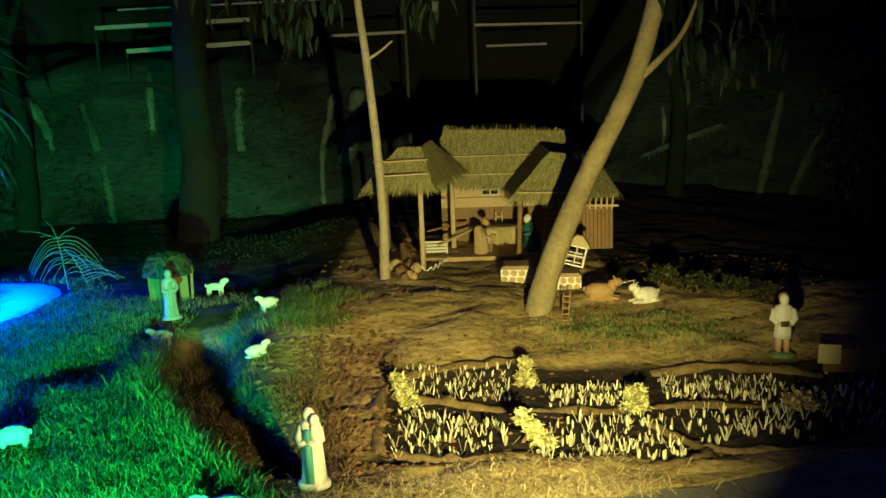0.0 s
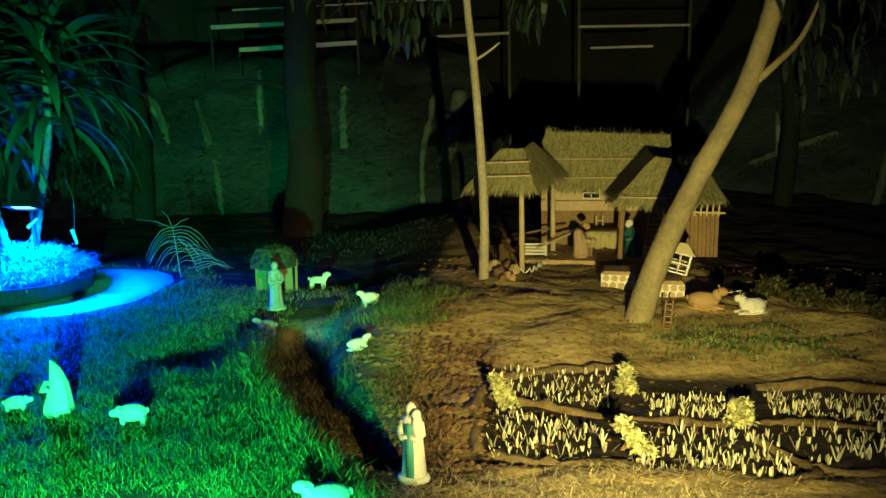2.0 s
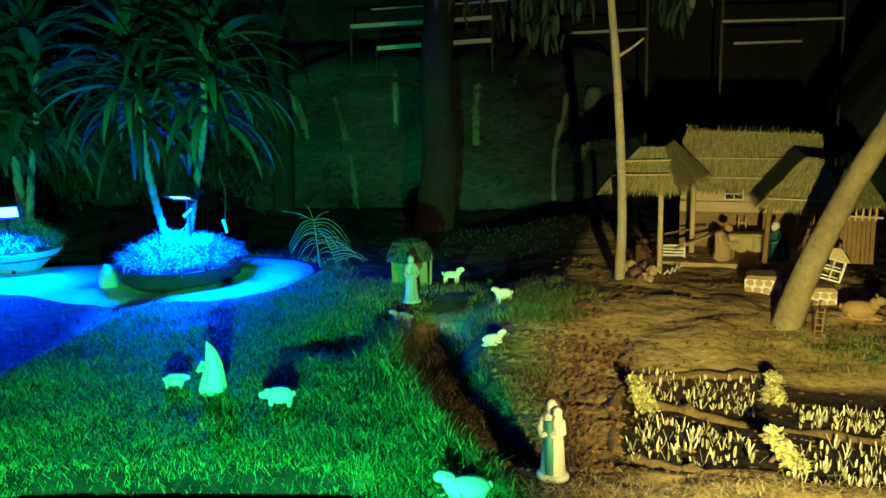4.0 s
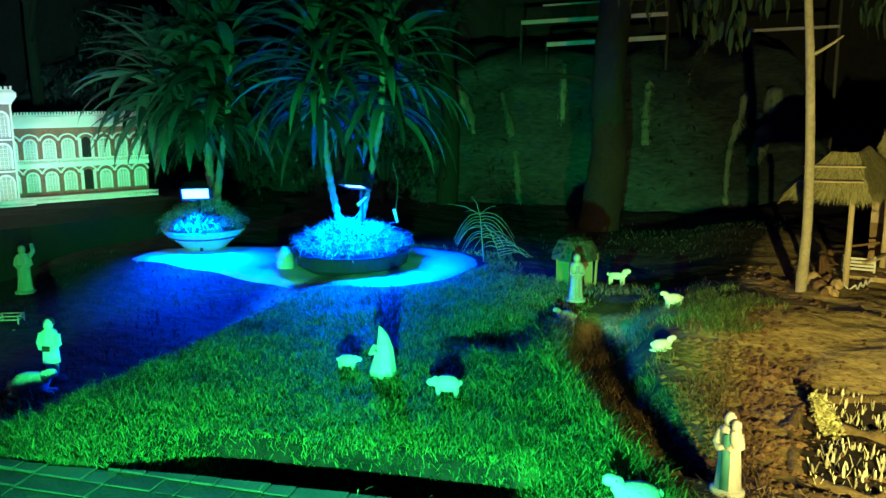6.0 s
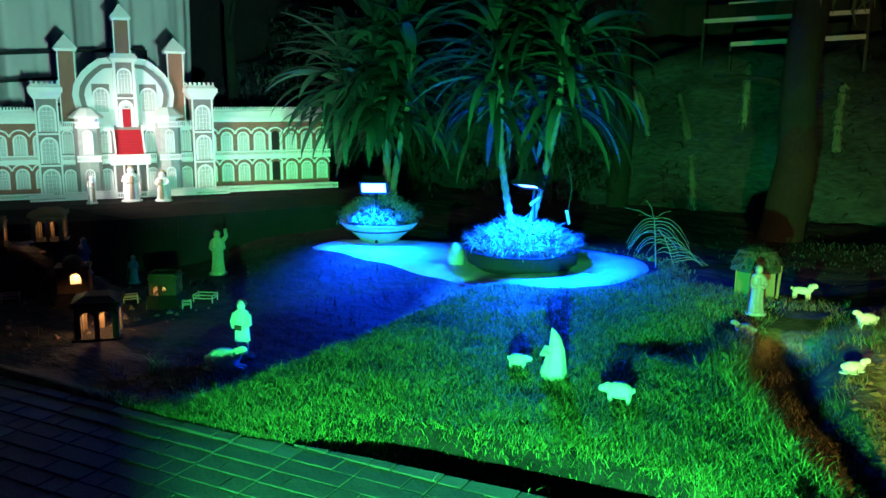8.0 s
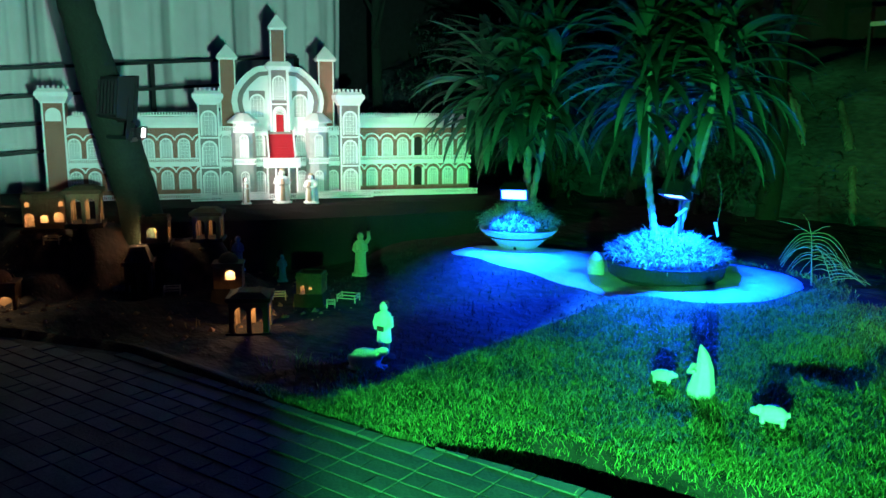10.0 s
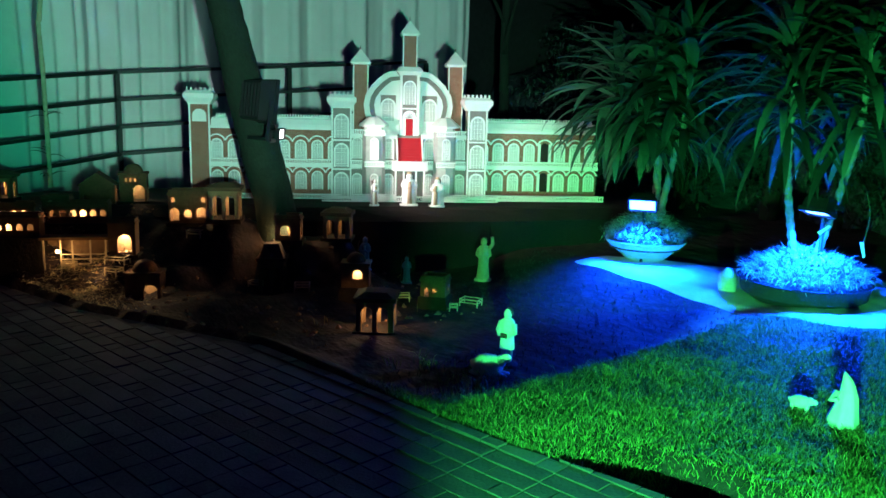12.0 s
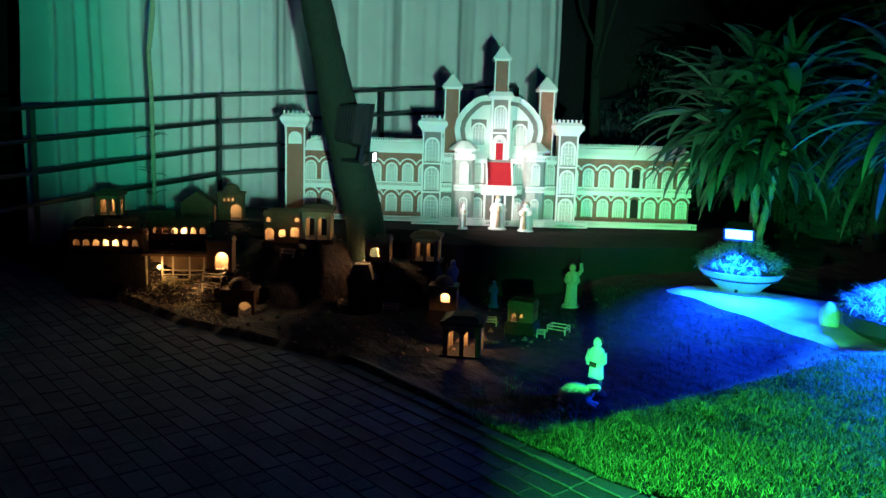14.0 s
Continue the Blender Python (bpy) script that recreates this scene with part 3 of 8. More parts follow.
    # straw litter along the beds: flat strips thrown about
    verts, faces = [], []
    for _ in range(11000):
        x = rng.uniform(-0.75, 0.35) + abs(rng.gauss(0, 0.28))
        off = abs(rng.gauss(0.08, 0.13))
        y = edge_y(x) + off - 0.05
        a, l, w = rng.uniform(0, math.pi), rng.uniform(0.008, 0.04), rng.uniform(0.0008, 0.0018)
        z = ground_z(x, y) + rng.uniform(0.004, 0.03)
        if off - 0.05 < 0:
            z = 0.012 + rng.uniform(0, 0.01)
        dx, dy, tz = math.cos(a) * l, math.sin(a) * l, rng.uniform(-0.012, 0.012)
        px, py = -math.sin(a) * w, math.cos(a) * w
        n = len(verts)
        verts += [(x - dx - px, y - dy - py, z - tz), (x + dx - px, y + dy - py, z + tz), (x + dx + px, y + dy + py, z + tz), (x - dx + px, y - dy + py, z - tz)]
        faces.append((n, n + 1, n + 2, n + 3))
    tagged(new("straw_litter", from_arrays("straw_litter", verts, faces, STRAW)), "loose pale straw scattered in front of the beds", "straw", kind="stuff")


make_lawn()


# ---- statues and animals: plain one-piece figures ----
def statue_mesh(h, style):
    """A robed figure on a low base, as one mesh."""
    bm = bmesh.new()
    s = h
    k = 1.0 if style == "kneel" else 0.82
    rings(bm, [(0.24 * s * k, 0.20 * s * k, 0), (0.24 * s * k, 0.20 * s * k, 0.05 * s), (0.20 * s * k, 0.16 * s * k, 0.065 * s)], 20)
    if style == "tunic":
        bm.clear()
        rings(bm, [(0.21 * s, 0.18 * s, 0), (0.20 * s, 0.17 * s, 0.05 * s), (0.12 * s, 0.11 * s, 0.085 * s)], 20, mi=4)
        for sx in (-1, 1):
            tube(bm, [(0.055 * s * sx, 0, 0.36 * s), (0.06 * s * sx, 0, 0.2 * s), (0.06 * s * sx, -0.01 * s, 0.07 * s)], [0.058 * s, 0.05 * s, 0.04 * s], 9, 3)
            blob(bm, (0.06 * s * sx, -0.03 * s, 0.085 * s), (0.035 * s, 0.06 * s, 0.025 * s), 3)
            tube(bm, [(0.13 * s * sx, 0, 0.75 * s), (0.165 * s * sx, -0.03 * s, 0.60 * s), (0.09 * s * sx, -0.11 * s, 0.54 * s)], [0.05 * s, 0.048 * s, 0.036 * s], 9)
        rings(bm, [(0.135 * s, 0.115 * s, 0.30 * s), (0.125 * s, 0.105 * s, 0.42 * s), (0.115 * s, 0.095 * s, 0.54 * s), (0.14 * s, 0.10 * s, 0.70 * s), (0.12 * s, 0.085 * s, 0.79 * s), (0.05 * s, 0.05 * s, 0.84 * s)], 28, fold=0.05, folds=8)
        box(bm, -0.06 * s, 0.06 * s, -0.125 * s, -0.10 * s, 0.50 * s, 0.58 * s, 2)
        blob(bm, (0, -0.01 * s, 0.90 * s), (0.072 * s, 0.078 * s, 0.095 * s), 0)
        blob(bm, (0, 0.025 * s, 0.925 * s), (0.078 * s, 0.075 * s, 0.085 * s), 1, 0.08)
    elif style == "bow":
        rings(bm, [(0.26 * s, 0.22 * s, 0.05 * s), (0.25 * s, 0.21 * s, 0.2 * s, 0.02 * s), (0.20 * s, 0.18 * s, 0.42 * s, -0.02 * s), (0.18 * s, 0.15 * s, 0.60 * s, -0.08 * s), (0.14 * s, 0.11 * s, 0.72 * s, -0.12 * s), (0.05 * s, 0.05 * s, 0.79 * s, -0.15 * s)], 28, fold=0.10)
        blob(bm, (0, -0.19 * s, 0.86 * s), (0.085 * s, 0.09 * s, 0.10 * s), 1)
        blob(bm, (0, -0.14 * s, 0.89 * s), (0.10 * s, 0.10 * s, 0.105 * s), 1, 0.1)
        for sx in (-1, 1):
            tube(bm, [(0.14 * s * sx, -0.09 * s, 0.68 * s), (0.17 * s * sx, -0.22 * s, 0.50 * s), (0.09 * s * sx, -0.40 * s, 0.50 * s)], [0.06 * s, 0.055 * s, 0.035 * s], 8)
    elif style == "kneel":
        rings(bm, [(0.27 * s, 0.23 * s, 0.05 * s), (0.25 * s, 0.22 * s, 0.18 * s, 0.0), (0.20 * s, 0.18 * s, 0.38 * s, 0.03 * s), (0.165 * s, 0.14 * s, 0.58 * s, 0.04 * s), (0.12 * s, 0.11 * s, 0.72 * s, 0.04 * s), (0.07 * s, 0.07 * s, 0.79 * s, 0.03 * s)], 28, fold=0.07)
        rings(bm, [(0.135 * s, 0.12 * s, 0.66 * s, 0.04 * s), (0.115 * s, 0.11 * s, 0.78 * s, 0.03 * s), (0.085 * s, 0.09 * s, 0.88 * s, 0.01 * s), (0.045 * s, 0.05 * s, 0.96 * s, -0.02 * s), (0.008 * s, 0.01 * s, 1.02 * s, -0.05 * s)], 22, fold=0.04, mi=1)
        tube(bm, [(-0.12 * s, -0.08 * s, 0.66 * s), (-0.2 * s, -0.17 * s, 0.5 * s), (-0.08 * s, -0.24 * s, 0.56 * s)], [0.055 * s, 0.05 * s, 0.035 * s], 8)
    else:
        robe = 1
        rings(bm, [(0.15 * s, 0.13 * s, 0.055 * s), (0.135 * s, 0.12 * s, 0.16 * s), (0.118 * s, 0.105 * s, 0.36 * s), (0.115 * s, 0.10 * s, 0.55 * s), (0.128 * s, 0.095 * s, 0.70 * s), (0.118 * s, 0.085 * s, 0.78 * s), (0.05 * s, 0.05 * s, 0.835 * s)], 30, fold=0.06, folds=9)
        prism(bm, [(-0.045 * s, 0.08 * s), (0.055 * s, 0.08 * s), (0.035 * s, 0.74 * s), (-0.03 * s, 0.74 * s)], -0.138 * s, -0.08 * s, robe)
        blob(bm, (0, -0.015 * s, 0.895 * s), (0.072 * s, 0.078 * s, 0.095 * s), 0)
        blob(bm, (0, 0.02 * s, 0.905 * s), (0.085 * s, 0.082 * s, 0.10 * s), 2, 0.08)
        for sx in (-1, 1):
            tube(bm, [(0.105 * s * sx, 0, 0.74 * s), (0.14 * s * sx, -0.04 * s, 0.60 * s), (0.08 * s * sx, -0.12 * s, 0.56 * s), (0.02 * s * sx, -0.14 * s, 0.60 * s)], [0.045 * s, 0.045 * s, 0.038 * s, 0.026 * s], 9)
        if style == "mother":
            blob(bm, (0.085 * s, -0.08 * s, 0.72 * s), (0.06 * s, 0.065 * s, 0.13 * s), 0)
            blob(bm, (0.105 * s, -0.12 * s, 0.875 * s), (0.058 * s, 0.06 * s, 0.07 * s), 0)
            rings(bm, [(0.10 * s, 0.08 * s, 0.60 * s, 0, 0.04 * s), (0.115 * s, 0.085 * s, 0.4 * s, 0, 0.045 * s), (0.14 * s, 0.09 * s, 0.06 * s, 0, 0.05 * s)][::-1], 18, fold=0.08)
        if style == "shepherd":
            tube(bm, [(-0.19 * s, -0.16 * s, 0.06 * s), (-0.17 * s, -0.16 * s, 0.8 * s), (-0.13 * s, -0.16 * s, 0.9 * s)], [0.013 * s] * 3, 6, 2)
        if style == "raised":
            tube(bm, [(0.13 * s, 0, 0.76 * s), (0.2 * s, -0.04 * s, 0.86 * s), (0.18 * s, -0.06 * s, 1.02 * s)], [0.05 * s, 0.045 * s, 0.035 * s], 8)
        if style == "king":
            for v in bm.verts:
                v.co.x *= 1.45
                v.co.y *= 1.35
            rings(bm, [(0.22 * s, 0.17 * s, 0.06 * s, 0, 0.05 * s), (0.21 * s, 0.15 * s, 0.35 * s, 0, 0.06 * s), (0.17 * s, 0.10 * s, 0.76 * s, 0, 0.05 * s)], 22, fold=0.08, folds=6)
            rings(bm, [(0.075 * s, 0.075 * s, 0.95 * s), (0.085 * s, 0.085 * s, 1.03 * s)], 10, mi=1)
            box(bm, -0.06 * s, 0.06 * s, -0.26 * s, -0.15 * s, 0.56 * s, 0.65 * s, 1)
    return bm


def statue(name, place, turn, h, style, mats, label, group=""):
    return solid(name, statue_mesh(h, style), mats, (place[0], place[1], ground_z(place[0], place[1]) if place[2] is None else place[2]), turn, label, "statue", group)


def sheep_mesh(l, lying=False, horns=False, slim=1.0, low=0.0):
    """A stubby sheep of body length l, as one mesh; it looks along -x."""
    bm = bmesh.new()
    hz = 0.27 * l if lying else 0.50 * l
    blob(bm, (0, 0, hz), (0.54 * l, 0.30 * l * slim, 0.30 * l * slim) if lying else (0.52 * l, 0.30 * l * slim, 0.33 * l * slim), 0, 0.10 * slim, 5)
    blob(bm, (-0.44 * l, 0, hz + (0.20 - 0.14 * low) * l), (0.17 * l, 0.15 * l, 0.22 * l), 0, 0.1)
    up = (0.32 - 0.30 * low) * l
    blob(bm, (-0.60 * l, 0, hz + up), (0.19 * l, 0.13 * l, 0.145 * l), 0, 0.05)
    for sy in (-1, 1):
        blob(bm, (-0.49 * l, 0.14 * l * sy, hz + up + 0.02 * l), (0.03 * l, 0.06 * l, 0.035 * l), 0, 0, sub=1)
        if horns:
            tube(bm, [(-0.52 * l, 0.06 * l * sy, hz + 0.42 * l), (-0.50 * l, 0.10 * l * sy, hz + 0.50 * l), (-0.45 * l, 0.11 * l * sy, hz + 0.53 * l)], [0.022 * l, 0.016 * l, 0.008 * l], 6)
    if lying:
        for sy in (-1, 1):
            tube(bm, [(-0.3 * l, 0.14 * l * sy, 0.12 * l), (-0.55 * l, 0.15 * l * sy, 0.05 * l), (-0.68 * l, 0.15 * l * sy, 0.05 * l)], [0.08 * l, 0.06 * l, 0.05 * l], 7)
            tube(bm, [(0.3 * l, 0.16 * l * sy, 0.15 * l), (0.12 * l, 0.24 * l * sy, 0.06 * l)], [0.12 * l, 0.06 * l], 7)
        rings(bm, [(0.6 * l, 0.3 * l, 0), (0.58 * l, 0.29 * l, 0.04 * l)], 18)
    else:
        for sx in (-0.32, 0.32):
            for sy in (-1, 1):
                tube(bm, [(sx * l, 0.13 * l * sy, hz - 0.1 * l), (sx * l * 1.05, 0.13 * l * sy, 0)], [0.11 * l, 0.075 * l], 7)
    blob(bm, (0.5 * l, 0, hz + 0.05 * l), (0.07 * l, 0.06 * l, 0.12 * l), 0, 0, sub=1)
    return bm


def sheep(name, x, y, turn, l, mat, label, lying=False, horns=False, z=None, category="sheep figure", slim=1.0, low=0.0):
    return solid(name, sheep_mesh(l, lying, horns, slim, low), mat, (x, y, ground_z(x, y) - 0.004 if z is None else z), turn, label, category, "animal figures")


GREYROBE = material("grey_green_robe_paint", (0.34, 0.36, 0.33), 0.6, 0.25, 8.0, 0.2, 40.0)
MOSSBASE = material("green_base_paint", (0.12, 0.20, 0.07), 0.6, 0.25, 9.0, 0.1, 40.0)
WHITEROBE = [PLASTER, TEAL, HAIR]
# teal front strip: green light on the robe, set as colour
statue("mother_and_child_statue", (-0.56, 3.08, None), -14, 0.345, "mother", WHITEROBE, "white plaster mother and child statue, a teal front strip standing for green light")
statue("kneeling_statue", (-2.34, 3.47, None), 20, 0.27, "kneel", [PLASTER], "white plaster kneeling figure on the lawn")
statue("shelter_statue", (-1.82, 5.26, None), 25, 0.34, "shepherd", [GREYROBE, GREYROBE, HAIR], "dull grey-green plaster shepherd statue standing before the straw shelter")
statue("shepherd_statue", (-4.32, 3.04, None), 15, 0.38, "tunic", [PLASTER, HAIR, HAIR, DARKWOOL, BARKDARK], "white plaster shepherd statue with dark trousers beside a sheep")
# ochre stands in for the weak light on this white statue
statue("raised_arm_statue", (-6.0, 4.17, None), 50, 0.39, "raised", [OCHRE, OCHRE, HAIR], "tall plaster statue coloured ochre for half light, one arm raised, on a round base")
statue("path_statue", (1.86, 4.33, None), -10, 0.36, "tunic", [PLASTER, OCHRE, HAIR, SKIN, MOSSBASE], "cream plaster statue in a short tunic on a green base")
sheep("lamb", -2.56, 3.47, 200, 0.105, WOOL, "small white plaster lamb on the lawn", low=0.8)
sheep("sheep", -1.93, 3.40, 15, 0.135, WOOL, "white plaster sheep standing on the lawn, its head lowered", low=1.0)
sheep("sheep", -0.86, 2.84, 20, 0.175, WOOL, "white plaster sheep lying near the pavement", True)
sheep("donkey", -1.65, 5.72, 175, 0.135, WOOL, "grey-white plaster donkey figure behind the lawn", category="donkey figure", slim=0.62)
sheep("sheep", -1.13, 5.08, 30, 0.115, WOOL, "white plaster sheep standing in rough grass")
sheep("sheep", -1.08, 4.43, 215, 0.115, WOOL, "white plaster sheep turning its head in rough grass", True)
sheep("sheep", -1.78, 4.92, 10, 0.12, DARKWOOL, "grey plaster sheep standing in shade near the shelter")
sheep("sheep", -4.27, 2.84, 215, 0.20, WOOL, "white plaster sheep lying beside the shepherd", True, slim=1.3)
sheep("goat", 1.28, 5.02, 20, 0.17, WOOL, "white plaster goat lying on the ground, tied by a cord", True, True, category="goat figure")
sheep("cow", 0.98, 5.03, 165, 0.185, TAN, "tan plaster cow lying beside the stone plinth", True, True, category="cow figure")


# ---- trees ----
def tree(name, pts, radii, mat, label, limbs=(), n=12):
    t = thing(name, pts[0], 0, label, "tree")
    o = Vector(pts[0])
    bm = bmesh.new()
    path = smooth_path([Vector(p) - o for p in pts], 6)
    k = len(path) - 1
    rr = [np.interp(i / k * (len(radii) - 1), range(len(radii)), radii) * (1 + 0.05 * noise.noise(Vector((i * 0.7, 0, len(name))))) for i in range(k + 1)]
    tube(bm, path, rr, n, rough=0.06, rng=random.Random(3))
    part("trunk", bm, mat, t, smooth=True)
    for lp, lr in limbs:
        bm = bmesh.new()
        path = smooth_path([Vector(p) - o for p in lp], 5)
        tube(bm, path, list(np.linspace(lr[0], lr[1], len(path))), 8, rough=0.06, rng=random.Random(5))
        part("limb", bm, mat, t, smooth=True)
    return t


def add_crown(t, clusters, mat, count, length, width, seed, label="", droop=1.4):
    """Drooping leaf sprays hung about the given centres."""
    rng = random.Random(seed)
    verts, faces = [], []
    o = t.matrix_basis.translation
    for c, r in clusters:
        for _ in range(count):
            p = Vector(c) - o + Vector((rng.gauss(0, r[0]), rng.gauss(0, r[1]), rng.gauss(0, r[2])))
            strap(verts, faces, p, rng.uniform(0, 6.28), length * rng.uniform(0.6, 1.3), width * rng.uniform(0.7, 1.2), rng.uniform(-1.3, 0.2), droop, 3, rng.uniform(-0.5, 0.5))
    ob = new("crown", from_arrays("crown", verts, faces, mat))
    ob.parent = t
    return tagged(ob, label) if label else ob


thin = tree("slim_tree", [(-0.41, 5.50, 0.26), (-0.40, 5.52, 0.72), (-0.42, 5.55, 1.24), (-0.46, 5.58, 1.80), (-0.50, 5.6, 2.25), (-0.50, 5.6, 2.9), (-0.55, 5.65, 3.6)], [0.036, 0.031, 0.029, 0.027, 0.024, 0.020, 0.014], BARK,
            "slim pale-barked tree on the earth beside the thatched hut", [([(-0.46, 5.58, 1.78), (-0.36, 5.58, 1.84), (-0.28, 5.58, 1.9)], (0.012, 0.005)), ([(-0.50, 5.6, 2.7), (-0.9, 5.5, 3.0), (-1.2, 5.4, 2.9)], (0.018, 0.006)), ([(-0.50, 5.6, 2.8), (-0.1, 5.5, 3.1), (0.2, 5.5, 3.0)], (0.018, 0.006))])
add_crown(thin, [((-1.15, 5.5, 2.55), (0.25, 0.3, 0.16)), ((-0.85, 5.5, 2.6), (0.25, 0.3, 0.15)), ((0.0, 5.5, 2.5), (0.10, 0.3, 0.16)), ((-0.2, 5.5, 2.75), (0.5, 0.4, 0.2))], SHRUB, 60, 0.26, 0.04, 11)
lean = tree("leaning_tree", [(0.56, 4.88, 0.16), (0.68, 4.95, 0.52), (0.93, 5.12, 1.01), (1.13, 5.22, 1.35), (1.28, 5.32, 1.63), (1.42, 5.40, 2.05), (1.50, 5.5, 2.4), (1.65, 5.6, 3.2)], [0.088, 0.074, 0.066, 0.064, 0.064, 0.060, 0.05, 0.035], BARKTAN,
            "leaning tan-barked tree in front of the thatched hut", [([(1.25, 5.30, 1.55), (1.42, 5.3, 1.70), (1.58, 5.35, 1.86), (1.7, 5.4, 2.1)], (0.030, 0.010))], 14)
add_crown(thin, [((-1.25, 5.3, 2.42), (0.14, 0.2, 0.12)), ((-0.98, 5.3, 2.40), (0.08, 0.2, 0.12)), ((-0.02, 5.4, 2.38), (0.06, 0.2, 0.10))], SHRUB, 42, 0.26, 0.05, 17)
add_crown(lean, [((1.9, 5.4, 1.95), (0.16, 0.3, 0.22)), ((1.75, 5.4, 2.3), (0.3, 0.3, 0.15)), ((2.3, 5.3, 2.25), (0.25, 0.3, 0.2)), ((1.0, 5.4, 2.6), (0.4, 0.3, 0.15))], SHADELEAF, 34, 0.24, 0.035, 12)
near = thing("overhanging_branch", (1.9, 3.7, 2.3), 0, "green leaf spray hanging in from above", "branch")
bm = bmesh.new()
tube(bm, [(0.9, 0.1, 0.5), (0.3, 0, 0.2), (0, 0, 0.0)], [0.02, 0.012, 0.004], 7)
part("stem", bm, BARKDARK, near)
add_crown(near, [((1.9, 3.7, 2.04), (0.07, 0.1, 0.08))], SHRUB, 34, 0.16, 0.028, 14)
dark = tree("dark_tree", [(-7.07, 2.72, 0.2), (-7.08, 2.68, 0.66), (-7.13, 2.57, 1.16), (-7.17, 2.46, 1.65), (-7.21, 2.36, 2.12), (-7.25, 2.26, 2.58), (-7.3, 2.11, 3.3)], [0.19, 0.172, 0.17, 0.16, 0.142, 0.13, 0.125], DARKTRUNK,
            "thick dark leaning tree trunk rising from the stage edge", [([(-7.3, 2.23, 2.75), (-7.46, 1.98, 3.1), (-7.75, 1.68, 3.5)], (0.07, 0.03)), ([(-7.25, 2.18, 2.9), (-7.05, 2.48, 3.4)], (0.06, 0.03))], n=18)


def flood(name, place, target, w, h, face, label, deep=0.09):
    """A flood lamp: finned housing, rim, glass face, bracket."""
    t = new(name)
    t.matrix_basis = look(place, target)
    tagged(t, label, "floodlight", "floodlights")
    bm = bmesh.new()
    box(bm, -w / 2, w / 2, -h / 2, h / 2, 0.0, deep, 0, 0.012)
    part("housing", bm, LAMPBODY, t)
    for k in range(6):
        x = -w / 2 + w * (k + 0.5) / 6
        bm = bmesh.new()
        box(bm, x - 0.004, x + 0.004, -h * 0.4, h * 0.4, deep - 0.002, deep + 0.02)
        part("fin", bm, LAMPBODY, t)
    bm = bmesh.new()
    r = 0.012
    for x0, x1, y0, y1 in ((-w / 2 - r, w / 2 + r, h / 2, h / 2 + r), (-w / 2 - r, w / 2 + r, -h / 2 - r, -h / 2), (-w / 2 - r, -w / 2, -h / 2, h / 2), (w / 2, w / 2 + r, -h / 2, h / 2)):
        box(bm, x0, x1, y0, y1, -0.02, 0.012)
    part("rim", bm, LAMPBODY, t)
    bm = bmesh.new()
    box(bm, -w / 2 + 0.002, w / 2 - 0.002, -h / 2 + 0.002, h / 2 - 0.002, -0.008, -0.002)
    part("glass", bm, face, t, "bright lamp glass")
    bm = bmesh.new()
    for s in (-1, 1):
        bar(bm, (s * (w / 2 + 0.02), 0, 0.05), (s * (w / 2 + 0.02), -h * 0.9, 0.06), 0.008, 0.03)
    bar(bm, (-w / 2 - 0.02, -h * 0.9, 0.06), (w / 2 + 0.02, -h * 0.9, 0.06), 0.03, 0.008)
    part("bracket", bm, LAMPBODY, t)
    return t


for name, eye, aim, col in (("green_floodlight", (-0.60, 0.10, 0.49), (-2.21, 2.86, -0.20), (0.1, 1.0, 0.3)), ("amber_floodlight", (0.38, 1.16, 0.675), (0.16, 5.8, 0.60), (1.0, 0.8, 0.3))):
    lamp = flood(name, eye, aim, 0.20, 0.14, glow(name + "_face", col, 1.5), "black floodlight on a short steel stand on the paving")
    bm = bmesh.new()
    tube(bm, [(0, 0, 0), (0, 0, eye[2] - 0.16)], [0.016, 0.014], 8)
    rings(bm, [(0.10, 0.10, 0.0), (0.10, 0.10, 0.012), (0.02, 0.02, 0.016)], 20)
    solid("lamp_stand", bm, STEEL, (eye[0], eye[1], 0.006), 0, "thin steel stand with a round foot under a floodlight", "stand", smooth=False)

# ---- planters, gravel island and strap-leaved trees ----
def make_island():
    bm = bmesh.new()
    verts, faces = [], []
    n, layers = 96, 10
    for j in range(layers + 1):
        k = j / layers
        for i in range(n):
            a = 2 * math.pi * i / n
            # outline solved from the island's oval
            r = 1.0 * k
            w = 1 + (0.03 * noise.noise(Vector((math.cos(a) * 3, math.sin(a) * 3, 0)))) * k
            u, v = r * w * math.cos(a) * 1.52, r * w * math.sin(a) * (0.45 if math.sin(a) > 0 else island_front(r * math.cos(a)))
            x, y = -4.2 + u * 0.937 - v * 0.349, 5.38 + u * 0.349 + v * 0.937
            verts.append((x, y, ground_z(x, y) + 0.028 - (0.05 if j == layers else 0)))
    for j in range(layers):
        for i in range(n):
            faces.append((j * n + i, j * n + (i + 1) % n, (j + 1) * n + (i + 1) % n, (j + 1) * n + i))
    bm.free()
    tagged(new("gravel_island", from_arrays("gravel_island", verts, faces, SAND, True)), "pale gravel island under two round planters", "path", kind="structure")


make_island()


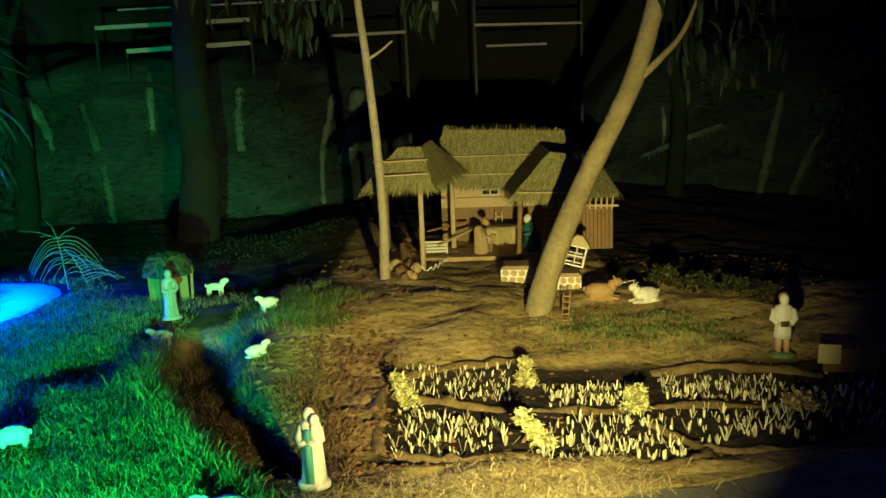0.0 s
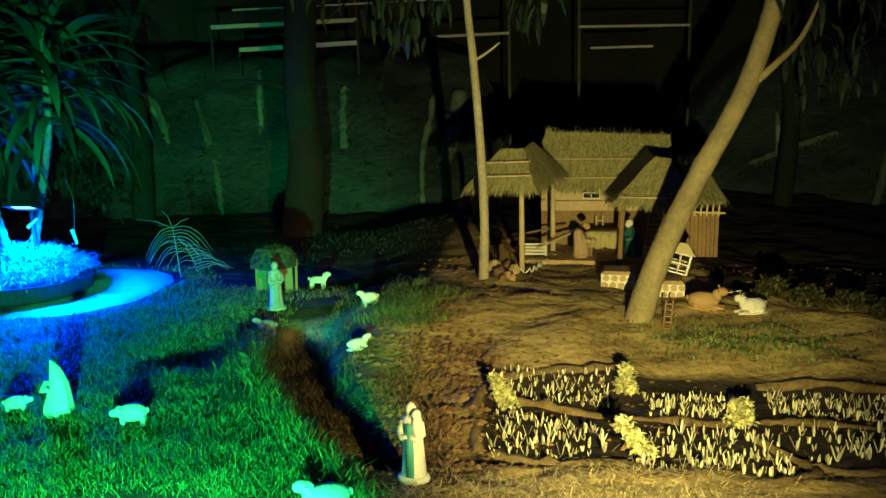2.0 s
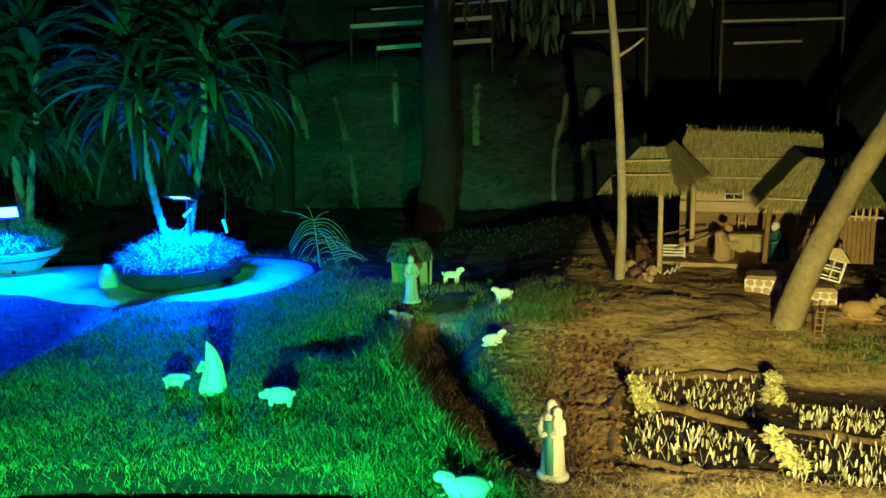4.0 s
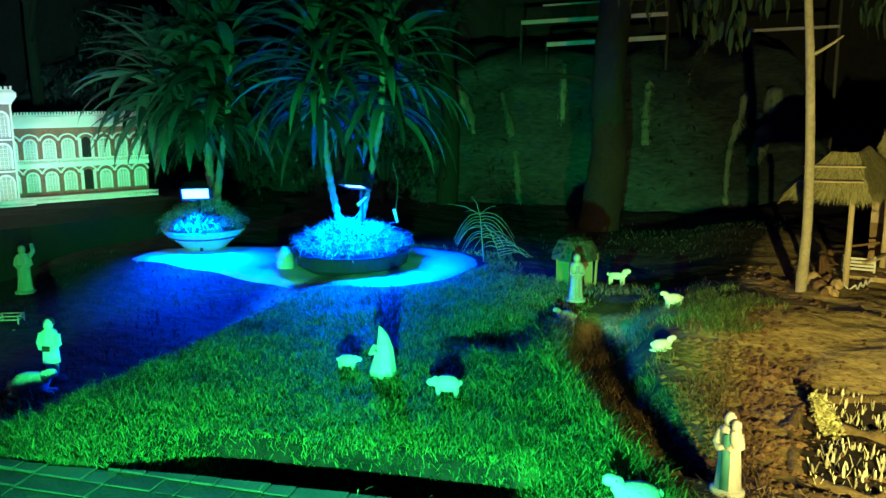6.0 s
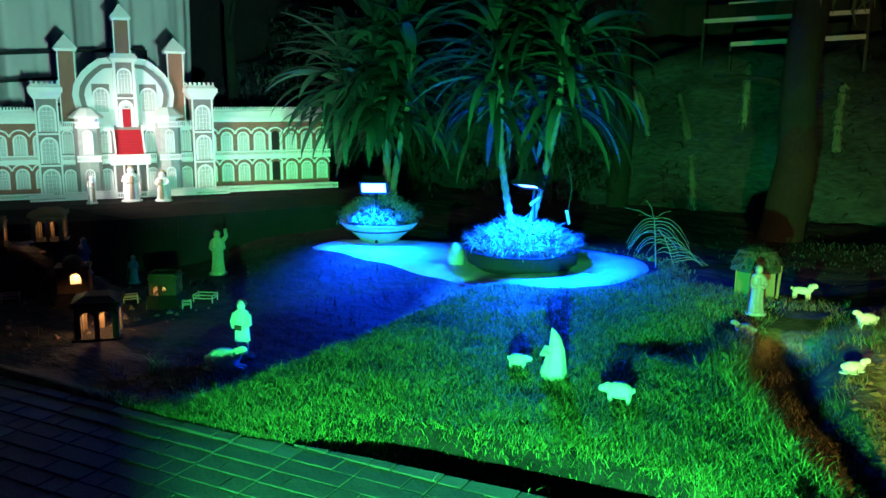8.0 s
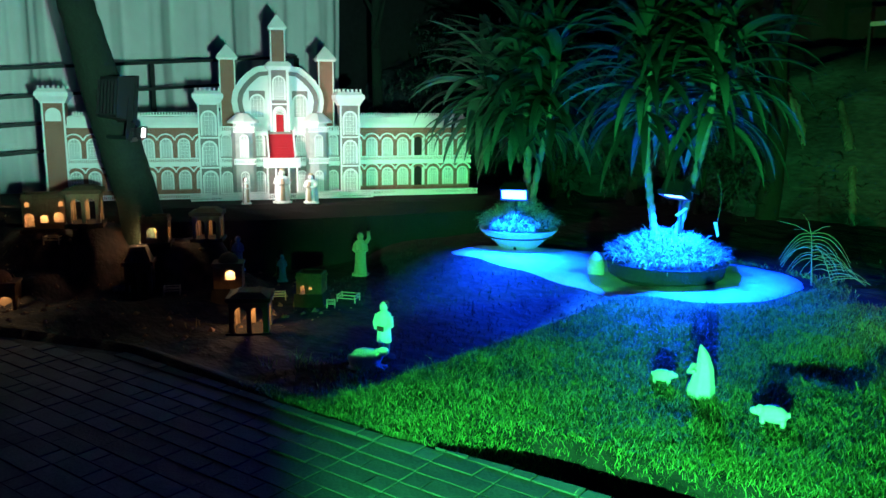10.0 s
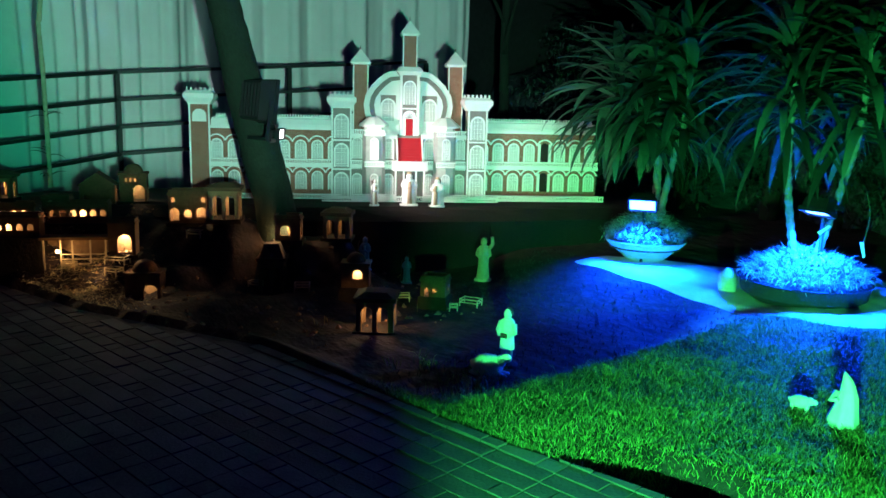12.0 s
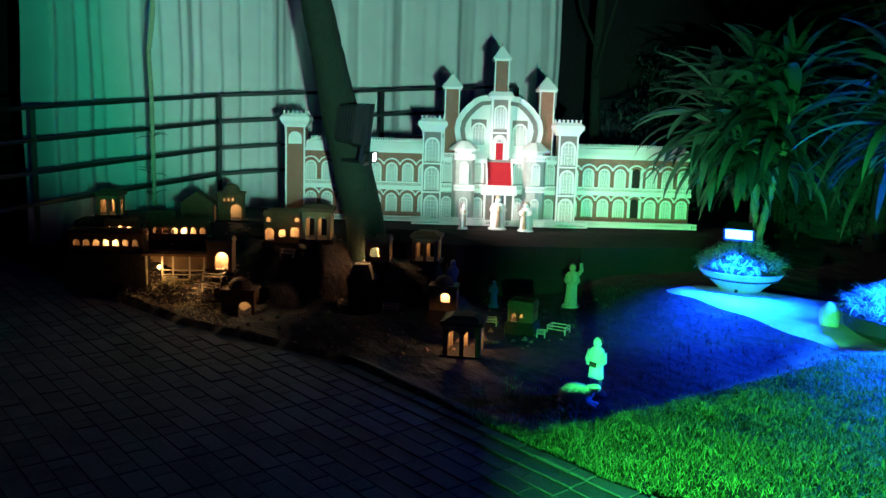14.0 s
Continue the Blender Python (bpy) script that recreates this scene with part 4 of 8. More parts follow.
def planter(x, y, r, h, label, seed, flare=1.0, mat=CONCRETE):
    """A round concrete bowl with a mound of pale ground cover."""
    z = ground_z(x, y) + 0.025
    t = thing("planter", (x, y, z), 0, label, "planter", "planters")
    bm = bmesh.new()
    k = 0.97 if flare == 1 else 0.66
    rings(bm, [(r * 0.78 * flare, r * 0.78 * flare, -0.01), (r * k, r * k, h * 0.3), (r, r, h * 0.85), (r * 1.04, r * 1.04, h), (r * 0.94, r * 0.94, h), (r * 0.92, r * 0.92, h * 0.7)], 44)
    part("bowl", bm, mat, t, smooth=False)
    bm = bmesh.new()
    rings(bm, [(r * 0.92, r * 0.92, h * 0.6), (r * 0.8, r * 0.8, h * 1.1), (r * 0.4, r * 0.4, h * 1.7), (0.02, 0.02, h * 1.9)], 24)
    part("soil", bm, BARKDARK, t, "dark soil")
    rng = random.Random(seed)
    verts, faces = [], []
    for _ in range(2100):
        a, q = rng.uniform(0, 6.283), math.sqrt(rng.random()) * 0.93
        zz = h * (0.90 + 1.35 * (1 - q * q)) + rng.uniform(-0.015, 0.02) + 0.03 * noise.noise(Vector((math.cos(a) * q * 5, math.sin(a) * q * 5, seed)))
        strap(verts, faces, (math.cos(a) * q * r, math.sin(a) * q * r, zz), a + rng.gauss(0, 0.9), rng.uniform(0.05, 0.13) * (1.25 if q > 0.8 else 1), rng.uniform(0.005, 0.009), rng.uniform(0.2, 1.2), rng.uniform(0.8, 2.2), 3)
    ob = new("ground_cover", from_arrays("ground_cover", verts, faces, SILVERLEAF))
    ob.parent = t
    tagged(ob, "pale silvery ground cover")
    return t


planter(-3.68, 5.34, 0.45, 0.15, "round dark stone planter full of pale ground cover", 21, 1.0, DARKSTONE)
planter(-5.20, 5.36, 0.34, 0.17, "flared concrete bowl planter full of pale ground cover", 22, 0.6)
stone = bmesh.new()
blob(stone, (0, 0, 0.06), (0.075, 0.07, 0.12), 0, 0.35, 3)
solid("edging_stone", stone, CONCRETE, (-4.14, 5.08, ground_z(-4.14, 5.08) + 0.02), 0, "upright pale stone at the planter's edge", "stone")


def strap_tree(x, y, z, stems, heads, label, seed):
    """A cane tree: ringed stems, each with leaves set along its top: upright at the tip, arching below, hanging at the bottom."""
    t = thing("strap_leaved_tree", (x, y, z), 0, label, "tree", "strap-leaved trees")
    rng = random.Random(seed)
    for pts, r in stems:
        bm = bmesh.new()
        path = smooth_path(pts, 12)
        rr = [r * (1.0 - 0.3 * i / len(path)) * (1.18 if i % 2 else 0.9) for i in range(len(path))]
        tube(bm, path, rr, 9)
        part("trunk", bm, CANE, t, smooth=False)
    for (hx, hy, z0), z1, size, count, wide in heads:
        verts, faces = [], []
        for i in range(count):
            k = i / (count - 1)
            rise = -0.15 + 1.25 * k + rng.uniform(-0.25, 0.25)
            droop = max(0.5, 1.65 - 0.55 * k + rng.uniform(-0.4, 0.45))
            length = size * (0.78 + 0.45 * math.sin(math.pi * min(1, 0.15 + 0.8 * k))) * rng.uniform(0.75, 1.1)
            strap(verts, faces, (hx + rng.gauss(0, 0.02), hy + rng.gauss(0, 0.02), z0 + (z1 - z0) * k), i * 2.399 + rng.uniform(-0.35, 0.35), length, wide * rng.uniform(0.75, 1.2), rise, min(droop, rise + 1.5), 9, rng.uniform(-0.35, 0.35))
        ob = new("crown", from_arrays("crown", verts, faces, FROND, True))
        ob.parent = t
    return t


ZB, ZA = ground_z(-3.72, 5.30) + 0.17, ground_z(-5.20, 5.32) + 0.18
CANE = material("ringed_cane", (0.16, 0.17, 0.13), 0.85, 0.35, 8.0, 0.6, 40.0)
strap_tree(-3.70, 5.30, ZB, [([(0.0, 0, 0), (-0.06, -0.04, 0.3), (-0.12, -0.08, 0.8), (-0.13, -0.08, 1.3), (-0.13, -0.08, 1.75)], 0.03), ([(0.05, 0.02, 0), (0.10, 0.06, 0.25), (0.19, 0.11, 0.7), (0.25, 0.15, 1.1), (0.27, 0.16, 1.7)], 0.03)],
           [((-0.16, -0.09, 1.08), 1.75, 0.72, 78, 0.074), ((0.28, 0.16, 1.04), 1.75, 0.72, 78, 0.074), ((0.05, 0.2, 1.45), 2.2, 0.78, 56, 0.074)],
           "strap-leaved cane tree with arching dark green rosettes in the planter", 31)
strap_tree(-5.32, 5.58, ZA, [([(0, 0, 0), (0.02, 0, 0.5), (-0.02, 0, 1.2), (-0.04, 0, 1.6)], 0.04), ([(0.03, 0.02, 0), (0.14, 0.02, 0.6), (0.22, 0.06, 1.05), (0.25, 0.08, 1.5)], 0.032)],
           [((-0.10, 0, 0.95), 1.75, 0.74, 100, 0.09), ((0.22, 0.08, 0.90), 1.7, 0.72, 90, 0.09), ((-0.38, -0.16, 0.92), 1.6, 0.70, 80, 0.09), ((-0.05, -0.12, 0.85), 1.35, 0.6, 60, 0.09)],
           "strap-leaved cane tree with a dense drooping crown above the bowl planter", 32)

# blue lamps stand on short posts in the planters
for place, aim, w, h in (((-5.04, 5.10, 0.773), (-4.35, 4.13, -0.117), 0.211, 0.115), ((-3.566, 5.226, 0.888), (-3.586, 4.826, -0.222), 0.192, 0.125)):
    flood("blue_floodlight", place, aim, w, h, LIT, "black floodlight with a bright blue-white face on a short post")
for x, y, zt in ((-5.10, 5.20, 0.773), (-3.575, 5.326, 0.908)):
    bm = bmesh.new()
    tube(bm, [(0, 0, -0.25), (0, 0, zt - ground_z(x, y) - 0.18)], [0.014, 0.014], 8)
    solid("lamp_post", bm, STEEL, (x, y, ground_z(x, y) + 0.18), 0, "thin dark steel post carrying a floodlight", "post", smooth=False)
spot("blue_lamp_a", (-4.99, 5.02, 0.722), (-4.95, 4.96, 0.2), BLUE, 1500, 118, 1.0, 0.05)
spot("blue_lamp_b", (-3.566, 5.166, 0.818), (-3.50, 5.10, 0.2), BLUE, 2500, 158, 1.0, 0.05)

for (x, y, z), turn, l in (((-3.44, 5.12, 0.78), -38, 0.10), ((-3.24, 5.26, 0.66), 80, 0.11)):
    bm = bmesh.new()
    prism(bm, [(-l / 2, -0.012), (l / 2, 0.0), (l / 2 - 0.01, 0.016), (-l / 2, 0.014)], -0.003, 0.003, m=pose(0, 0, 0, 0, turn, 0))
    solid("dry_leaf", bm, CARD, (x, y, z), 15, "pale hanging dry leaf catching the blue light", "leaf", smooth=False)
bm = bmesh.new()
tube(bm, smooth_path([(-0.02, 0, 0.40), (0.02, 0, 0.25), (0.0, 0, 0.04)], 4), [0.004] * 9, 5)
solid("hanging_stalk", bm, BARKDARK, (-3.24, 5.27, 0.66), 0, "thin brown stalk hanging from the strap-leaved tree", "stalk", smooth=False)


def arching_plant(x, y, label):
    """A thin stem with drooping fronds to both sides, and a lower one leaning away from it."""
    z = ground_z(x, y)
    t = thing("arching_plant", (x, y, z), 23, label, "plant")
    rng = random.Random(8)

    def stem(pts, thick):
        bm = bmesh.new()
        tube(bm, pts, [thick * (1 - 0.55 * k / (len(pts) - 1)) for k in range(len(pts))], 5)
        part("stem", bm, PALESTEM, t)

    def frond(x0, y0, z0, reach, drop, depth):
        pts = []
        for k in range(8):
            q = k / 7
            pts.append((x0 + reach * q, y0 + depth * q, z0 + 0.16 * abs(reach) * math.sin(2.6 * q) - drop * q ** 1.9 + rng.uniform(-0.003, 0.003)))
        bm = bmesh.new()
        tube(bm, pts, [0.0042 - 0.0025 * k / 7 for k in range(8)], 4)
        part("frond", bm, PALESTEM, t)

    stem([(0, 0, -0.02), (-0.012, 0, 0.14), (-0.022, 0.0, 0.28), (-0.035, 0, 0.40)], 0.007)
    stem([(0.0, 0.0, 0.31), (0.05, -0.01, 0.25), (0.10, -0.03, 0.13), (0.14, -0.05, 0.0)], 0.006)
    for i in range(9):
        z0 = 0.39 - 0.024 * i
        for side in (-1, 1):
            l = rng.uniform(0.19, 0.27) * (1.22 if side > 0 and i < 3 else 1.0) * (1.0 - 0.04 * i)
            frond(-0.03 + 0.003 * i, 0, z0, side * l, l * rng.uniform(0.8, 1.02), rng.uniform(-0.14, 0.14))
    for i in range(9):
        q = i / 8
        x0, z0 = 0.05 + 0.08 * q, 0.24 - 0.19 * q
        frond(x0, -0.02, z0, rng.uniform(0.18, 0.26), rng.uniform(0.5, 0.8) * z0, rng.uniform(-0.12, 0.08))
        if i % 2:
            frond(x0, -0.02, z0, -rng.uniform(0.10, 0.16), rng.uniform(0.4, 0.7) * z0, rng.uniform(-0.1, 0.05))
    # wispy dry twigs over the crown
    for tip in ((-0.28, 0.02, 0.47), (-0.10, 0.0, 0.53), (0.09, -0.02, 0.46), (-0.15, 0.03, 0.41)):
        stem([(-0.035, 0, 0.39), (tip[0] * 0.5 - 0.01, tip[1] * 0.5, 0.5 * (tip[2] + 0.40) + 0.012), tip], 0.0032)
    return t


PALESTEM = material("pale_green_stem", (0.17, 0.19, 0.15), 0.6, 0.2, 8.0, 0.1, 40.0)
arching_plant(-2.78, 5.90, "sparse plant of thin drooping fronds at the gravel's edge")


# ---- straw shelter ----
def make_shelter():
    x, y = -1.94, 5.62
    t = thing("straw_shelter", (x, y, ground_z(x, y)), 15, "small straw-walled shelter with a leafy thatched top", "shelter")
    bm = bmesh.new()
    arch_wall(bm, -0.13, 0.13, 0.20, -0.10, -0.085, [(0.02, 0, 0.10, 0.15)])
    box(bm, -0.13, -0.115, -0.085, 0.10, 0, 0.20)
    box(bm, 0.115, 0.13, -0.085, 0.10, 0, 0.20)
    box(bm, -0.115, 0.115, 0.085, 0.10, 0, 0.20)
    part("wall", bm, STRAW, t)
    bm = bmesh.new()
    rings(bm, [(0.17, 0.15, 0.19), (0.165, 0.145, 0.25), (0.12, 0.10, 0.33), (0.02, 0.02, 0.36)], 18, fold=0.05)
    part("roof", bm, BARKDARK, t)
    rng = random.Random(3)
    v, f = [], []
    for _ in range(420):
        a, q = rng.uniform(0, 6.283), rng.uniform(0.1, 1)
        strap(v, f, (0.165 * q * math.cos(a), 0.145 * q * math.sin(a), 0.36 - 0.13 * q * q), a, rng.uniform(0.04, 0.08), 0.012, rng.uniform(-0.6, 0.4), 1.0, 2)
    ob = new("thatch", from_arrays("thatch", v, f, SHRUB))
    ob.parent = t
    bm = bmesh.new()
    bar(bm, (0.15, -0.02, 0.0), (0.16, -0.02, 0.24), 0.018)
    part("post", bm, BROWNWOOD, t)


make_shelter()


# ---- thatched hut on its earth terrace ----
def thatch_slope(name, parent, corners, rows, per, seed, hang=0.07):
    """A thatched roof slope: a thick underlay and overlapping tiers of straw. Corners: eave left, eave right, ridge right, ridge left."""
    a, b, c, d = [Vector(p) for p in corners]
    nrm = (b - a).cross(d - a).normalized()
    bm = bmesh.new()
    top = [bm.verts.new(p) for p in (a, b, c, d)]
    low = [bm.verts.new(p - nrm * 0.035) for p in (a, b, c, d)]
    bm.faces.new(top)
    bm.faces.new(low[::-1])
    for i in range(4):
        bm.faces.new((top[i], low[i], low[(i + 1) % 4], top[(i + 1) % 4]))
    slope = part(name, bm, THATCHBASE, parent)
    rng = random.Random(seed)
    v, f = [], []
    for r in range(rows):
        k = r / rows
        for _ in range(per):
            u = rng.random()
            lo, hi = a.lerp(b, u), d.lerp(c, u)
            down = (lo - hi).normalized()
            p = lo.lerp(hi, k + rng.uniform(0, 1.0 / rows))
            l = hang * rng.uniform(0.7, 1.5)
            s = (b - a).normalized() * rng.uniform(0.0015, 0.004)
            q = p + down * l + nrm * rng.uniform(0.0, 0.012) + (b - a).normalized() * rng.gauss(0, 0.012) - Vector((0, 0, rng.uniform(0, 0.015)))
            p = p + nrm * rng.uniform(0.006, 0.012)
            n = len(v)
            v.extend((p - s, p + s, q + s * 0.4, q - s * 0.4))
            f.append((n, n + 1, n + 2, n + 3))
    ob = new("straw", from_arrays("straw", v, f, THATCH))
    ob.parent = slope
    return slope


HX, HY = 0.45, 6.35
HZ = ground_z(HX, HY)


CLAYBROWN = material("brown_clay", (0.30, 0.20, 0.10), 0.9, 0.3, 6.0, 0.5, 40.0)
DARKTEAL = material("dark_teal_robe_paint", (0.035, 0.14, 0.15), 0.55, 0.2, 8.0, 0.1, 40.0)


def make_hut():
    t = thing("thatched_hut", (HX, HY, HZ), -4, "model thatched hut with clay walls, porch posts and a small window", "hut")
    # back house
    bm = bmesh.new()
    box(bm, -0.47, 0.52, 0.30, 0.33, 0.0, 0.36)
    box(bm, -0.47, -0.44, 0.33, 0.80, 0.0, 0.5)
    box(bm, 0.49, 0.52, 0.33, 0.80, 0.0, 0.5)
    box(bm, -0.44, 0.49, 0.77, 0.80, 0.0, 0.5)
    part("wall", bm, CLAYBROWN, t, "brown lower clay wall")
    bm = bmesh.new()
    box(bm, -0.47, 0.52, 0.285, 0.30, 0.30, 0.38)
    part("wall_band", bm, PINKWALL, t, "pinkish band along the wall")
    bm = bmesh.new()
    box(bm, -0.47, -0.14, 0.30, 0.33, 0.40, 0.53)
    box(bm, 0.01, 0.52, 0.30, 0.33, 0.40, 0.53)
    box(bm, -0.14, 0.01, 0.30, 0.33, 0.50, 0.53)
    box(bm, -0.47, 0.52, 0.33, 0.345, 0.36, 0.42)
    part("wall", bm, PINKWALL, t)
    win = bmesh.new()
    for x0, x1, z0, z1 in ((-0.135, 0.005, 0.395, 0.403), (-0.135, 0.005, 0.487, 0.495), (-0.135, -0.127, 0.403, 0.487), (-0.003, 0.005, 0.403, 0.487), (-0.07, -0.062, 0.403, 0.487), (-0.127, -0.07, 0.44, 0.447), (-0.062, -0.003, 0.44, 0.447)):
        box(win, x0, x1, 0.285, 0.31, z0, z1)
    w = part("window", win, WHITEPAINT, t, "white window frame with four dark panes")
    bm = bmesh.new()
    box(bm, -0.127, -0.003, 0.312, 0.318, 0.403, 0.487)
    part("pane", bm, BLACKHOLE, w)
    # back house roof
    thatch_slope("roof", t, [(-0.52, 0.17, 0.52), (0.60, 0.17, 0.52), (0.55, 0.52, 0.885), (-0.44, 0.52, 0.93)], 12, 900, 41)
    thatch_slope("roof", t, [(0.60, 0.88, 0.52), (-0.52, 0.88, 0.52), (-0.44, 0.52, 0.93), (0.55, 0.52, 0.885)], 4, 160, 42)
    rng = random.Random(77)
    v, f = [], []
    for _ in range(420):
        u = rng.random()
        p = Vector((-0.44, 0.52, 0.92)).lerp(Vector((0.55, 0.52, 0.875)), u)
        q = p + Vector((rng.gauss(0, 0.02), rng.uniform(-0.05, 0.03), rng.uniform(0.0, 0.035) * (2.0 if rng.random() < 0.15 or u < 0.08 else 1)))
        sd = Vector((rng.uniform(0.0015, 0.003), 0, 0))
        p = p + Vector((0, rng.uniform(-0.04, 0.0), -0.03))
        n = len(v)
        v.extend((p - sd, p + sd, q + sd * 0.4, q - sd * 0.4))
        f.append((n, n + 1, n + 2, n + 3))
    ridge = tagged(new("ridge_straw", from_arrays("ridge_straw", v, f, THATCH)), kind="stuff")
    ridge.parent = t
    for z, y in ((0.70, 0.315), (0.56, 0.20)):
        bm = bmesh.new()
        tube(bm, [(-0.46, y - 0.012, z + 0.02), (0.0, y - 0.014, z + 0.018), (0.55, y - 0.012, z + 0.014)], [0.005, 0.005, 0.005], 6)
        part("batten", bm, PALEWOOD, t)
    # left porch: hipped roof on posts
    for pts, sd, rows in (([(-0.95, -0.60, 0.60), (-0.46, -0.66, 0.60), (-0.56, -0.36, 0.85), (-0.72, -0.36, 0.85)], 43, 8), ([(-0.46, -0.66, 0.60), (-0.28, 0.14, 0.64), (-0.52, 0.0, 0.88), (-0.56, -0.36, 0.85)], 44, 6), ([(-1.0, 0.10, 0.60), (-0.95, -0.60, 0.60), (-0.72, -0.36, 0.85), (-0.66, 0.0, 0.86)], 45, 6)):
        thatch_slope("porch_roof", t, pts, rows, 330, sd, 0.08)
    for z, y in ((0.68, -0.60), (0.77, -0.49)):
        bm = bmesh.new()
        tube(bm, [(-0.90, y, z - 0.01), (-0.5, y - 0.02, z)], [0.006, 0.006], 6)
        part("batten", bm, PALEWOOD, t)
    # right porch
    for pts, sd in (([(0.10, -0.42, 0.47), (0.62, -0.46, 0.46), (0.52, -0.12, 0.74), (0.40, -0.12, 0.76)], 46), ([(0.08, 0.24, 0.52), (0.10, -0.42, 0.47), (0.40, -0.12, 0.76), (0.36, 0.24, 0.80)], 47), ([(0.62, -0.46, 0.46), (0.72, 0.24, 0.48), (0.55, 0.24, 0.78), (0.52, -0.12, 0.74)], 48)):
        thatch_slope("porch_roof", t, pts, 8, 330, sd, 0.08)
    bm = bmesh.new()
    tube(bm, [(0.14, -0.43, 0.50), (0.60, -0.46, 0.49)], [0.006, 0.006], 6)
    part("batten", bm, PALEWOOD, t)
    # side roof to the right
    thatch_slope("side_roof", t, [(0.58, -0.36, 0.46), (0.89, -0.30, 0.46), (0.80, 0.12, 0.64), (0.58, 0.12, 0.66)], 5, 170, 49, 0.09)
    # posts
    for x, y, h, m, lean_x in ((-0.56, -0.55, 0.64, PALEWOOD, 0.0), (-0.36, -0.03, 0.56, PALEWOOD, 0.0), (0.14, -0.38, 0.52, BROWNWOOD, 0.03), (-0.88, -0.05, 0.52, BROWNWOOD, 0.0), (0.58, -0.40, 0.48, BROWNWOOD, 0.0)):
        bm = bmesh.new()
        tube(bm, [(x, y, -0.03), (x + lean_x * 0.4, y, h * 0.5), (x + lean_x, y, h)], [0.021, 0.019, 0.018], 9, rough=0.12, rng=random.Random(int(x * 100)))
        part("post", bm, m, t, smooth=True)
    # right wall of upright boards, one piece each
    for k in range(9):
        bm = bmesh.new()
        x = 0.60 + k * 0.029
        box(bm, x, x + 0.026, -0.20 + 0.004 * (k % 2), -0.18, 0.02, 0.34 + 0.012 * ((k * 7) % 3))
        part("board", bm, BROWNWOOD, t)
    bm = bmesh.new()
    bar(bm, (0.58, -0.21, 0.36), (0.90, -0.21, 0.35), 0.014)
    part("rail", bm, PALEWOOD, t)
    for k in range(7):
        bm = bmesh.new()
        x = 0.60 + k * 0.042
        bar(bm, (x, -0.215, 0.33), (x + 0.01, -0.215, 0.48), 0.012)
        part("baluster", bm, PALEWOOD, t)
    # low terrace behind the fence line
    bm = bmesh.new()
    box(bm, -0.95, 0.62, -0.35, 0.30, -0.25, 0.012, 0, 0.01)
    part("terrace", bm, CLAYWALL, t, "packed clay floor")
    return t


make_hut()


YELLOWCLOTH = material("yellow_cloth", (0.80, 0.70, 0.36), 0.8, 0.12, 9.0, 0.2, 60.0)


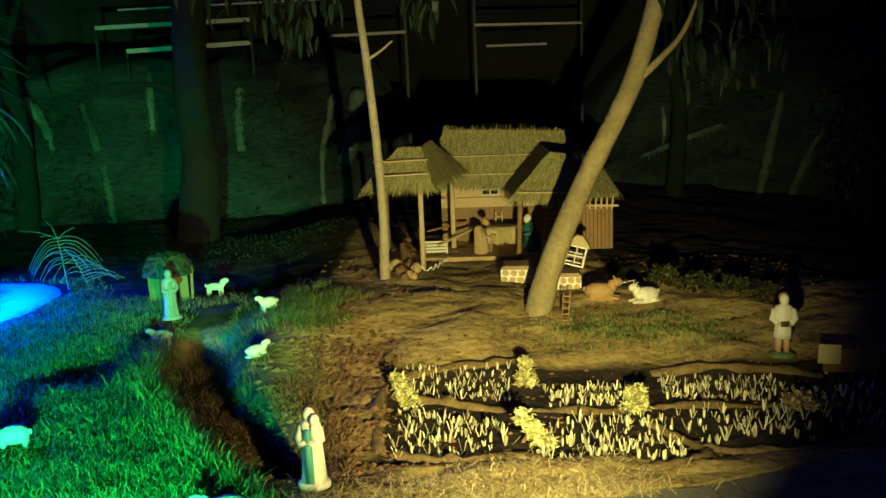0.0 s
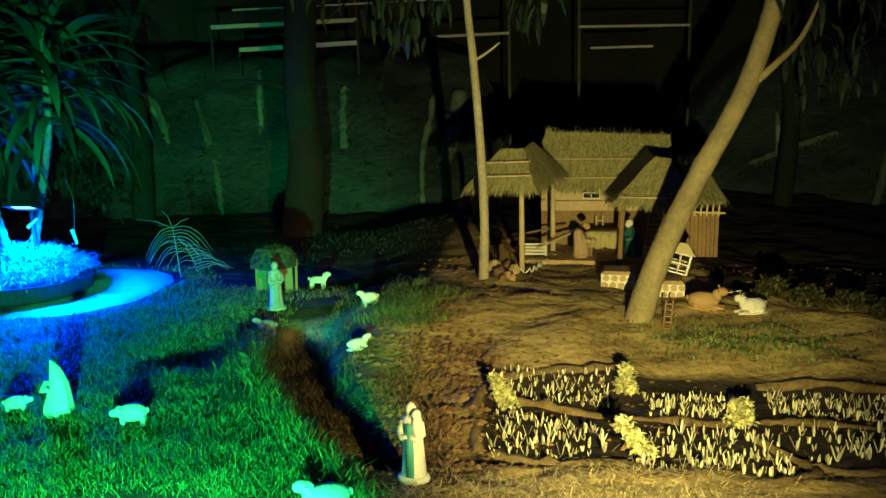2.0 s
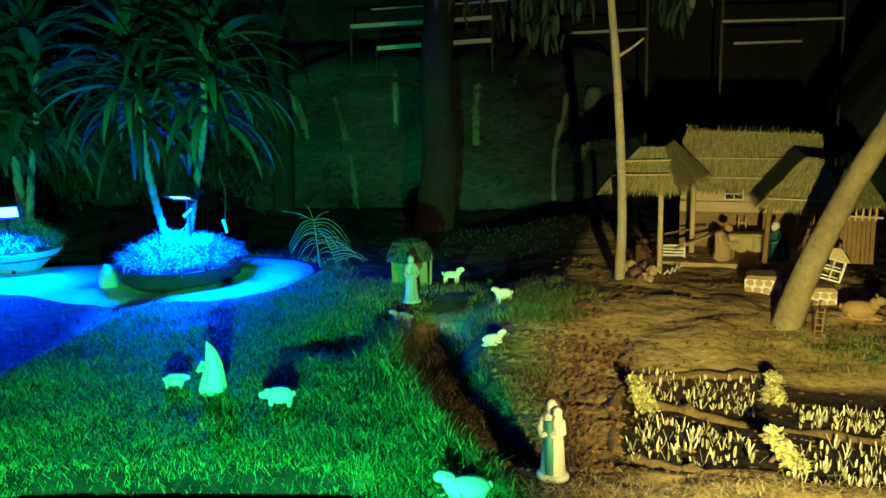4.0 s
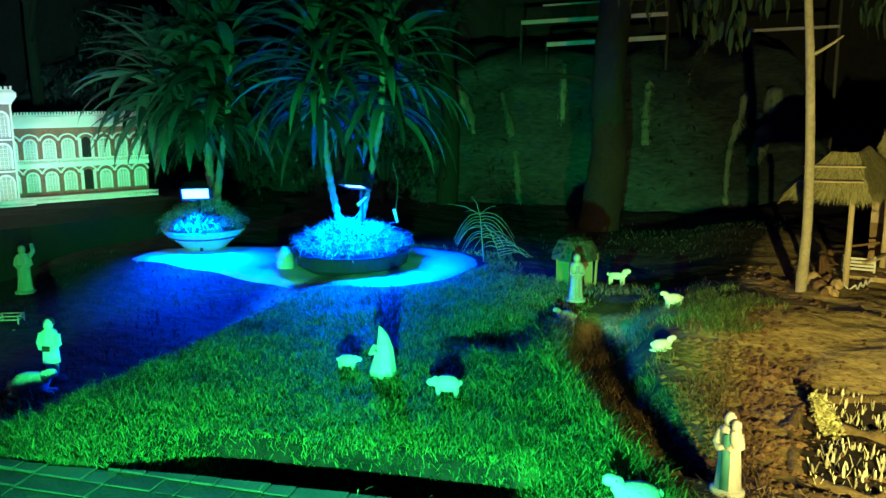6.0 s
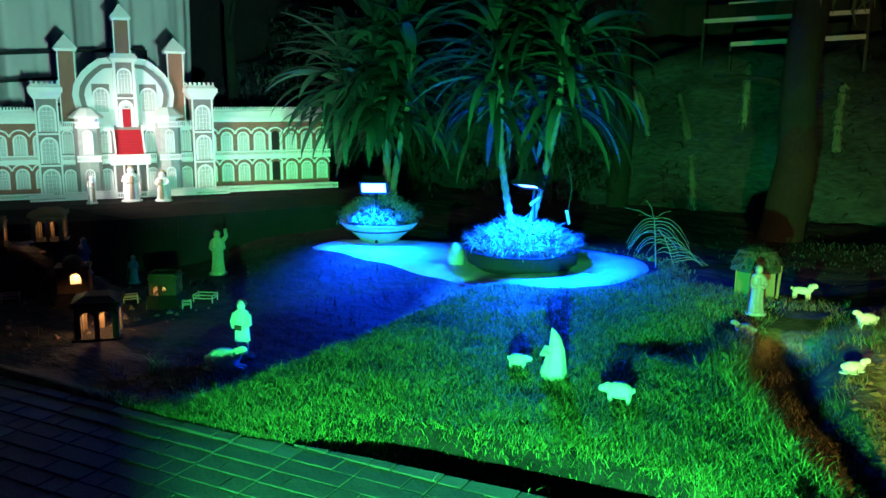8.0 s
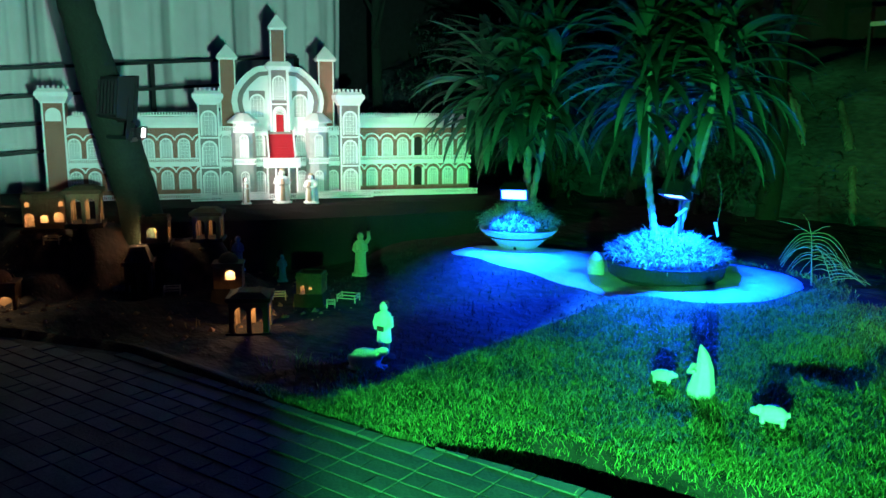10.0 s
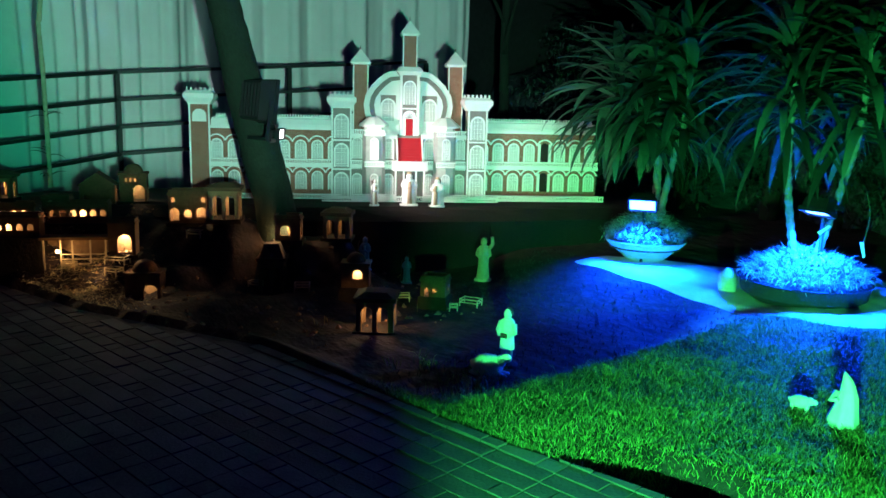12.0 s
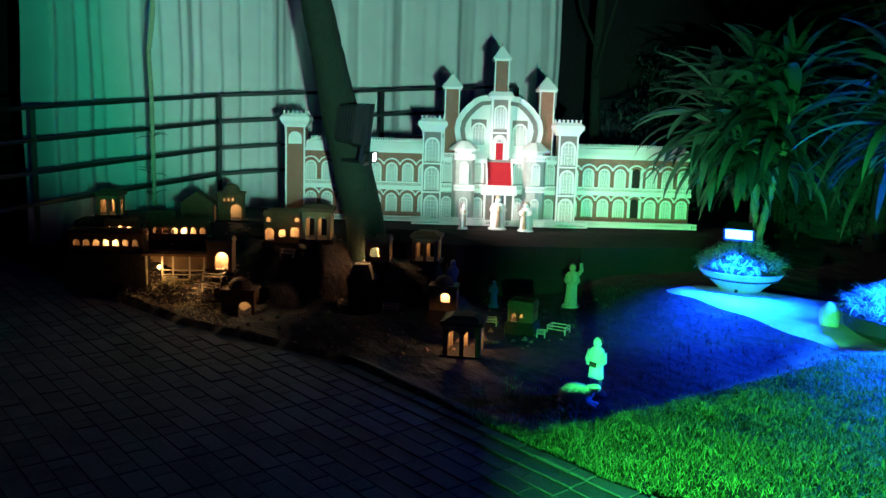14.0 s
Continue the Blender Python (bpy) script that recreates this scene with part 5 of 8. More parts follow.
def hut_things():
    m = pose(HX, HY, HZ, 0, 0, -4)

    def put(x, y, z):
        p = m @ Vector((x, y, z))
        return (p.x, p.y, p.z)
    # manger with a pale cloth
    t = thing("manger", put(0.03, -0.10, 0.05), -4, "wooden manger draped with a pale yellow cloth", "manger")
    bm = bmesh.new()
    box(bm, -0.11, 0.11, -0.07, 0.07, 0.05, 0.13, 0, -0.012)
    part("trough", bm, BROWNWOOD, t)
    bm = bmesh.new()
    rows = []
    for k in range(25):
        x, fold = -0.125 + k * 0.0104, 0.006 * math.sin(k * 0.95)
        rows.append([bm.verts.new(p) for p in ((x, 0.09, 0.154), (x, 0.0, 0.160), (x, -0.085, 0.156), (x, -0.100 - fold * 0.4, 0.14), (x, -0.102 - fold, 0.09), (x, -0.102 - fold * 1.3, 0.032 + 0.007 * math.sin(k * 0.6)))])
    for a, b in zip(rows, rows[1:]):
        for i in range(5):
            bm.faces.new((a[i], a[i + 1], b[i + 1], b[i]))
    bmesh.ops.solidify(bm, geom=bm.faces[:], thickness=0.004)
    part("cloth", bm, YELLOWCLOTH, t, "pale cloth hanging over the front")
    for x in (-0.10, 0.10):
        for y in (-0.05, 0.05):
            bm = bmesh.new()
            bar(bm, (x, y, -0.045), (x * 0.9, y, 0.06), 0.02)
            part("leg", bm, BROWNWOOD, t)
    for x, y, hh, mats, st, lab in ((-0.14, -0.20, 0.28, [OCHRE, TAN, HAIR], "bow", "ochre-robed bowing statue by the manger"), (0.25, -0.14, 0.29, [DARKTEAL, PLASTER, HAIR], "bow", "dark teal kneeling statue by the manger"), (-0.70, -0.42, 0.20, [DARKWOOD, DARKWOOD, HAIR], "bow", "dark brown seated statue beside the bench")):
        p = put(x, y, 0.012 if x > -0.5 else 0.0)
        statue("hut_statue", p, 55 if x < 0 else -50, hh, st, mats, lab, "figures at the manger")
    # stool on the manger's back edge
    t = thing("small_chair", put(0.0, 0.12, 0.012), -4, "tiny pale wooden chair behind the manger", "chair")
    for x in (-0.025, 0.025):
        bm = bmesh.new()
        bar(bm, (x, 0, 0), (x, 0, 0.27), 0.008)
        part("leg", bm, PALEWOOD, t)
    for z in (0.16, 0.23):
        bm = bmesh.new()
        bar(bm, (-0.025, 0, z), (0.025, 0, z), 0.008)
        part("rung", bm, PALEWOOD, t)
    # bench and hand rail
    t = thing("bench", put(-0.52, -0.18, 0.012), -4, "small white slatted bench on the terrace edge", "bench")
    for k in range(4):
        bm = bmesh.new()
        box(bm, -0.09, 0.12, -0.05, -0.04, 0.02 + k * 0.024, 0.036 + k * 0.024)
        part("slat", bm, WHITEPAINT, t)
    for x in (-0.085, 0.115):
        bm = bmesh.new()
        bar(bm, (x, -0.03, 0), (x, -0.03, 0.12), 0.014)
        part("leg", bm, WHITEPAINT, t)
    t = thing("ramp_board", put(-0.36, -0.10, 0.05), 0, "long pale plank leaning along the terrace", "plank")
    bm = bmesh.new()
    bar(bm, (-0.12, -0.18, 0.05), (0.22, 0.2, 0.13), 0.035, 0.014)
    part("board", bm, PALEWOOD, t)
    bm = bmesh.new()
    bar(bm, (-0.2, 0.0, 0.13), (0.12, 0.28, 0.15), 0.015)
    part("rail", bm, BROWNWOOD, t)
    # white zigzag fence round the yard
    t = thing("low_fence", (-0.24, 5.86, ground_z(-0.24, 5.86)), 0, "low white zigzag lath fence round the yard", "fence")
    pts = [(0.0, 0.0), (0.08, -0.10), (0.15, -0.13), (0.36, 0.42)]
    for (xa, ya), (xb, yb) in zip(pts, pts[1:]):
        n = max(2, int(math.hypot(xb - xa, yb - ya) / 0.045))
        for k in range(n):
            bm = bmesh.new()
            u, w = k / n, (k + 1) / n
            za, zb = (0.005, 0.045) if k % 2 else (0.045, 0.005)
            bar(bm, (xa + (xb - xa) * u, ya + (yb - ya) * u, za), (xa + (xb - xa) * w, ya + (yb - ya) * w, zb), 0.009)
            part("lath", bm, WHITEPAINT, t)
    bm = bmesh.new()
    bar(bm, (0.36, 0.42, 0.035), (0.78, 0.22, 0.035), 0.010)
    part("rail", bm, WHITEPAINT, t)
    # ladder to the loft
    ladder((put(0.36, -0.30, 0.0)), (put(0.42, -0.1, 0.36)), 0.10, 9, PALEWOOD, "pale wooden ladder leaning on the hut")
    ladder((0.71, 4.72, ground_z(0.71, 4.72)), (0.75, 4.86, ground_z(0.71, 4.72) + 0.15), 0.04, 5, BROWNWOOD, "tiny brown wooden ladder at the stone plinth")
    # stone plinths: dark body with pale-pointed stones
    for x, y, w, d, h, turn in ((0.51, 5.50, 0.22, 0.22, 0.10, -8), (0.81, 5.34, 0.20, 0.22, 0.10, -4)):
        t = thing("stone_plinth", (x, y, ground_z(x, y) - 0.015), turn, "low earth plinth faced with white-pointed stones", "plinth", "stone plinths")
        bm = bmesh.new()
        box(bm, -w / 2, w / 2, -d / 2, d / 2, 0, h - 0.004)
        part("body", bm, WHITEPAINT, t, "white pointing")
        bm = bmesh.new()
        box(bm, -w / 2 - 0.004, w / 2 + 0.004, -d / 2 - 0.004, d / 2 + 0.004, h - 0.002, h + 0.018, 0, 0.02)
        part("top", bm, CLAYWALL, t, "mounded earth top")
        n = int(w / 0.045)
        for r in range(2):
            for k in range(n):
                bm = bmesh.new()
                cx = -w / 2 + (k + 0.5) * w / n + (0.006 if r else -0.004)
                rr = w / n * 0.44
                pts = [(cx + rr * math.cos(q * 1.047 + 0.3 * k), 0.026 + r * 0.048 + 0.021 * math.sin(q * 1.047 + 0.3 * k)) for q in range(6)]
                prism(bm, pts, -d / 2 - 0.012, -d / 2)
                part("stone", bm, CLAYWALL, t)
    # model lantern house tilted on the plinth
    t = new("lantern_house")
    t.matrix_basis = pose(0.86, 5.30, ground_z(0.86, 5.30) + 0.15, 0, 14, -10)
    tagged(t, "small white framed lantern house with a thatched cap, leaning", "lantern")
    for x in (-0.06, 0.06):
        for y in (-0.05, 0.05):
            bm = bmesh.new()
            bar(bm, (x, y, 0), (x, y, 0.14), 0.012)
            part("post", bm, WHITEPAINT, t)
    for z in (0.006, 0.07, 0.134):
        for a, b in (((-0.06, -0.05), (0.06, -0.05)), ((-0.06, 0.05), (0.06, 0.05)), ((-0.06, -0.05), (-0.06, 0.05)), ((0.06, -0.05), (0.06, 0.05))):
            bm = bmesh.new()
            bar(bm, (*a, z), (*b, z), 0.010)
            part("rail", bm, WHITEPAINT, t)
    bm = bmesh.new()
    bar(bm, (0, -0.052, 0), (0, -0.052, 0.14), 0.008)
    part("mullion", bm, WHITEPAINT, t)
    bm = bmesh.new()
    box(bm, -0.085, 0.085, -0.075, 0.075, 0.14, 0.20, 0, 0.062)
    part("roof", bm, STRAW, t, "pale thatched cap")


def ladder(a, b, w, n, mat, label):
    t = thing("ladder", a, 0, label, "ladder", "ladders")
    d = Vector(b) - Vector(a)
    for s in (-1, 1):
        bm = bmesh.new()
        bar(bm, (s * w / 2, 0, -0.01), (s * w / 2 + d.x, d.y, d.z), 0.008)
        part("stile", bm, mat, t)
    for k in range(n):
        u = (k + 0.5) / n
        bm = bmesh.new()
        bar(bm, (-w / 2 + d.x * u, d.y * u, d.z * u), (w / 2 + d.x * u, d.y * u, d.z * u), 0.007)
        part("rung", bm, mat, t)


hut_things()

bm = bmesh.new()
tube(bm, smooth_path([(1.06, 5.0, 0.34), (1.1, 5.0, 0.325), (1.2, 5.0, 0.345)], 4), [0.0022] * 9, 5)
solid("tie_cord", bm, WHITEPAINT, (0, 0, 0), 0, "white cord tying the goat to the cow", "cord", smooth=False)

for x, y, z, r, sd in ((-0.34, 5.74, 0.50, 0.06, 1), (-0.25, 5.84, 0.54, 0.055, 2), (-0.20, 5.72, 0.44, 0.045, 3), (-0.30, 5.59, 0.38, 0.045, 4), (-0.25, 5.54, 0.34, 0.035, 5), (-0.27, 5.48, 0.31, 0.03, 6), (-0.21, 5.52, 0.33, 0.03, 7)):
    bm = bmesh.new()
    blob(bm, (0, 0, 0.2 * r), (r, r * 0.85, r * 0.95), 0, 0.35, sd)
    solid("rock", bm, CLAYWALL if sd % 2 else BROWNROCK, (x, y, ground_z(x, y) + 0.3 * r), sd * 40, "rough brown rock heaped beside the hut's porch", "rock", "rocks by the porch", smooth=False)

# board and low table at the end of the beds
t = thing("feed_table", (2.16, 4.20, ground_z(2.16, 4.20)), -14, "brown wooden feeding table with a cream board upright on it", "table")
bm = bmesh.new()
box(bm, -0.13, 0.13, -0.09, 0.09, 0.10, 0.125)
part("tabletop", bm, BROWNWOOD, t)
bm = bmesh.new()
box(bm, -0.14, 0.13, -0.105, -0.09, 0.0, 0.10)
part("apron", bm, BROWNWOOD, t)
bm = bmesh.new()
box(bm, -0.17, -0.06, -0.118, -0.108, 0.05, 0.155)
part("board", bm, YELLOWCLOTH, t, "cream board")
for x in (-0.12, 0.12):
    for y in (-0.08, 0.08):
        bm = bmesh.new()
        bar(bm, (x, y, -0.02), (x, y, 0.10), 0.015)
        part("leg", bm, PALEWOOD, t)


# ---- planting beds ----
def bed_ridge(pts, label):
    """A raised rim of heaped earth."""
    o = pts[0]
    bm = bmesh.new()
    path = smooth_path([(x - o[0], y - o[1], ground_z(x, y) - ground_z(*o) + 0.0) for x, y in pts], 6)
    rng = random.Random(len(pts))
    tube(bm, path, [0.026 * (0.7 + 0.7 * rng.random()) for _ in path], 9, rough=0.6, rng=rng)
    ob = solid("soil_ridge", bm, EARTH_RIDGE, (*o, ground_z(*o) - 0.006), 0, label, "soil ridge", "bed rims")
    return ob


EARTH_RIDGE = material("ridge_earth", (0.12, 0.075, 0.035), 0.95, 0.4, 9.0, 0.9, 50.0, second=(0.25, 0.18, 0.08))
for pts in ([(-0.30, 3.98), (0.0, 3.94), (0.3, 3.88), (0.6, 3.84), (0.9, 3.80), (1.2, 3.82), (1.6, 3.78), (2.2, 3.80)], [(-0.28, 3.42), (0.0, 3.30), (0.28, 3.30), (0.5, 3.18), (0.8, 3.14), (1.06, 3.24), (1.1, 3.4), (0.95, 3.6)],
            [(1.08, 3.42), (1.3, 3.30), (1.6, 3.28), (1.9, 3.36)], [(-0.32, 3.4), (-0.36, 3.7), (-0.32, 4.1), (0.0, 4.28), (0.4, 4.30)], [(1.1, 4.22), (1.5, 4.22), (2.0, 4.16)]):
    bed_ridge(pts, "crumbly brown soil ridge round a planting bed")


def make_shoots():
    rng = random.Random(17)
    kinds = []
    for k in range(7):
        bm = bmesh.new()
        h = 0.032 + 0.007 * k
        n = 2 + k % 2
        for i in range(n):
            a = 6.283 * i / n + rng.uniform(-0.4, 0.4)
            lean_a = rng.uniform(0.12, 0.55)
            tip = Vector((math.cos(a) * lean_a * h, math.sin(a) * lean_a * h, h * rng.uniform(0.75, 1.1)))
            root_p = Vector((math.cos(a) * 0.004, math.sin(a) * 0.004, -0.006))
            s = Vector((-math.sin(a), math.cos(a), 0))
            w = rng.uniform(0.0045, 0.0075)
            mid = root_p.lerp(tip, 0.55)
            rows = [(root_p, w * 0.7), (mid, w), (tip, w * 0.45)]
            prev = None
            for p, ww in rows:
                q = [bm.verts.new(p - s * ww), bm.verts.new(p + Vector((math.cos(a), math.sin(a), 0)) * 0.003), bm.verts.new(p + s * ww)]
                if prev:
                    bm.faces.new((prev[0], prev[1], q[1], q[0]))
                    bm.faces.new((prev[1], prev[2], q[2], q[1]))
                prev = q
        kinds.append(finish("seedling", bm, SHOOT))
    beds = [(-0.26, 0.26, 3.36, 3.80, 82), (0.40, 1.04, 3.22, 3.70, 104), (1.10, 1.66, 3.40, 3.74, 54), (-0.24, 0.34, 3.98, 4.26, 96), (0.50, 0.98, 3.88, 4.12, 84), (1.10, 1.74, 3.88, 4.16, 96), (1.78, 2.35, 3.45, 3.95, 60)]
    rest_v, rest_f = [], []
    for bed, (x0, x1, y0, y1, n) in enumerate(beds):
        cols = max(3, int(math.sqrt(n * (x1 - x0) / (y1 - y0))))
        rws = max(2, round(n / cols))
        for i in range(cols):
            for j in range(rws):
                x = x0 + (x1 - x0) * (i + 0.5 + rng.uniform(-0.45, 0.45)) / cols
                y = y0 + (y1 - y0) * (j + 0.5 + rng.uniform(-0.45, 0.45)) / rws
                sc = rng.uniform(0.6, 1.1) * (0.8 if y0 > 3.8 else 1.0)
                m = pose(x, y, ground_z(x, y), 0, 0, rng.uniform(0, 360)) @ Matrix.Diagonal((sc, sc, sc, 1))
                me = kinds[rng.randrange(7)]
                if bed < 3:
                    ob = new("seedling", me)
                    ob.matrix_basis = m
                    tagged(ob, "pale young shoot growing in the bed soil", "seedling", "seedlings in the beds")
                else:
                    k = len(rest_v)
                    rest_v += [m @ q.co for q in me.vertices]
                    rest_f += [tuple(k + q for q in f.vertices) for f in me.polygons]
    tagged(new("far_seedlings", from_arrays("far_seedlings", rest_v, rest_f, SHOOT)), "pale young shoots growing in the farther beds", "seedlings", kind="stuff")


make_shoots()


def bush(x, y, r, h, mat, label, seed, flop=(0, 0)):
    z = ground_z(x, y)
    t = thing("bush", (x, y, z), 0, label, "bush", "pale bushes in the beds")
    rng = random.Random(seed)
    for k in range(3):
        bm = bmesh.new()
        a = k * 2.1
        tube(bm, [(0, 0, -0.02), (math.cos(a) * r * 0.3 + flop[0] * 0.5, math.sin(a) * r * 0.3 + flop[1] * 0.5, h * 0.6)], [0.006, 0.003], 5)
        part("stem", bm, BROWNWOOD, t)
    v, f = [], []
    for _ in range(420):
        a, q, k = rng.uniform(0, 6.283), math.sqrt(rng.random()), rng.random()
        p = (math.cos(a) * q * r * (1 - 0.4 * k) + flop[0] * (1 - k), math.sin(a) * q * r * (1 - 0.4 * k) + flop[1] * (1 - k), 0.01 + h * k * rng.uniform(0.7, 1))
        strap(v, f, p, rng.uniform(0, 6.283), rng.uniform(0.02, 0.042), rng.uniform(0.014, 0.024), rng.uniform(-0.2, 1.4), rng.uniform(0.5, 1.8), 3)
    ob = new("foliage", from_arrays("foliage", v, f, mat))
    ob.parent = t


bush(-0.26, 3.94, 0.055, 0.15, PALELEAF, "pale yellow-green leafy bush at the bed's corner", 1, (0.07, -0.09))
bush(0.41, 4.10, 0.055, 0.16, PALELEAF, "pale yellow-green leafy bush between two beds", 2)
bush(0.93, 3.82, 0.075, 0.14, PALELEAF, "low pale leafy bush on the soil ridge", 3, (-0.02, -0.03))
bush(0.31, 3.46, 0.055, 0.15, PALELEAF, "pale yellow-green leafy bush flopping over the ridge", 4, (0.12, -0.08))
bush(1.70, 3.74, 0.10, 0.06, STRAW, "bundle of pale dry stalks lying in the bed", 5)
for x, y, r, h, sd in ((1.45, 5.25, 0.12, 0.12, 6), (1.65, 5.15, 0.13, 0.12, 7), (1.85, 5.05, 0.13, 0.11, 8), (2.05, 4.98, 0.12, 0.1, 9)):
    bush(x, y, r, h, OLIVELEAF, "low dark green leafy bush beside the earth path", sd)


# ---- stage, model church, kings ----
CU, CN = Vector((0.47, 0.88, 0)).normalized(), Vector((0.88, -0.47, 0)).normalized()
CTURN = math.degrees(math.atan2(CU.y, CU.x))
CBASE = Vector((-7.22, 4.17, 0.625))


def cpoint(s, out, z=0.0):
    return CBASE + CU * s + CN * out + Vector((0, 0, z))


def make_stage():
    t = thing("stage", (CBASE.x, CBASE.y, 0), CTURN, "dark cloth-covered stage with a curved front carrying the model church", "stage")
    bm = bmesh.new()
    pts = [(-2.6, 0.9), (2.35, 0.9)] + [(2.35 - 4.95 * k / 24, -0.42 - 0.28 * math.sin(math.pi * k / 24)) for k in range(25)]
    rng = random.Random(12)
    rings = []
    for z, inset in ((0.0, 0.0), (0.50, 0.0), (0.545, 0.07), (0.588, 0.15), (0.605, 0.24)):
        sag = 0.012 if 0.5 < z < 0.6 else 0.0
        rings.append([bm.verts.new((x, y + (inset if y < 0.5 else 0.0), z + rng.uniform(-sag, sag))) for x, y in pts])
    bm.faces.new(rings[-1])
    for a, b in zip(rings, rings[1:]):
        for i in range(len(pts)):
            j = (i + 1) % len(pts)
            bm.faces.new((a[i], a[j], b[j], b[i]))
    bmesh.ops.recalc_face_normals(bm, faces=bm.faces)
    part("platform", bm, STAGE, t)
    for k in range(3, 12):
        bm = bmesh.new()
        x0, x1 = 2.33 - 4.9 * k / 12, 2.33 - 4.9 * (k + 0.96) / 12
        y0, y1 = [-0.432 - 0.28 * math.sin(math.pi * (2.35 - x) / 4.95) for x in (x0, x1)]
        bar(bm, (x0, y0, 0.40), (x1, y1, 0.40), 0.012, 0.20)
        part("panel", bm, STAGE, t)


make_stage()


def lattice_window(parent, x, y, z, w, h):
    """White round-headed window: surround, fretwork bars and a hood over dim card."""
    bm = bmesh.new()
    prism(bm, arch(w, h, 8, x, z), y - 0.003, y)
    win = part("window", bm, CARDPANE, parent)
    bm = bmesh.new()
    fr = 0.12 * w
    o, i = arch(w, h, 8, x, z), arch(w - 2 * fr, h - fr, 8, x, z)
    vo = [[bm.verts.new((p[0], yy, p[1])) for p in o] for yy in (y - 0.010, y)]
    vi = [[bm.verts.new((p[0], yy, p[1])) for p in i] for yy in (y - 0.010, y)]
    n = len(o)
    for k in range(1, n):
        j = (k + 1) % n
        bm.faces.new((vo[0][k], vo[0][j], vi[0][j], vi[0][k]))
        bm.faces.new((vo[0][k], vo[1][k], vo[1][j], vo[0][j]))
        bm.faces.new((vi[0][k], vi[0][j], vi[1][j], vi[1][k]))
    for q in (-0.22, 0.0, 0.22):
        box(bm, x + q * w - 0.0028, x + q * w + 0.0028, y - 0.008, y - 0.003, z, z + h * (0.93 if q == 0 else 0.84))
    for k in range(1, 6):
        zz = z + h * k / 6.6
        box(bm, x - w * 0.4, x + w * 0.4, y - 0.007, y - 0.003, zz - 0.0026, zz + 0.0026)
    for k in range(5):
        zz = z + h * (k + 0.5) / 6.6
        for q in (-0.11, 0.11, -0.33, 0.33):
            box(bm, x + q * w - 0.004, x + q * w + 0.004, y - 0.006, y - 0.003, zz - 0.004, zz + 0.004)
    part("frame", bm, CARD, win, "white fretwork frame")


def balustrade(parent, x0, x1, y, z, h=0.04):
    bm = bmesh.new()
    box(bm, x0, x1, y - 0.012, y, z, z + h * 0.22)
    box(bm, x0, x1, y - 0.014, y, z + h * 0.78, z + h)
    n = max(2, int((x1 - x0) / 0.016))
    for k in range(n):
        x = x0 + (x1 - x0) * (k + 0.5) / n
        box(bm, x - 0.0045, x + 0.0045, y - 0.008, y - 0.003, z + h * 0.2, z + h * 0.8)
    part("balustrade", bm, CARD, parent)


def cresting(parent, x0, x1, y, z, h=0.03, depth=0.012):
    """Row of small merlons on a coping."""
    bm = bmesh.new()
    box(bm, x0, x1, y - depth, y + depth, z, z + h * 0.4)
    n = max(2, int((x1 - x0) / 0.026))
    for k in range(n):
        x = x0 + (x1 - x0) * (k + 0.5) / n
        box(bm, x - 0.007, x + 0.007, y - depth * 0.6, y + depth * 0.6, z + h * 0.4, z + h)
    part("cresting", bm, CARD, parent)


def tower(church, x, w, y, h, windows, crown=True, mat=None, cap=0.10):
    """A square tower with corner strips, windows, a flared cornice and battlements."""
    d = w
    bm = bmesh.new()
    box(bm, x - w / 2, x + w / 2, y, y + d, 0, h)
    body = part("tower", bm, mat or CARDBRICK, church)
    bm = bmesh.new()
    q = 0.012
    for sx in (-1, 1):
        xx = x + sx * (w / 2 - q / 2)
        box(bm, xx - q / 2 - 0.002, xx + q / 2 + 0.002, y - 0.006, y + 0.01, 0, h)
    for z in windows:
        box(bm, x - w / 2, x + w / 2, y - 0.008, y, z - 0.028, z - 0.012)
    part("corner_strip", bm, CARD, body)
    for z in windows:
        lattice_window(body, x, y - 0.001, z, w * 0.78, 0.235)
    bm = bmesh.new()
    o = 0.012
    box(bm, x - w / 2 - o, x + w / 2 + o, y - o, y + d + o, h, h + 0.014)
    box(bm, x - w / 2 - o, x + w / 2 + o, y - o, y + d + o, h + 0.014, h + cap * 0.62, 0, -0.032)
    box(bm, x - w / 2 - 0.046, x + w / 2 + 0.046, y - 0.046, y + d + 0.046, h + cap * 0.62, h + cap)
    part("cornice", bm, CARD, body)
    if crown:
        z = h + cap
        bm = bmesh.new()
        box(bm, x - w / 2 - 0.042, x + w / 2 + 0.042, y - 0.042, y + d + 0.042, z, z + 0.03, 0, 0.03)
        n = 6
        for k in range(n):
            xx = x - w / 2 - 0.01 + (w + 0.02) * k / (n - 1)
            for yy in (y - 0.012, y + d + 0.012):
                box(bm, xx - 0.008, xx + 0.008, yy - 0.006, yy + 0.006, z + 0.028, z + 0.056)
        part("battlement", bm, CARD, body)
    return body


def pyramid(parent, x, y, z, w, h, name="spire"):
    bm = bmesh.new()
    box(bm, x - w / 2, x + w / 2, y - w / 2, y + w / 2, z, z + 0.02)
    box(bm, x - w / 2 - 0.012, x + w / 2 + 0.012, y - w / 2 - 0.012, y + w / 2 + 0.012, z + 0.02, z + h, 0, w / 2 + 0.008)
    sp = part(name, bm, CARD, parent)
    bm = bmesh.new()
    tube(bm, [(x, y, z + h - 0.01), (x, y, z + h + 0.035)], [0.004, 0.002], 5)
    part("finial", bm, DARKWOOD, sp)
    return sp


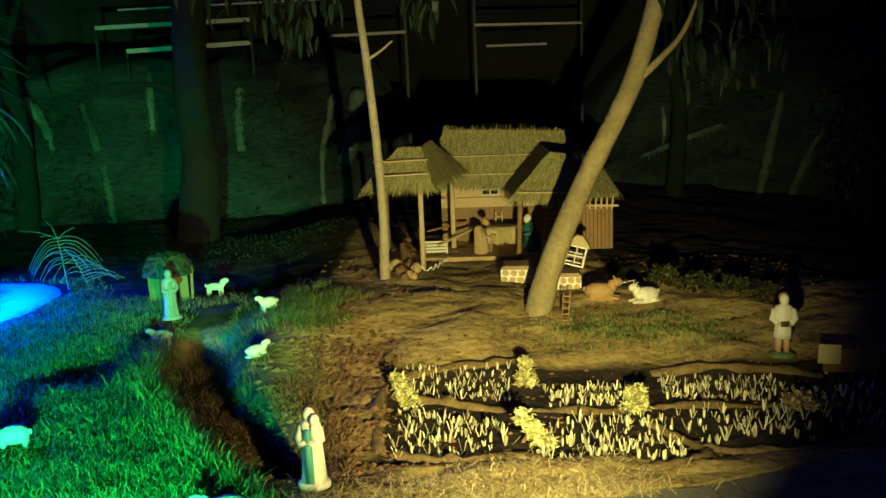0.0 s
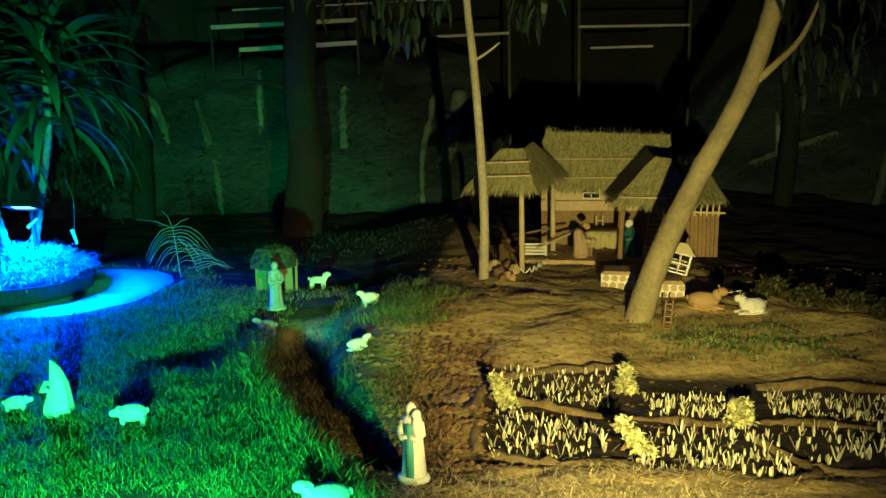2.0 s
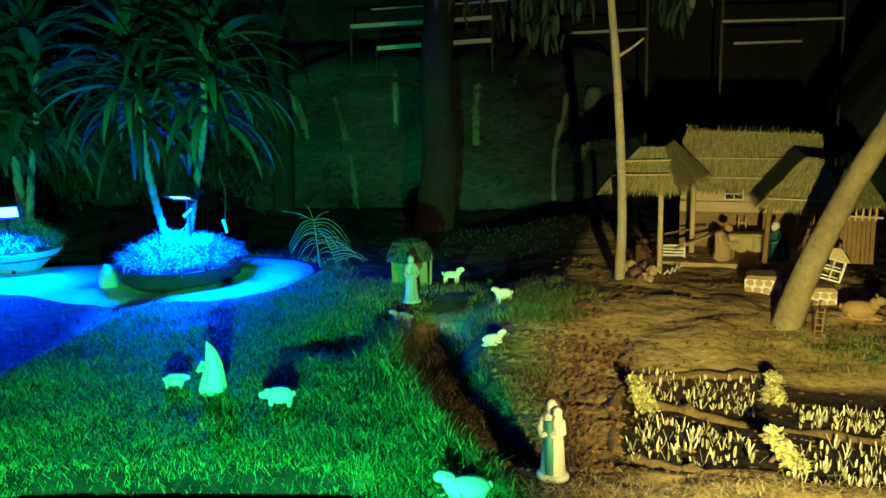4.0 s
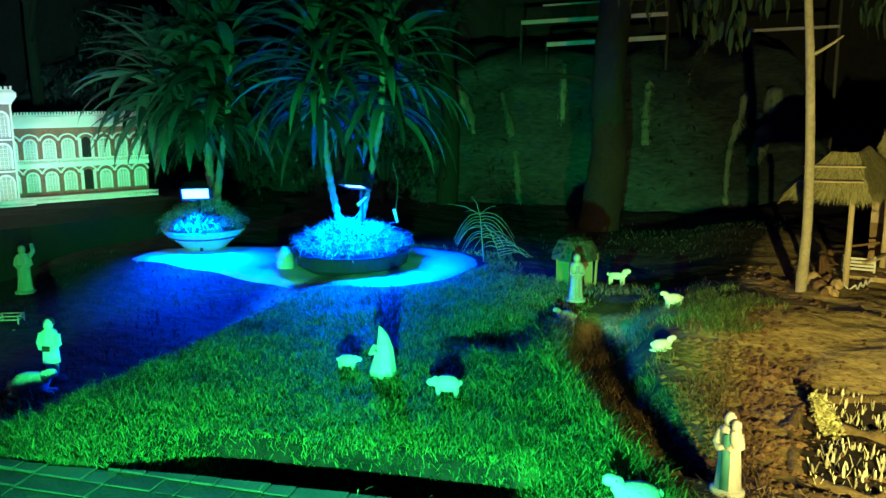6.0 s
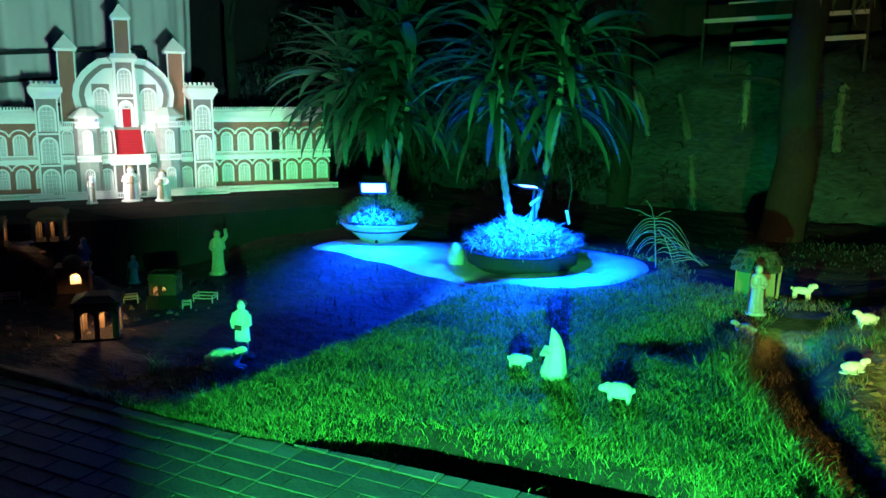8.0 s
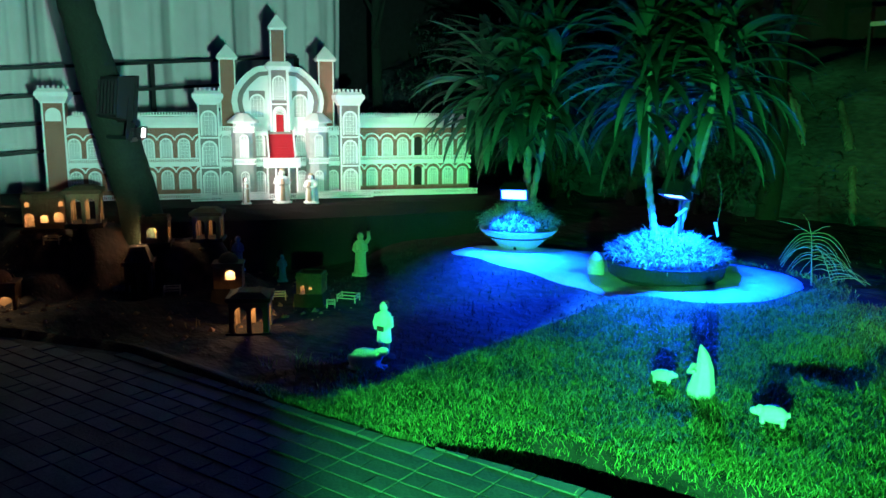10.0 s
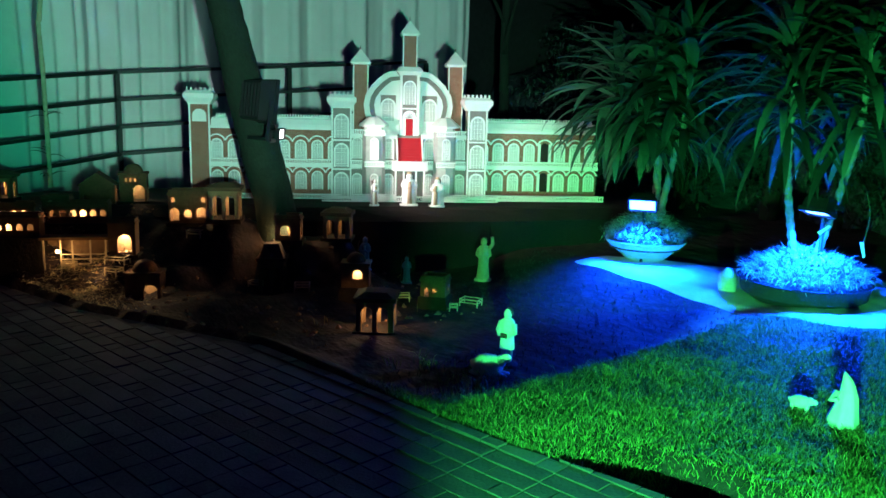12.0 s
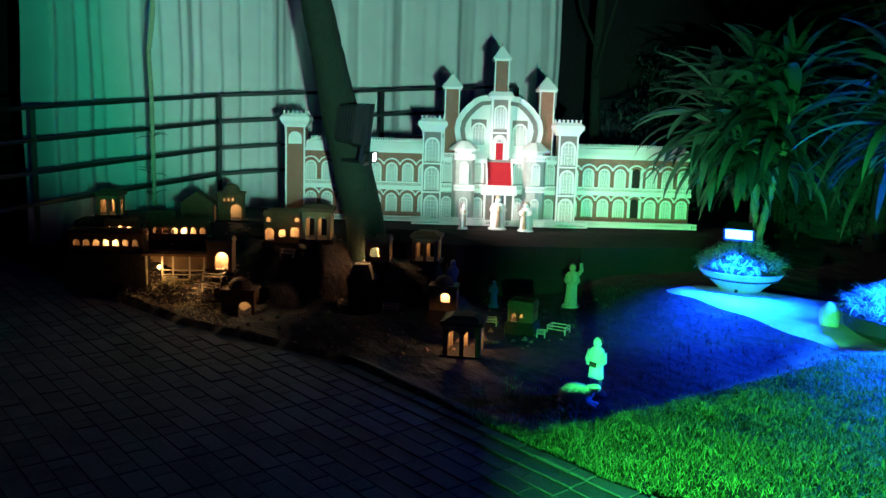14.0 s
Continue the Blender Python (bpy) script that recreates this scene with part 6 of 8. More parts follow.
def make_church():
    t = new("model_church")
    t.matrix_basis = pose(*CBASE, 0, 0, CTURN)
    tagged(t, "white and brick model church with towers, fretwork windows and red stairs", "model church")
    # in its own axes x runs along the front and -y comes forward
    # wings
    for s in (-1, 1):
        x0, x1 = (0.66, 1.93) if s > 0 else (-1.93, -0.66)
        bm = bmesh.new()
        box(bm, x0, x1, 0.05, 0.45, 0.0, 0.66)
        wing = part("wing", bm, CARDBRICK, t)
        bm = bmesh.new()
        box(bm, x0, x1, 0.02, 0.47, 0.66, 0.685)
        box(bm, x0, x1, 0.06, 0.45, 0.685, 0.76, 0, 0.03)
        part("roof", bm, CARD, wing)
        cresting(wing, x0, x1, 0.03, 0.66, 0.05)
        cresting(wing, x0 + 0.05, x1 - 0.02, 0.22, 0.76, 0.04)
        for z0 in (0.08, 0.38):
            for k in range(8):
                x = x0 + (k + 0.5) * (x1 - x0) / 8
                if (k == 4) if s > 0 else (k == 3):
                    bm = bmesh.new()
                    prism(bm, arch(0.075, 0.19, 8, x, z0), 0.035, 0.049)
                    part("doorway", bm, BLACKHOLE, wing, "dark arched doorway")
                    bm = bmesh.new()
                    for q in (-0.055, 0.055):
                        box(bm, x + q - 0.012, x + q + 0.012, 0.03, 0.049, z0, z0 + 0.18)
                    part("jamb", bm, CARD, wing)
                else:
                    lattice_window(wing, x, 0.048, z0, 0.115, 0.185)
                bm = bmesh.new()
                r = 0.075
                pts = [(x + (r + e) * math.cos(a), z0 + 0.145 + (r * 0.95 + e) * math.sin(a)) for e, aa in ((0.012, 1), (0.0, -1)) for a in [math.pi * (0.08 + 0.84 * q / 8) for q in (range(9) if aa > 0 else range(8, -1, -1))]]
                prism(bm, pts, 0.022, 0.049)
                part("hood", bm, CARD, wing)
        for z in (0.33, 0.0):
            balustrade(wing, x0, x1, 0.02 if z else -0.06, z, 0.05)
        bm = bmesh.new()
        box(bm, x0, x1, 0.0, 0.05, 0.30, 0.33)
        part("ledge", bm, CARD, wing)
    # end towers and inner towers
    tower(t, -2.0, 0.19, 0.0, 0.88, [], mat=CARDBRICK)
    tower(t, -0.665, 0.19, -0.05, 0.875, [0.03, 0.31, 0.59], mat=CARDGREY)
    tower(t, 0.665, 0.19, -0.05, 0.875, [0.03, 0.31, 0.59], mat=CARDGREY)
    bm = bmesh.new()
    prism(bm, arch(0.13, 0.12, 8, -2.0, 0.72), -0.012, -0.002)
    part("arch_panel", bm, CARD, t)
    # middle block
    bm = bmesh.new()
    box(bm, -0.57, 0.57, 0.06, 0.6, 0.0, 0.62)
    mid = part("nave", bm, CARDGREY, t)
    for z in (0.32, 0.62, 0.0):
        for x0, x1 in ((-0.57, -0.13), (0.13, 0.57)):
            balustrade(mid, x0, x1, 0.03 if z else -0.10, z, 0.055)
            bm = bmesh.new()
            box(bm, x0, x1, 0.012, 0.06, z - 0.022, z)
            n = 24
            for k in range(n):
                xx = x0 + (x1 - x0) * (k + 0.5) / n
                box(bm, xx - 0.005, xx + 0.005, 0.015, 0.055, z - 0.034, z - 0.02)
            part("ledge", bm, CARD, mid)
    for s in (-1, 1):
        for z0 in (0.03, 0.385):
            for x in (0.51, 0.20):
                lattice_window(mid, s * x, 0.058, z0, 0.105, 0.215)
        # bay with its own hipped roof
        bx = s * 0.35
        bm = bmesh.new()
        rings(bm, [(0.112, 0.112, 0.0), (0.112, 0.112, 0.66)], 8, center=(bx, 0.01, 0))
        bay = part("bay", bm, CARDPANE, t)
        for z0 in (0.04, 0.385):
            lattice_window(bay, bx, -0.104, z0, 0.082, 0.215)
        for z in (0.32, 0.62):
            balustrade(bay, bx - 0.10, bx + 0.10, -0.122, z, 0.055)
        bm = bmesh.new()
        rings(bm, [(0.095, 0.095, 0.66), (0.095, 0.095, 0.70), (0.148, 0.148, 0.705), (0.148, 0.148, 0.722), (0.062, 0.062, 0.795), (0.05, 0.05, 0.80)], 8, center=(bx, 0.01, 0))
        part("roof", bm, CARD, bay)
        # brick chimney towers behind
        bm = bmesh.new()
        box(bm, s * 0.475 - 0.072, s * 0.475 + 0.072, 0.22, 0.364, 0.5, 1.30)
        ch = part("brick_tower", bm, CARDBRICK, t)
        bm = bmesh.new()
        for q in (-0.07, 0.07):
            box(bm, s * 0.475 + q - 0.006, s * 0.475 + q + 0.006, 0.212, 0.23, 0.5, 1.30)
        part("corner_strip", bm, CARD, ch)
        pyramid(ch, s * 0.475, 0.292, 1.30, 0.19, 0.15)
    # curved gable each side of the middle tower: white coping, brown band, white face
    for s in (-1, 1):
        out = [(0.05, 0.62), (0.345, 0.62), (0.352, 0.76), (0.378, 0.83), (0.390, 0.91), (0.375, 0.99), (0.325, 1.07), (0.26, 1.135), (0.19, 1.185), (0.05, 1.20)]
        bm = bmesh.new()
        prism(bm, [(s * x, z) for x, z in out], 0.16, 0.24)
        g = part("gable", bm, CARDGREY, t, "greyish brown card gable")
        inner = [(0.09, 0.63), (0.285, 0.63), (0.305, 0.76), (0.332, 0.83), (0.344, 0.91), (0.330, 0.975), (0.285, 1.045), (0.225, 1.105), (0.17, 1.148), (0.09, 1.158)]
        bm = bmesh.new()
        prism(bm, [(s * x, z) for x, z in inner], 0.148, 0.16)
        part("gable_face", bm, CARD, g)
        for (xa, za), (xb, zb) in zip(out[2:-1], out[3:]):
            bm = bmesh.new()
            ux, uz = (xb - xa) * 0.09, (zb - za) * 0.09
            bar(bm, (s * (xa - ux), 0.19, za - uz), (s * (xb + ux), 0.19, zb + uz), 0.026, 0.11)
            part("coping", bm, CARD, g)
        bm = bmesh.new()
        box(bm, s * 0.205 - 0.075, s * 0.205 + 0.075, 0.140, 0.148, 0.90, 1.01)
        part("window_panel", bm, CARDGREY, g)
        lattice_window(g, s * 0.205, 0.139, 0.76, 0.15, 0.22)
    # middle tower with door, red stair and spire
    bm = bmesh.new()
    box(bm, -0.092, 0.092, 0.08, 0.26, 0.60, 1.205)
    mt = part("middle_tower", bm, CARDGREY, t)
    bm = bmesh.new()
    for q in (-0.083, 0.083):
        box(bm, q - 0.012, q + 0.012, 0.066, 0.082, 0.60, 1.205)
    box(bm, -0.075, 0.075, 0.068, 0.08, 0.875, 0.89)
    part("corner_strip", bm, CARD, mt)
    lattice_window(mt, 0, 0.078, 0.92, 0.13, 0.235)
    bm = bmesh.new()
    prism(bm, arch(0.132, 0.255, 8, 0, 0.61), 0.066, 0.079)
    part("door_surround", bm, CARD, mt)
    bm = bmesh.new()
    prism(bm, [(-0.036, 0.62), (0.036, 0.62), (0.036, 0.785), (-0.036, 0.785)], 0.060, 0.066)
    part("door", bm, REDCARPET, mt, "red door")
    bm = bmesh.new()
    for k in range(7):
        a = math.pi * k / 6
        bar(bm, (0, 0.063, 0.795), (0.045 * math.cos(a), 0.063, 0.795 + 0.045 * math.sin(a)), 0.005)
    part("fanlight", bm, CARDGREY, mt)
    bm = bmesh.new()
    box(bm, -0.10, 0.10, 0.07, 0.27, 1.205, 1.24, 0, -0.025)
    box(bm, -0.13, 0.13, 0.04, 0.30, 1.24, 1.285, 0, 0.03)
    part("cornice", bm, CARD, mt)
    bm = bmesh.new()
    box(bm, -0.068, 0.068, 0.10, 0.236, 1.285, 1.58)
    sh = part("brick_shaft", bm, CARDBRICK, mt)
    bm = bmesh.new()
    for q in (-0.066, 0.066):
        box(bm, q - 0.006, q + 0.006, 0.094, 0.11, 1.285, 1.58)
    part("corner_strip", bm, CARD, sh)
    pyramid(mt, 0, 0.168, 1.58, 0.165, 0.15)
    # red stair, one step each
    for k in range(10):
        bm = bmesh.new()
        box(bm, -0.115, 0.115, -0.10 + k * 0.018, 0.08, 0.375 + k * 0.0245, 0.3995 + k * 0.0245)
        part("step", bm, REDCARPET, t)
    for s in (-1, 1):
        bm = bmesh.new()
        bar(bm, (s * 0.125, -0.105, 0.39), (s * 0.125, 0.07, 0.63), 0.014, 0.03)
        for k in range(9):
            zz = 0.40 + k * 0.027
            blob(bm, (s * 0.125, -0.12 + k * 0.0195, zz + 0.02), (0.009, 0.009, 0.009), 0, 0, sub=1)
        part("stair_rail", bm, CARD, t)
    # porch below
    bm = bmesh.new()
    box(bm, -0.17, 0.17, -0.13, 0.06, 0.285, 0.375)
    po = part("porch_roof", bm, CARD, t)
    balustrade(po, -0.17, 0.17, -0.134, 0.335, 0.045)
    for x in (-0.14, -0.06, 0.06, 0.14):
        bm = bmesh.new()
        tube(bm, [(x, -0.105, 0), (x, -0.105, 0.30)], [0.010, 0.010], 8)
        part("column", bm, CARD, t)
    bm = bmesh.new()
    prism(bm, arch(0.10, 0.24, 8, 0.0, 0.0), 0.045, 0.059)
    part("doorway", bm, BLACKHOLE, t, "dark porch doorway")
    # front fence
    balustrade(t, -0.85, 0.85, -0.26, 0.0, 0.055)
    balustrade(t, 0.85, 1.95, -0.16, 0.0, 0.055)
    bm = bmesh.new()
    box(bm, -0.85, 0.85, -0.27, -0.262, 0.0, 0.01)
    part("kerb", bm, CARD, t)


make_church()
for s, out, turn, mats, st, lab in ((-0.36, 0.40, 25, [PLASTER, OCHRE, HAIR], "shepherd", "cream plaster king statue before the model church"), (-0.03, 0.36, 0, [PLASTER, SKIN, HAIR], "king", "standing king statue with a dark crown holding a gift"), (0.23, 0.44, -30, [PLASTER, OCHRE, HAIR], "king", "stooping king statue in a pale cloak holding a gift")):
    p = cpoint(s, out)
    statue("king_statue", (p.x, p.y, 0.604), CTURN + turn, 0.25 if s < -0.2 else 0.31 if s < 0.1 else 0.27, st, mats, lab, "three kings")

flood("tree_floodlight", (-6.90, 2.53, 1.55), (-7.05, 4.20, 1.35), 0.32, 0.34, LAMPBODY, "large dark floodlight fixed to the tree, seen from behind", deep=0.14)
def visored_flood():
    """The flood that lights curtain and church, out of view: an added visor keeps its light off the ground."""
    t = new("unseen_visored_floodlight")
    t.matrix_basis = look((-0.30, 0.15, 1.20), (-8.3, 3.2, 1.20))
    tagged(t, "unseen black floodlight on a thin stand with an added light-blocking visor", "floodlight", "floodlights")
    bm = bmesh.new()
    box(bm, -0.14, 0.14, -0.10, 0.10, 0.03, 0.13, 0, 0.012)
    part("housing", bm, LAMPBODY, t)
    # made-up plate, never in view, that cuts the beam low down
    bm = bmesh.new()
    box(bm, -0.30, 0.30, -0.0250, -0.0210, -0.36, 0.03)
    for v in bm.verts:
        v.co.y -= 0.02 * v.co.x * max(0.0, -v.co.z / 0.36)
    part("visor", bm, LAMPBODY, t)
    bm = bmesh.new()
    bar(bm, (0, -1.24, 0.08), (0, -0.10, 0.08), 0.022)
    part("stand", bm, STEEL, t)


visored_flood()
flood("church_floodlight", (-6.78, 2.60, 1.29), (-5.75, 3.75, 1.15), 0.13, 0.07, WHITELIT, "small white floodlight fixed to the tree, turned to the church", deep=0.05)


# ---- fence, curtain and sapling ----
FENCE = [(-8.39, 0.02, 1.60), (-9.40, 1.99, 1.80)]


def make_fence():
    t = thing("rail_fence", (FENCE[1][0], FENCE[1][1], 0.3), 0, "dark steel fence with four rails in front of the curtain", "fence")
    o = Vector((FENCE[1][0], FENCE[1][1], 0.3))
    a0, b0 = Vector(FENCE[0]), Vector(FENCE[1])
    d = (b0 - a0)
    # two straight runs that meet at a post
    c0 = Vector((-9.05, 5.6, 2.06))
    for p, q in ((a0 - d * 0.9, b0), (b0, c0)):
        for k in range(4):
            bm = bmesh.new()
            bar(bm, p - o - Vector((0, 0, 0.28 * k)), q - o - Vector((0, 0, 0.28 * k)), 0.05, 0.035)
            part("rail", bm, STEEL, t)
    e = c0 - b0
    for p in (a0 - d * 0.85, a0 + d * 0.06, b0, b0 + e * 0.51, c0):
        bm = bmesh.new()
        bar(bm, Vector((p.x, p.y, p.z - 1.45)) - o, Vector((p.x, p.y, p.z - 0.01)) - o, 0.045)
        part("post", bm, STEEL, t)


make_fence()


def make_curtain():
    """Hanging cloth with uneven folds."""
    line = smooth_path([(-8.85, 0.16, 0), (-9.55, 1.5, 0), (-9.85, 3.0, 0), (-9.75, 4.8, 0), (-9.5, 6.6, 0)], 12)
    cols, rws = 420, 12
    verts, faces = [], []
    fold = [sum(0.075 / k * math.sin(u * 6.283 * f + ph + 2.2 * math.sin(u * 9.0 + f)) for k, f, ph in ((1, 7, 0.3), (1.6, 13, 1.1), (3.0, 29, 2.0), (8, 53, 0.7))) for u in np.linspace(0, 1, cols)]
    for j in range(rws + 1):
        z = 0.35 + 4.2 * j / rws
        for i in range(cols):
            u = i / (cols - 1)
            f0 = u * (len(line) - 1.001)
            a, b = line[int(f0)], line[int(f0) + 1]
            d = b - a
            n = Vector((-d.y, d.x, 0)).normalized()
            p = a + d * (f0 % 1) + n * (fold[i] * (1.1 - 0.35 * j / rws) + 0.06 * noise.noise(Vector((u * 9, z * 0.9, 0))))
            verts.append((p.x, p.y, z + (0.05 * noise.noise(Vector((u * 12, 0, 0))) if j == 0 else 0)))
    for j in range(rws):
        for i in range(cols - 1):
            faces.append((j * cols + i, j * cols + i + 1, (j + 1) * cols + i + 1, (j + 1) * cols + i))
    ob = new("curtain", from_arrays("curtain", verts, faces, CURTAIN, True))
    s = ob.modifiers.new("thickness", "SOLIDIFY")
    s.thickness = 0.006
    tagged(ob, "tall pale cloth curtain hanging in folds behind the fence", "curtain")


make_curtain()

sap = thing("sapling", (-8.62, 1.16, 0.72), 0, "thin bamboo-like sapling with a few leaves near its foot", "tree")
bm = bmesh.new()
pts = smooth_path([(0.02, 0, 0), (0.0, 0, 0.55), (-0.03, 0, 1.1), (-0.05, -0.01, 1.45), (-0.05, 0, 1.5), (0.02, 0.02, 1.8), (0.06, 0.03, 2.3)], 5)
tube(bm, pts, [0.020 * (1.15 if i % 5 == 0 else 1) for i in range(len(pts))], 8)
part("trunk", bm, BARK, sap)
v, f = [], []
rng = random.Random(9)
for z in (0.12, 0.16, 0.3, 0.33, 0.65, 0.68, 0.2, 0.1):
    for _ in range(2):
        strap(v, f, (0, 0, z), rng.uniform(0, 6.28), rng.uniform(0.14, 0.24), 0.035, rng.uniform(0.2, 0.8), 1.2, 4)
ob = new("leaves", from_arrays("leaves", v, f, SHRUB))
ob.parent = sap


# ---- village of small mud houses ----
def mud_house(x, y, z, turn, w, d, h, front, side=(), roof="flat", label="", lamp=0.0, mat=None):
    """A hollow model house: pierced front and side walls, plain back, parapet roof. Openings are (x, sill, width, height)."""
    m = mat or MUD
    t = thing("mud_house", (x, y, z), turn, label or "small brown mud model house with lit arched openings", "model house", "model village")
    k = 0.014
    bm = bmesh.new()
    arch_wall(bm, -w / 2, w / 2, h, -d / 2, -d / 2 + k, list(front))
    part("front_wall", bm, m, t)
    for s in (-1, 1):
        bm = bmesh.new()
        arch_wall(bm, -d / 2 + k, d / 2 - k, h, -k / 2, k / 2, list(side), m=pose(s * (w / 2 - k / 2), 0, 0, 0, 0, 90))
        part("side_wall", bm, m, t)
    bm = bmesh.new()
    box(bm, -w / 2, w / 2, d / 2 - k, d / 2, 0, h)
    part("back_wall", bm, LITMUD if lamp else m, t)
    bm = bmesh.new()
    if roof == "dome":
        box(bm, -w / 2 - 0.01, w / 2 + 0.01, -d / 2 - 0.01, d / 2 + 0.01, h, h + 0.02)
        rings(bm, [(w * 0.36 * math.cos(a), w * 0.36 * math.cos(a), h + 0.02 + w * 0.34 * math.sin(a)) for a in [math.pi / 2 * q / 6 for q in range(6)]], 18)
    elif roof == "gable":
        prism(bm, [(-w / 2 - 0.02, h), (w / 2 + 0.02, h), (0, h + w * 0.4)], -d / 2 - 0.02, d / 2 + 0.02)
    else:
        box(bm, -w / 2 - 0.008, w / 2 + 0.008, -d / 2 - 0.008, d / 2 + 0.008, h, h + 0.018)
        for x0, x1, y0, y1 in ((-w / 2, w / 2, -d / 2, -d / 2 + k), (-w / 2, w / 2, d / 2 - k, d / 2), (-w / 2, -w / 2 + k, -d / 2 + k, d / 2 - k), (w / 2 - k, w / 2, -d / 2 + k, d / 2 - k)):
            box(bm, x0, x1, y0, y1, h + 0.018, h + 0.045)
    part("roof", bm, m, t)
    base_block(t, x, y, z, w, d)
    if lamp:
        c = t.matrix_basis @ Vector((0, 0.02, h * 0.6))
        bulb("house_bulb", c, (1.0, 0.68, 0.34), lamp * 2.8)
    return t


def base_block(t, x, y, z, w, d):
    """Rough earth footing that carries a raised house down to the ground."""
    drop = z - ground_z(x, y)
    bm = bmesh.new()
    if drop > 0.02:
        e = min(0.02, drop * 0.3)
        box(bm, -w / 2 - 0.01 - e, w / 2 + 0.01 + e, -d / 2 - 0.02 - e, d / 2 + 0.02 + e, -drop - 0.06, 0.0, 0, e)
    else:
        box(bm, -w / 2 - 0.02, w / 2 + 0.02, -d / 2 - 0.02, d / 2 + 0.02, min(-0.01, -drop - 0.03), 0.0)
    part("footing", bm, DARKEARTH, t)


def pavilion(x, y, z, turn, w, h, label, lamp=0.0, tall=0.0):
    """An open arched kiosk: corner piers, arches on four sides, flat roof."""
    t = thing("arched_pavilion", (x, y, z), turn, label, "model house", "model village")
    k = 0.02
    for q in range(4):
        bm = bmesh.new()
        arch_wall(bm, -w / 2, w / 2, h, -w / 2, -w / 2 + k, [(-w * 0.21, 0, w * 0.30, h * 0.82), (w * 0.21, 0, w * 0.30, h * 0.82)] if q % 2 == 0 else [(0, 0, w * 0.45, h * 0.8)], m=pose(0, 0, 0, 0, 0, 90 * q))
        part("arcade", bm, LITMUD if lamp else MUD, t)
    bm = bmesh.new()
    box(bm, -w / 2 - 0.02, w / 2 + 0.02, -w / 2 - 0.02, w / 2 + 0.02, h, h + 0.03)
    box(bm, -w / 2, w / 2, -w / 2, w / 2, h + 0.03, h + 0.06 + tall, 0, w * 0.2)
    part("roof", bm, MUD, t)
    base_block(t, x, y, z, w, w)
    if lamp:
        bulb("pavilion_bulb", (x, y, z + h * 0.75), (1.0, 0.64, 0.30), lamp * 1.8)
    return t


def village():
    gz = ground_z
    row7 = [(-0.24 + 0.08 * i, 0.06, 0.05, 0.055) for i in range(7)]
    mud_house(-7.93, 0.65, 0.41, 66, 0.62, 0.16, 0.15, row7, label="long brown gallery house with a row of seven lit arched windows", lamp=2.0)
    mud_house(-7.93, 1.26, 0.49, 66, 0.48, 0.16, 0.14, [(-0.2 + 0.08 * i, 0.06, 0.05, 0.055) for i in range(6)], label="long brown gallery house with six lit arched windows", lamp=2.0)
    mud_house(-8.16, 0.80, 0.52, 66, 0.26, 0.14, 0.10, [(-0.08 + 0.08 * i, 0.04, 0.045, 0.045) for i in range(3)], label="upper storey house with small lit windows", lamp=1.0)
    mud_house(-8.11, 1.12, 0.57, 66, 0.22, 0.14, 0.10, [(-0.04, 0.04, 0.045, 0.045), (0.04, 0.03, 0.06, 0.055)], label="upper storey house with two small lit windows", lamp=0.9)
    t = thing("open_stable", (-7.68, 1.17, gz(-7.64, 1.15) - 0.01), 66, "open brown stable with pale rails and a bare bulb", "model house", "model village")
    bm = bmesh.new()
    box(bm, -0.24, 0.24, 0.06, 0.075, -0.05, 0.24)
    part("back_wall", bm, LITMUD, t)
    bm = bmesh.new()
    box(bm, -0.27, 0.27, -0.10, 0.08, 0.24, 0.262)
    part("roof", bm, MUD, t)
    for x in (-0.24, -0.11, -0.02, 0.12, 0.24):
        bm = bmesh.new()
        bar(bm, (x, -0.08, -0.05), (x, -0.08, 0.24), 0.012)
        part("post", bm, PALEWOOD, t)
    for x0, x1 in ((-0.11, -0.02), (-0.02, 0.12), (0.12, 0.24)):
        for z in (0.04, 0.08, 0.12):
            bm = bmesh.new()
            bar(bm, (x0, -0.085, z), (x1, -0.085, z), 0.008)
            part("rail", bm, PALEWOOD, t)
    pavilion(-8.32, 0.73, 0.69, 66, 0.19, 0.17, "arched brown pavilion standing against the curtain", 0.5)
    mud_house(-8.31, 1.82, 0.61, 70, 0.24, 0.22, 0.24, [(0.05, 0, 0.10, 0.15), (-0.06, 0.18, 0.02, 0.035), (-0.02, 0.18, 0.02, 0.035), (0.02, 0.18, 0.02, 0.035)], [(0.0, 0, 0.08, 0.14)], "dome", "brown domed model house with an arched door", 0.5)
    mud_house(-8.38, 1.52, 0.59, 70, 0.30, 0.2, 0.17, [(-0.08, 0, 0.08, 0.11), (0.06, 0, 0.08, 0.11)], (), "gable", "brown gabled model house with a porch")
    mud_house(-7.50, 2.06, 0.50, 66, 0.32, 0.2, 0.24, [(-0.11, 0.02, 0.075, 0.11), (0.0, 0.05, 0.06, 0.065), (0.11, 0.05, 0.075, 0.085), (-0.12, 0.18, 0.035, 0.045), (0.13, 0.18, 0.035, 0.045)], label="dark two-storey model house with lit round windows", lamp=2.0)
    pavilion(-7.21, 2.28, 0.56, 62, 0.25, 0.24, "brown arched pavilion beside the dark tree", 0.7)
    mud_house(-7.37, 1.47, 0.29, 64, 0.21, 0.17, 0.25, [(0.02, 0.02, 0.11, 0.15)], (), "flat", "brown model house with one bright arched doorway", 2.2)
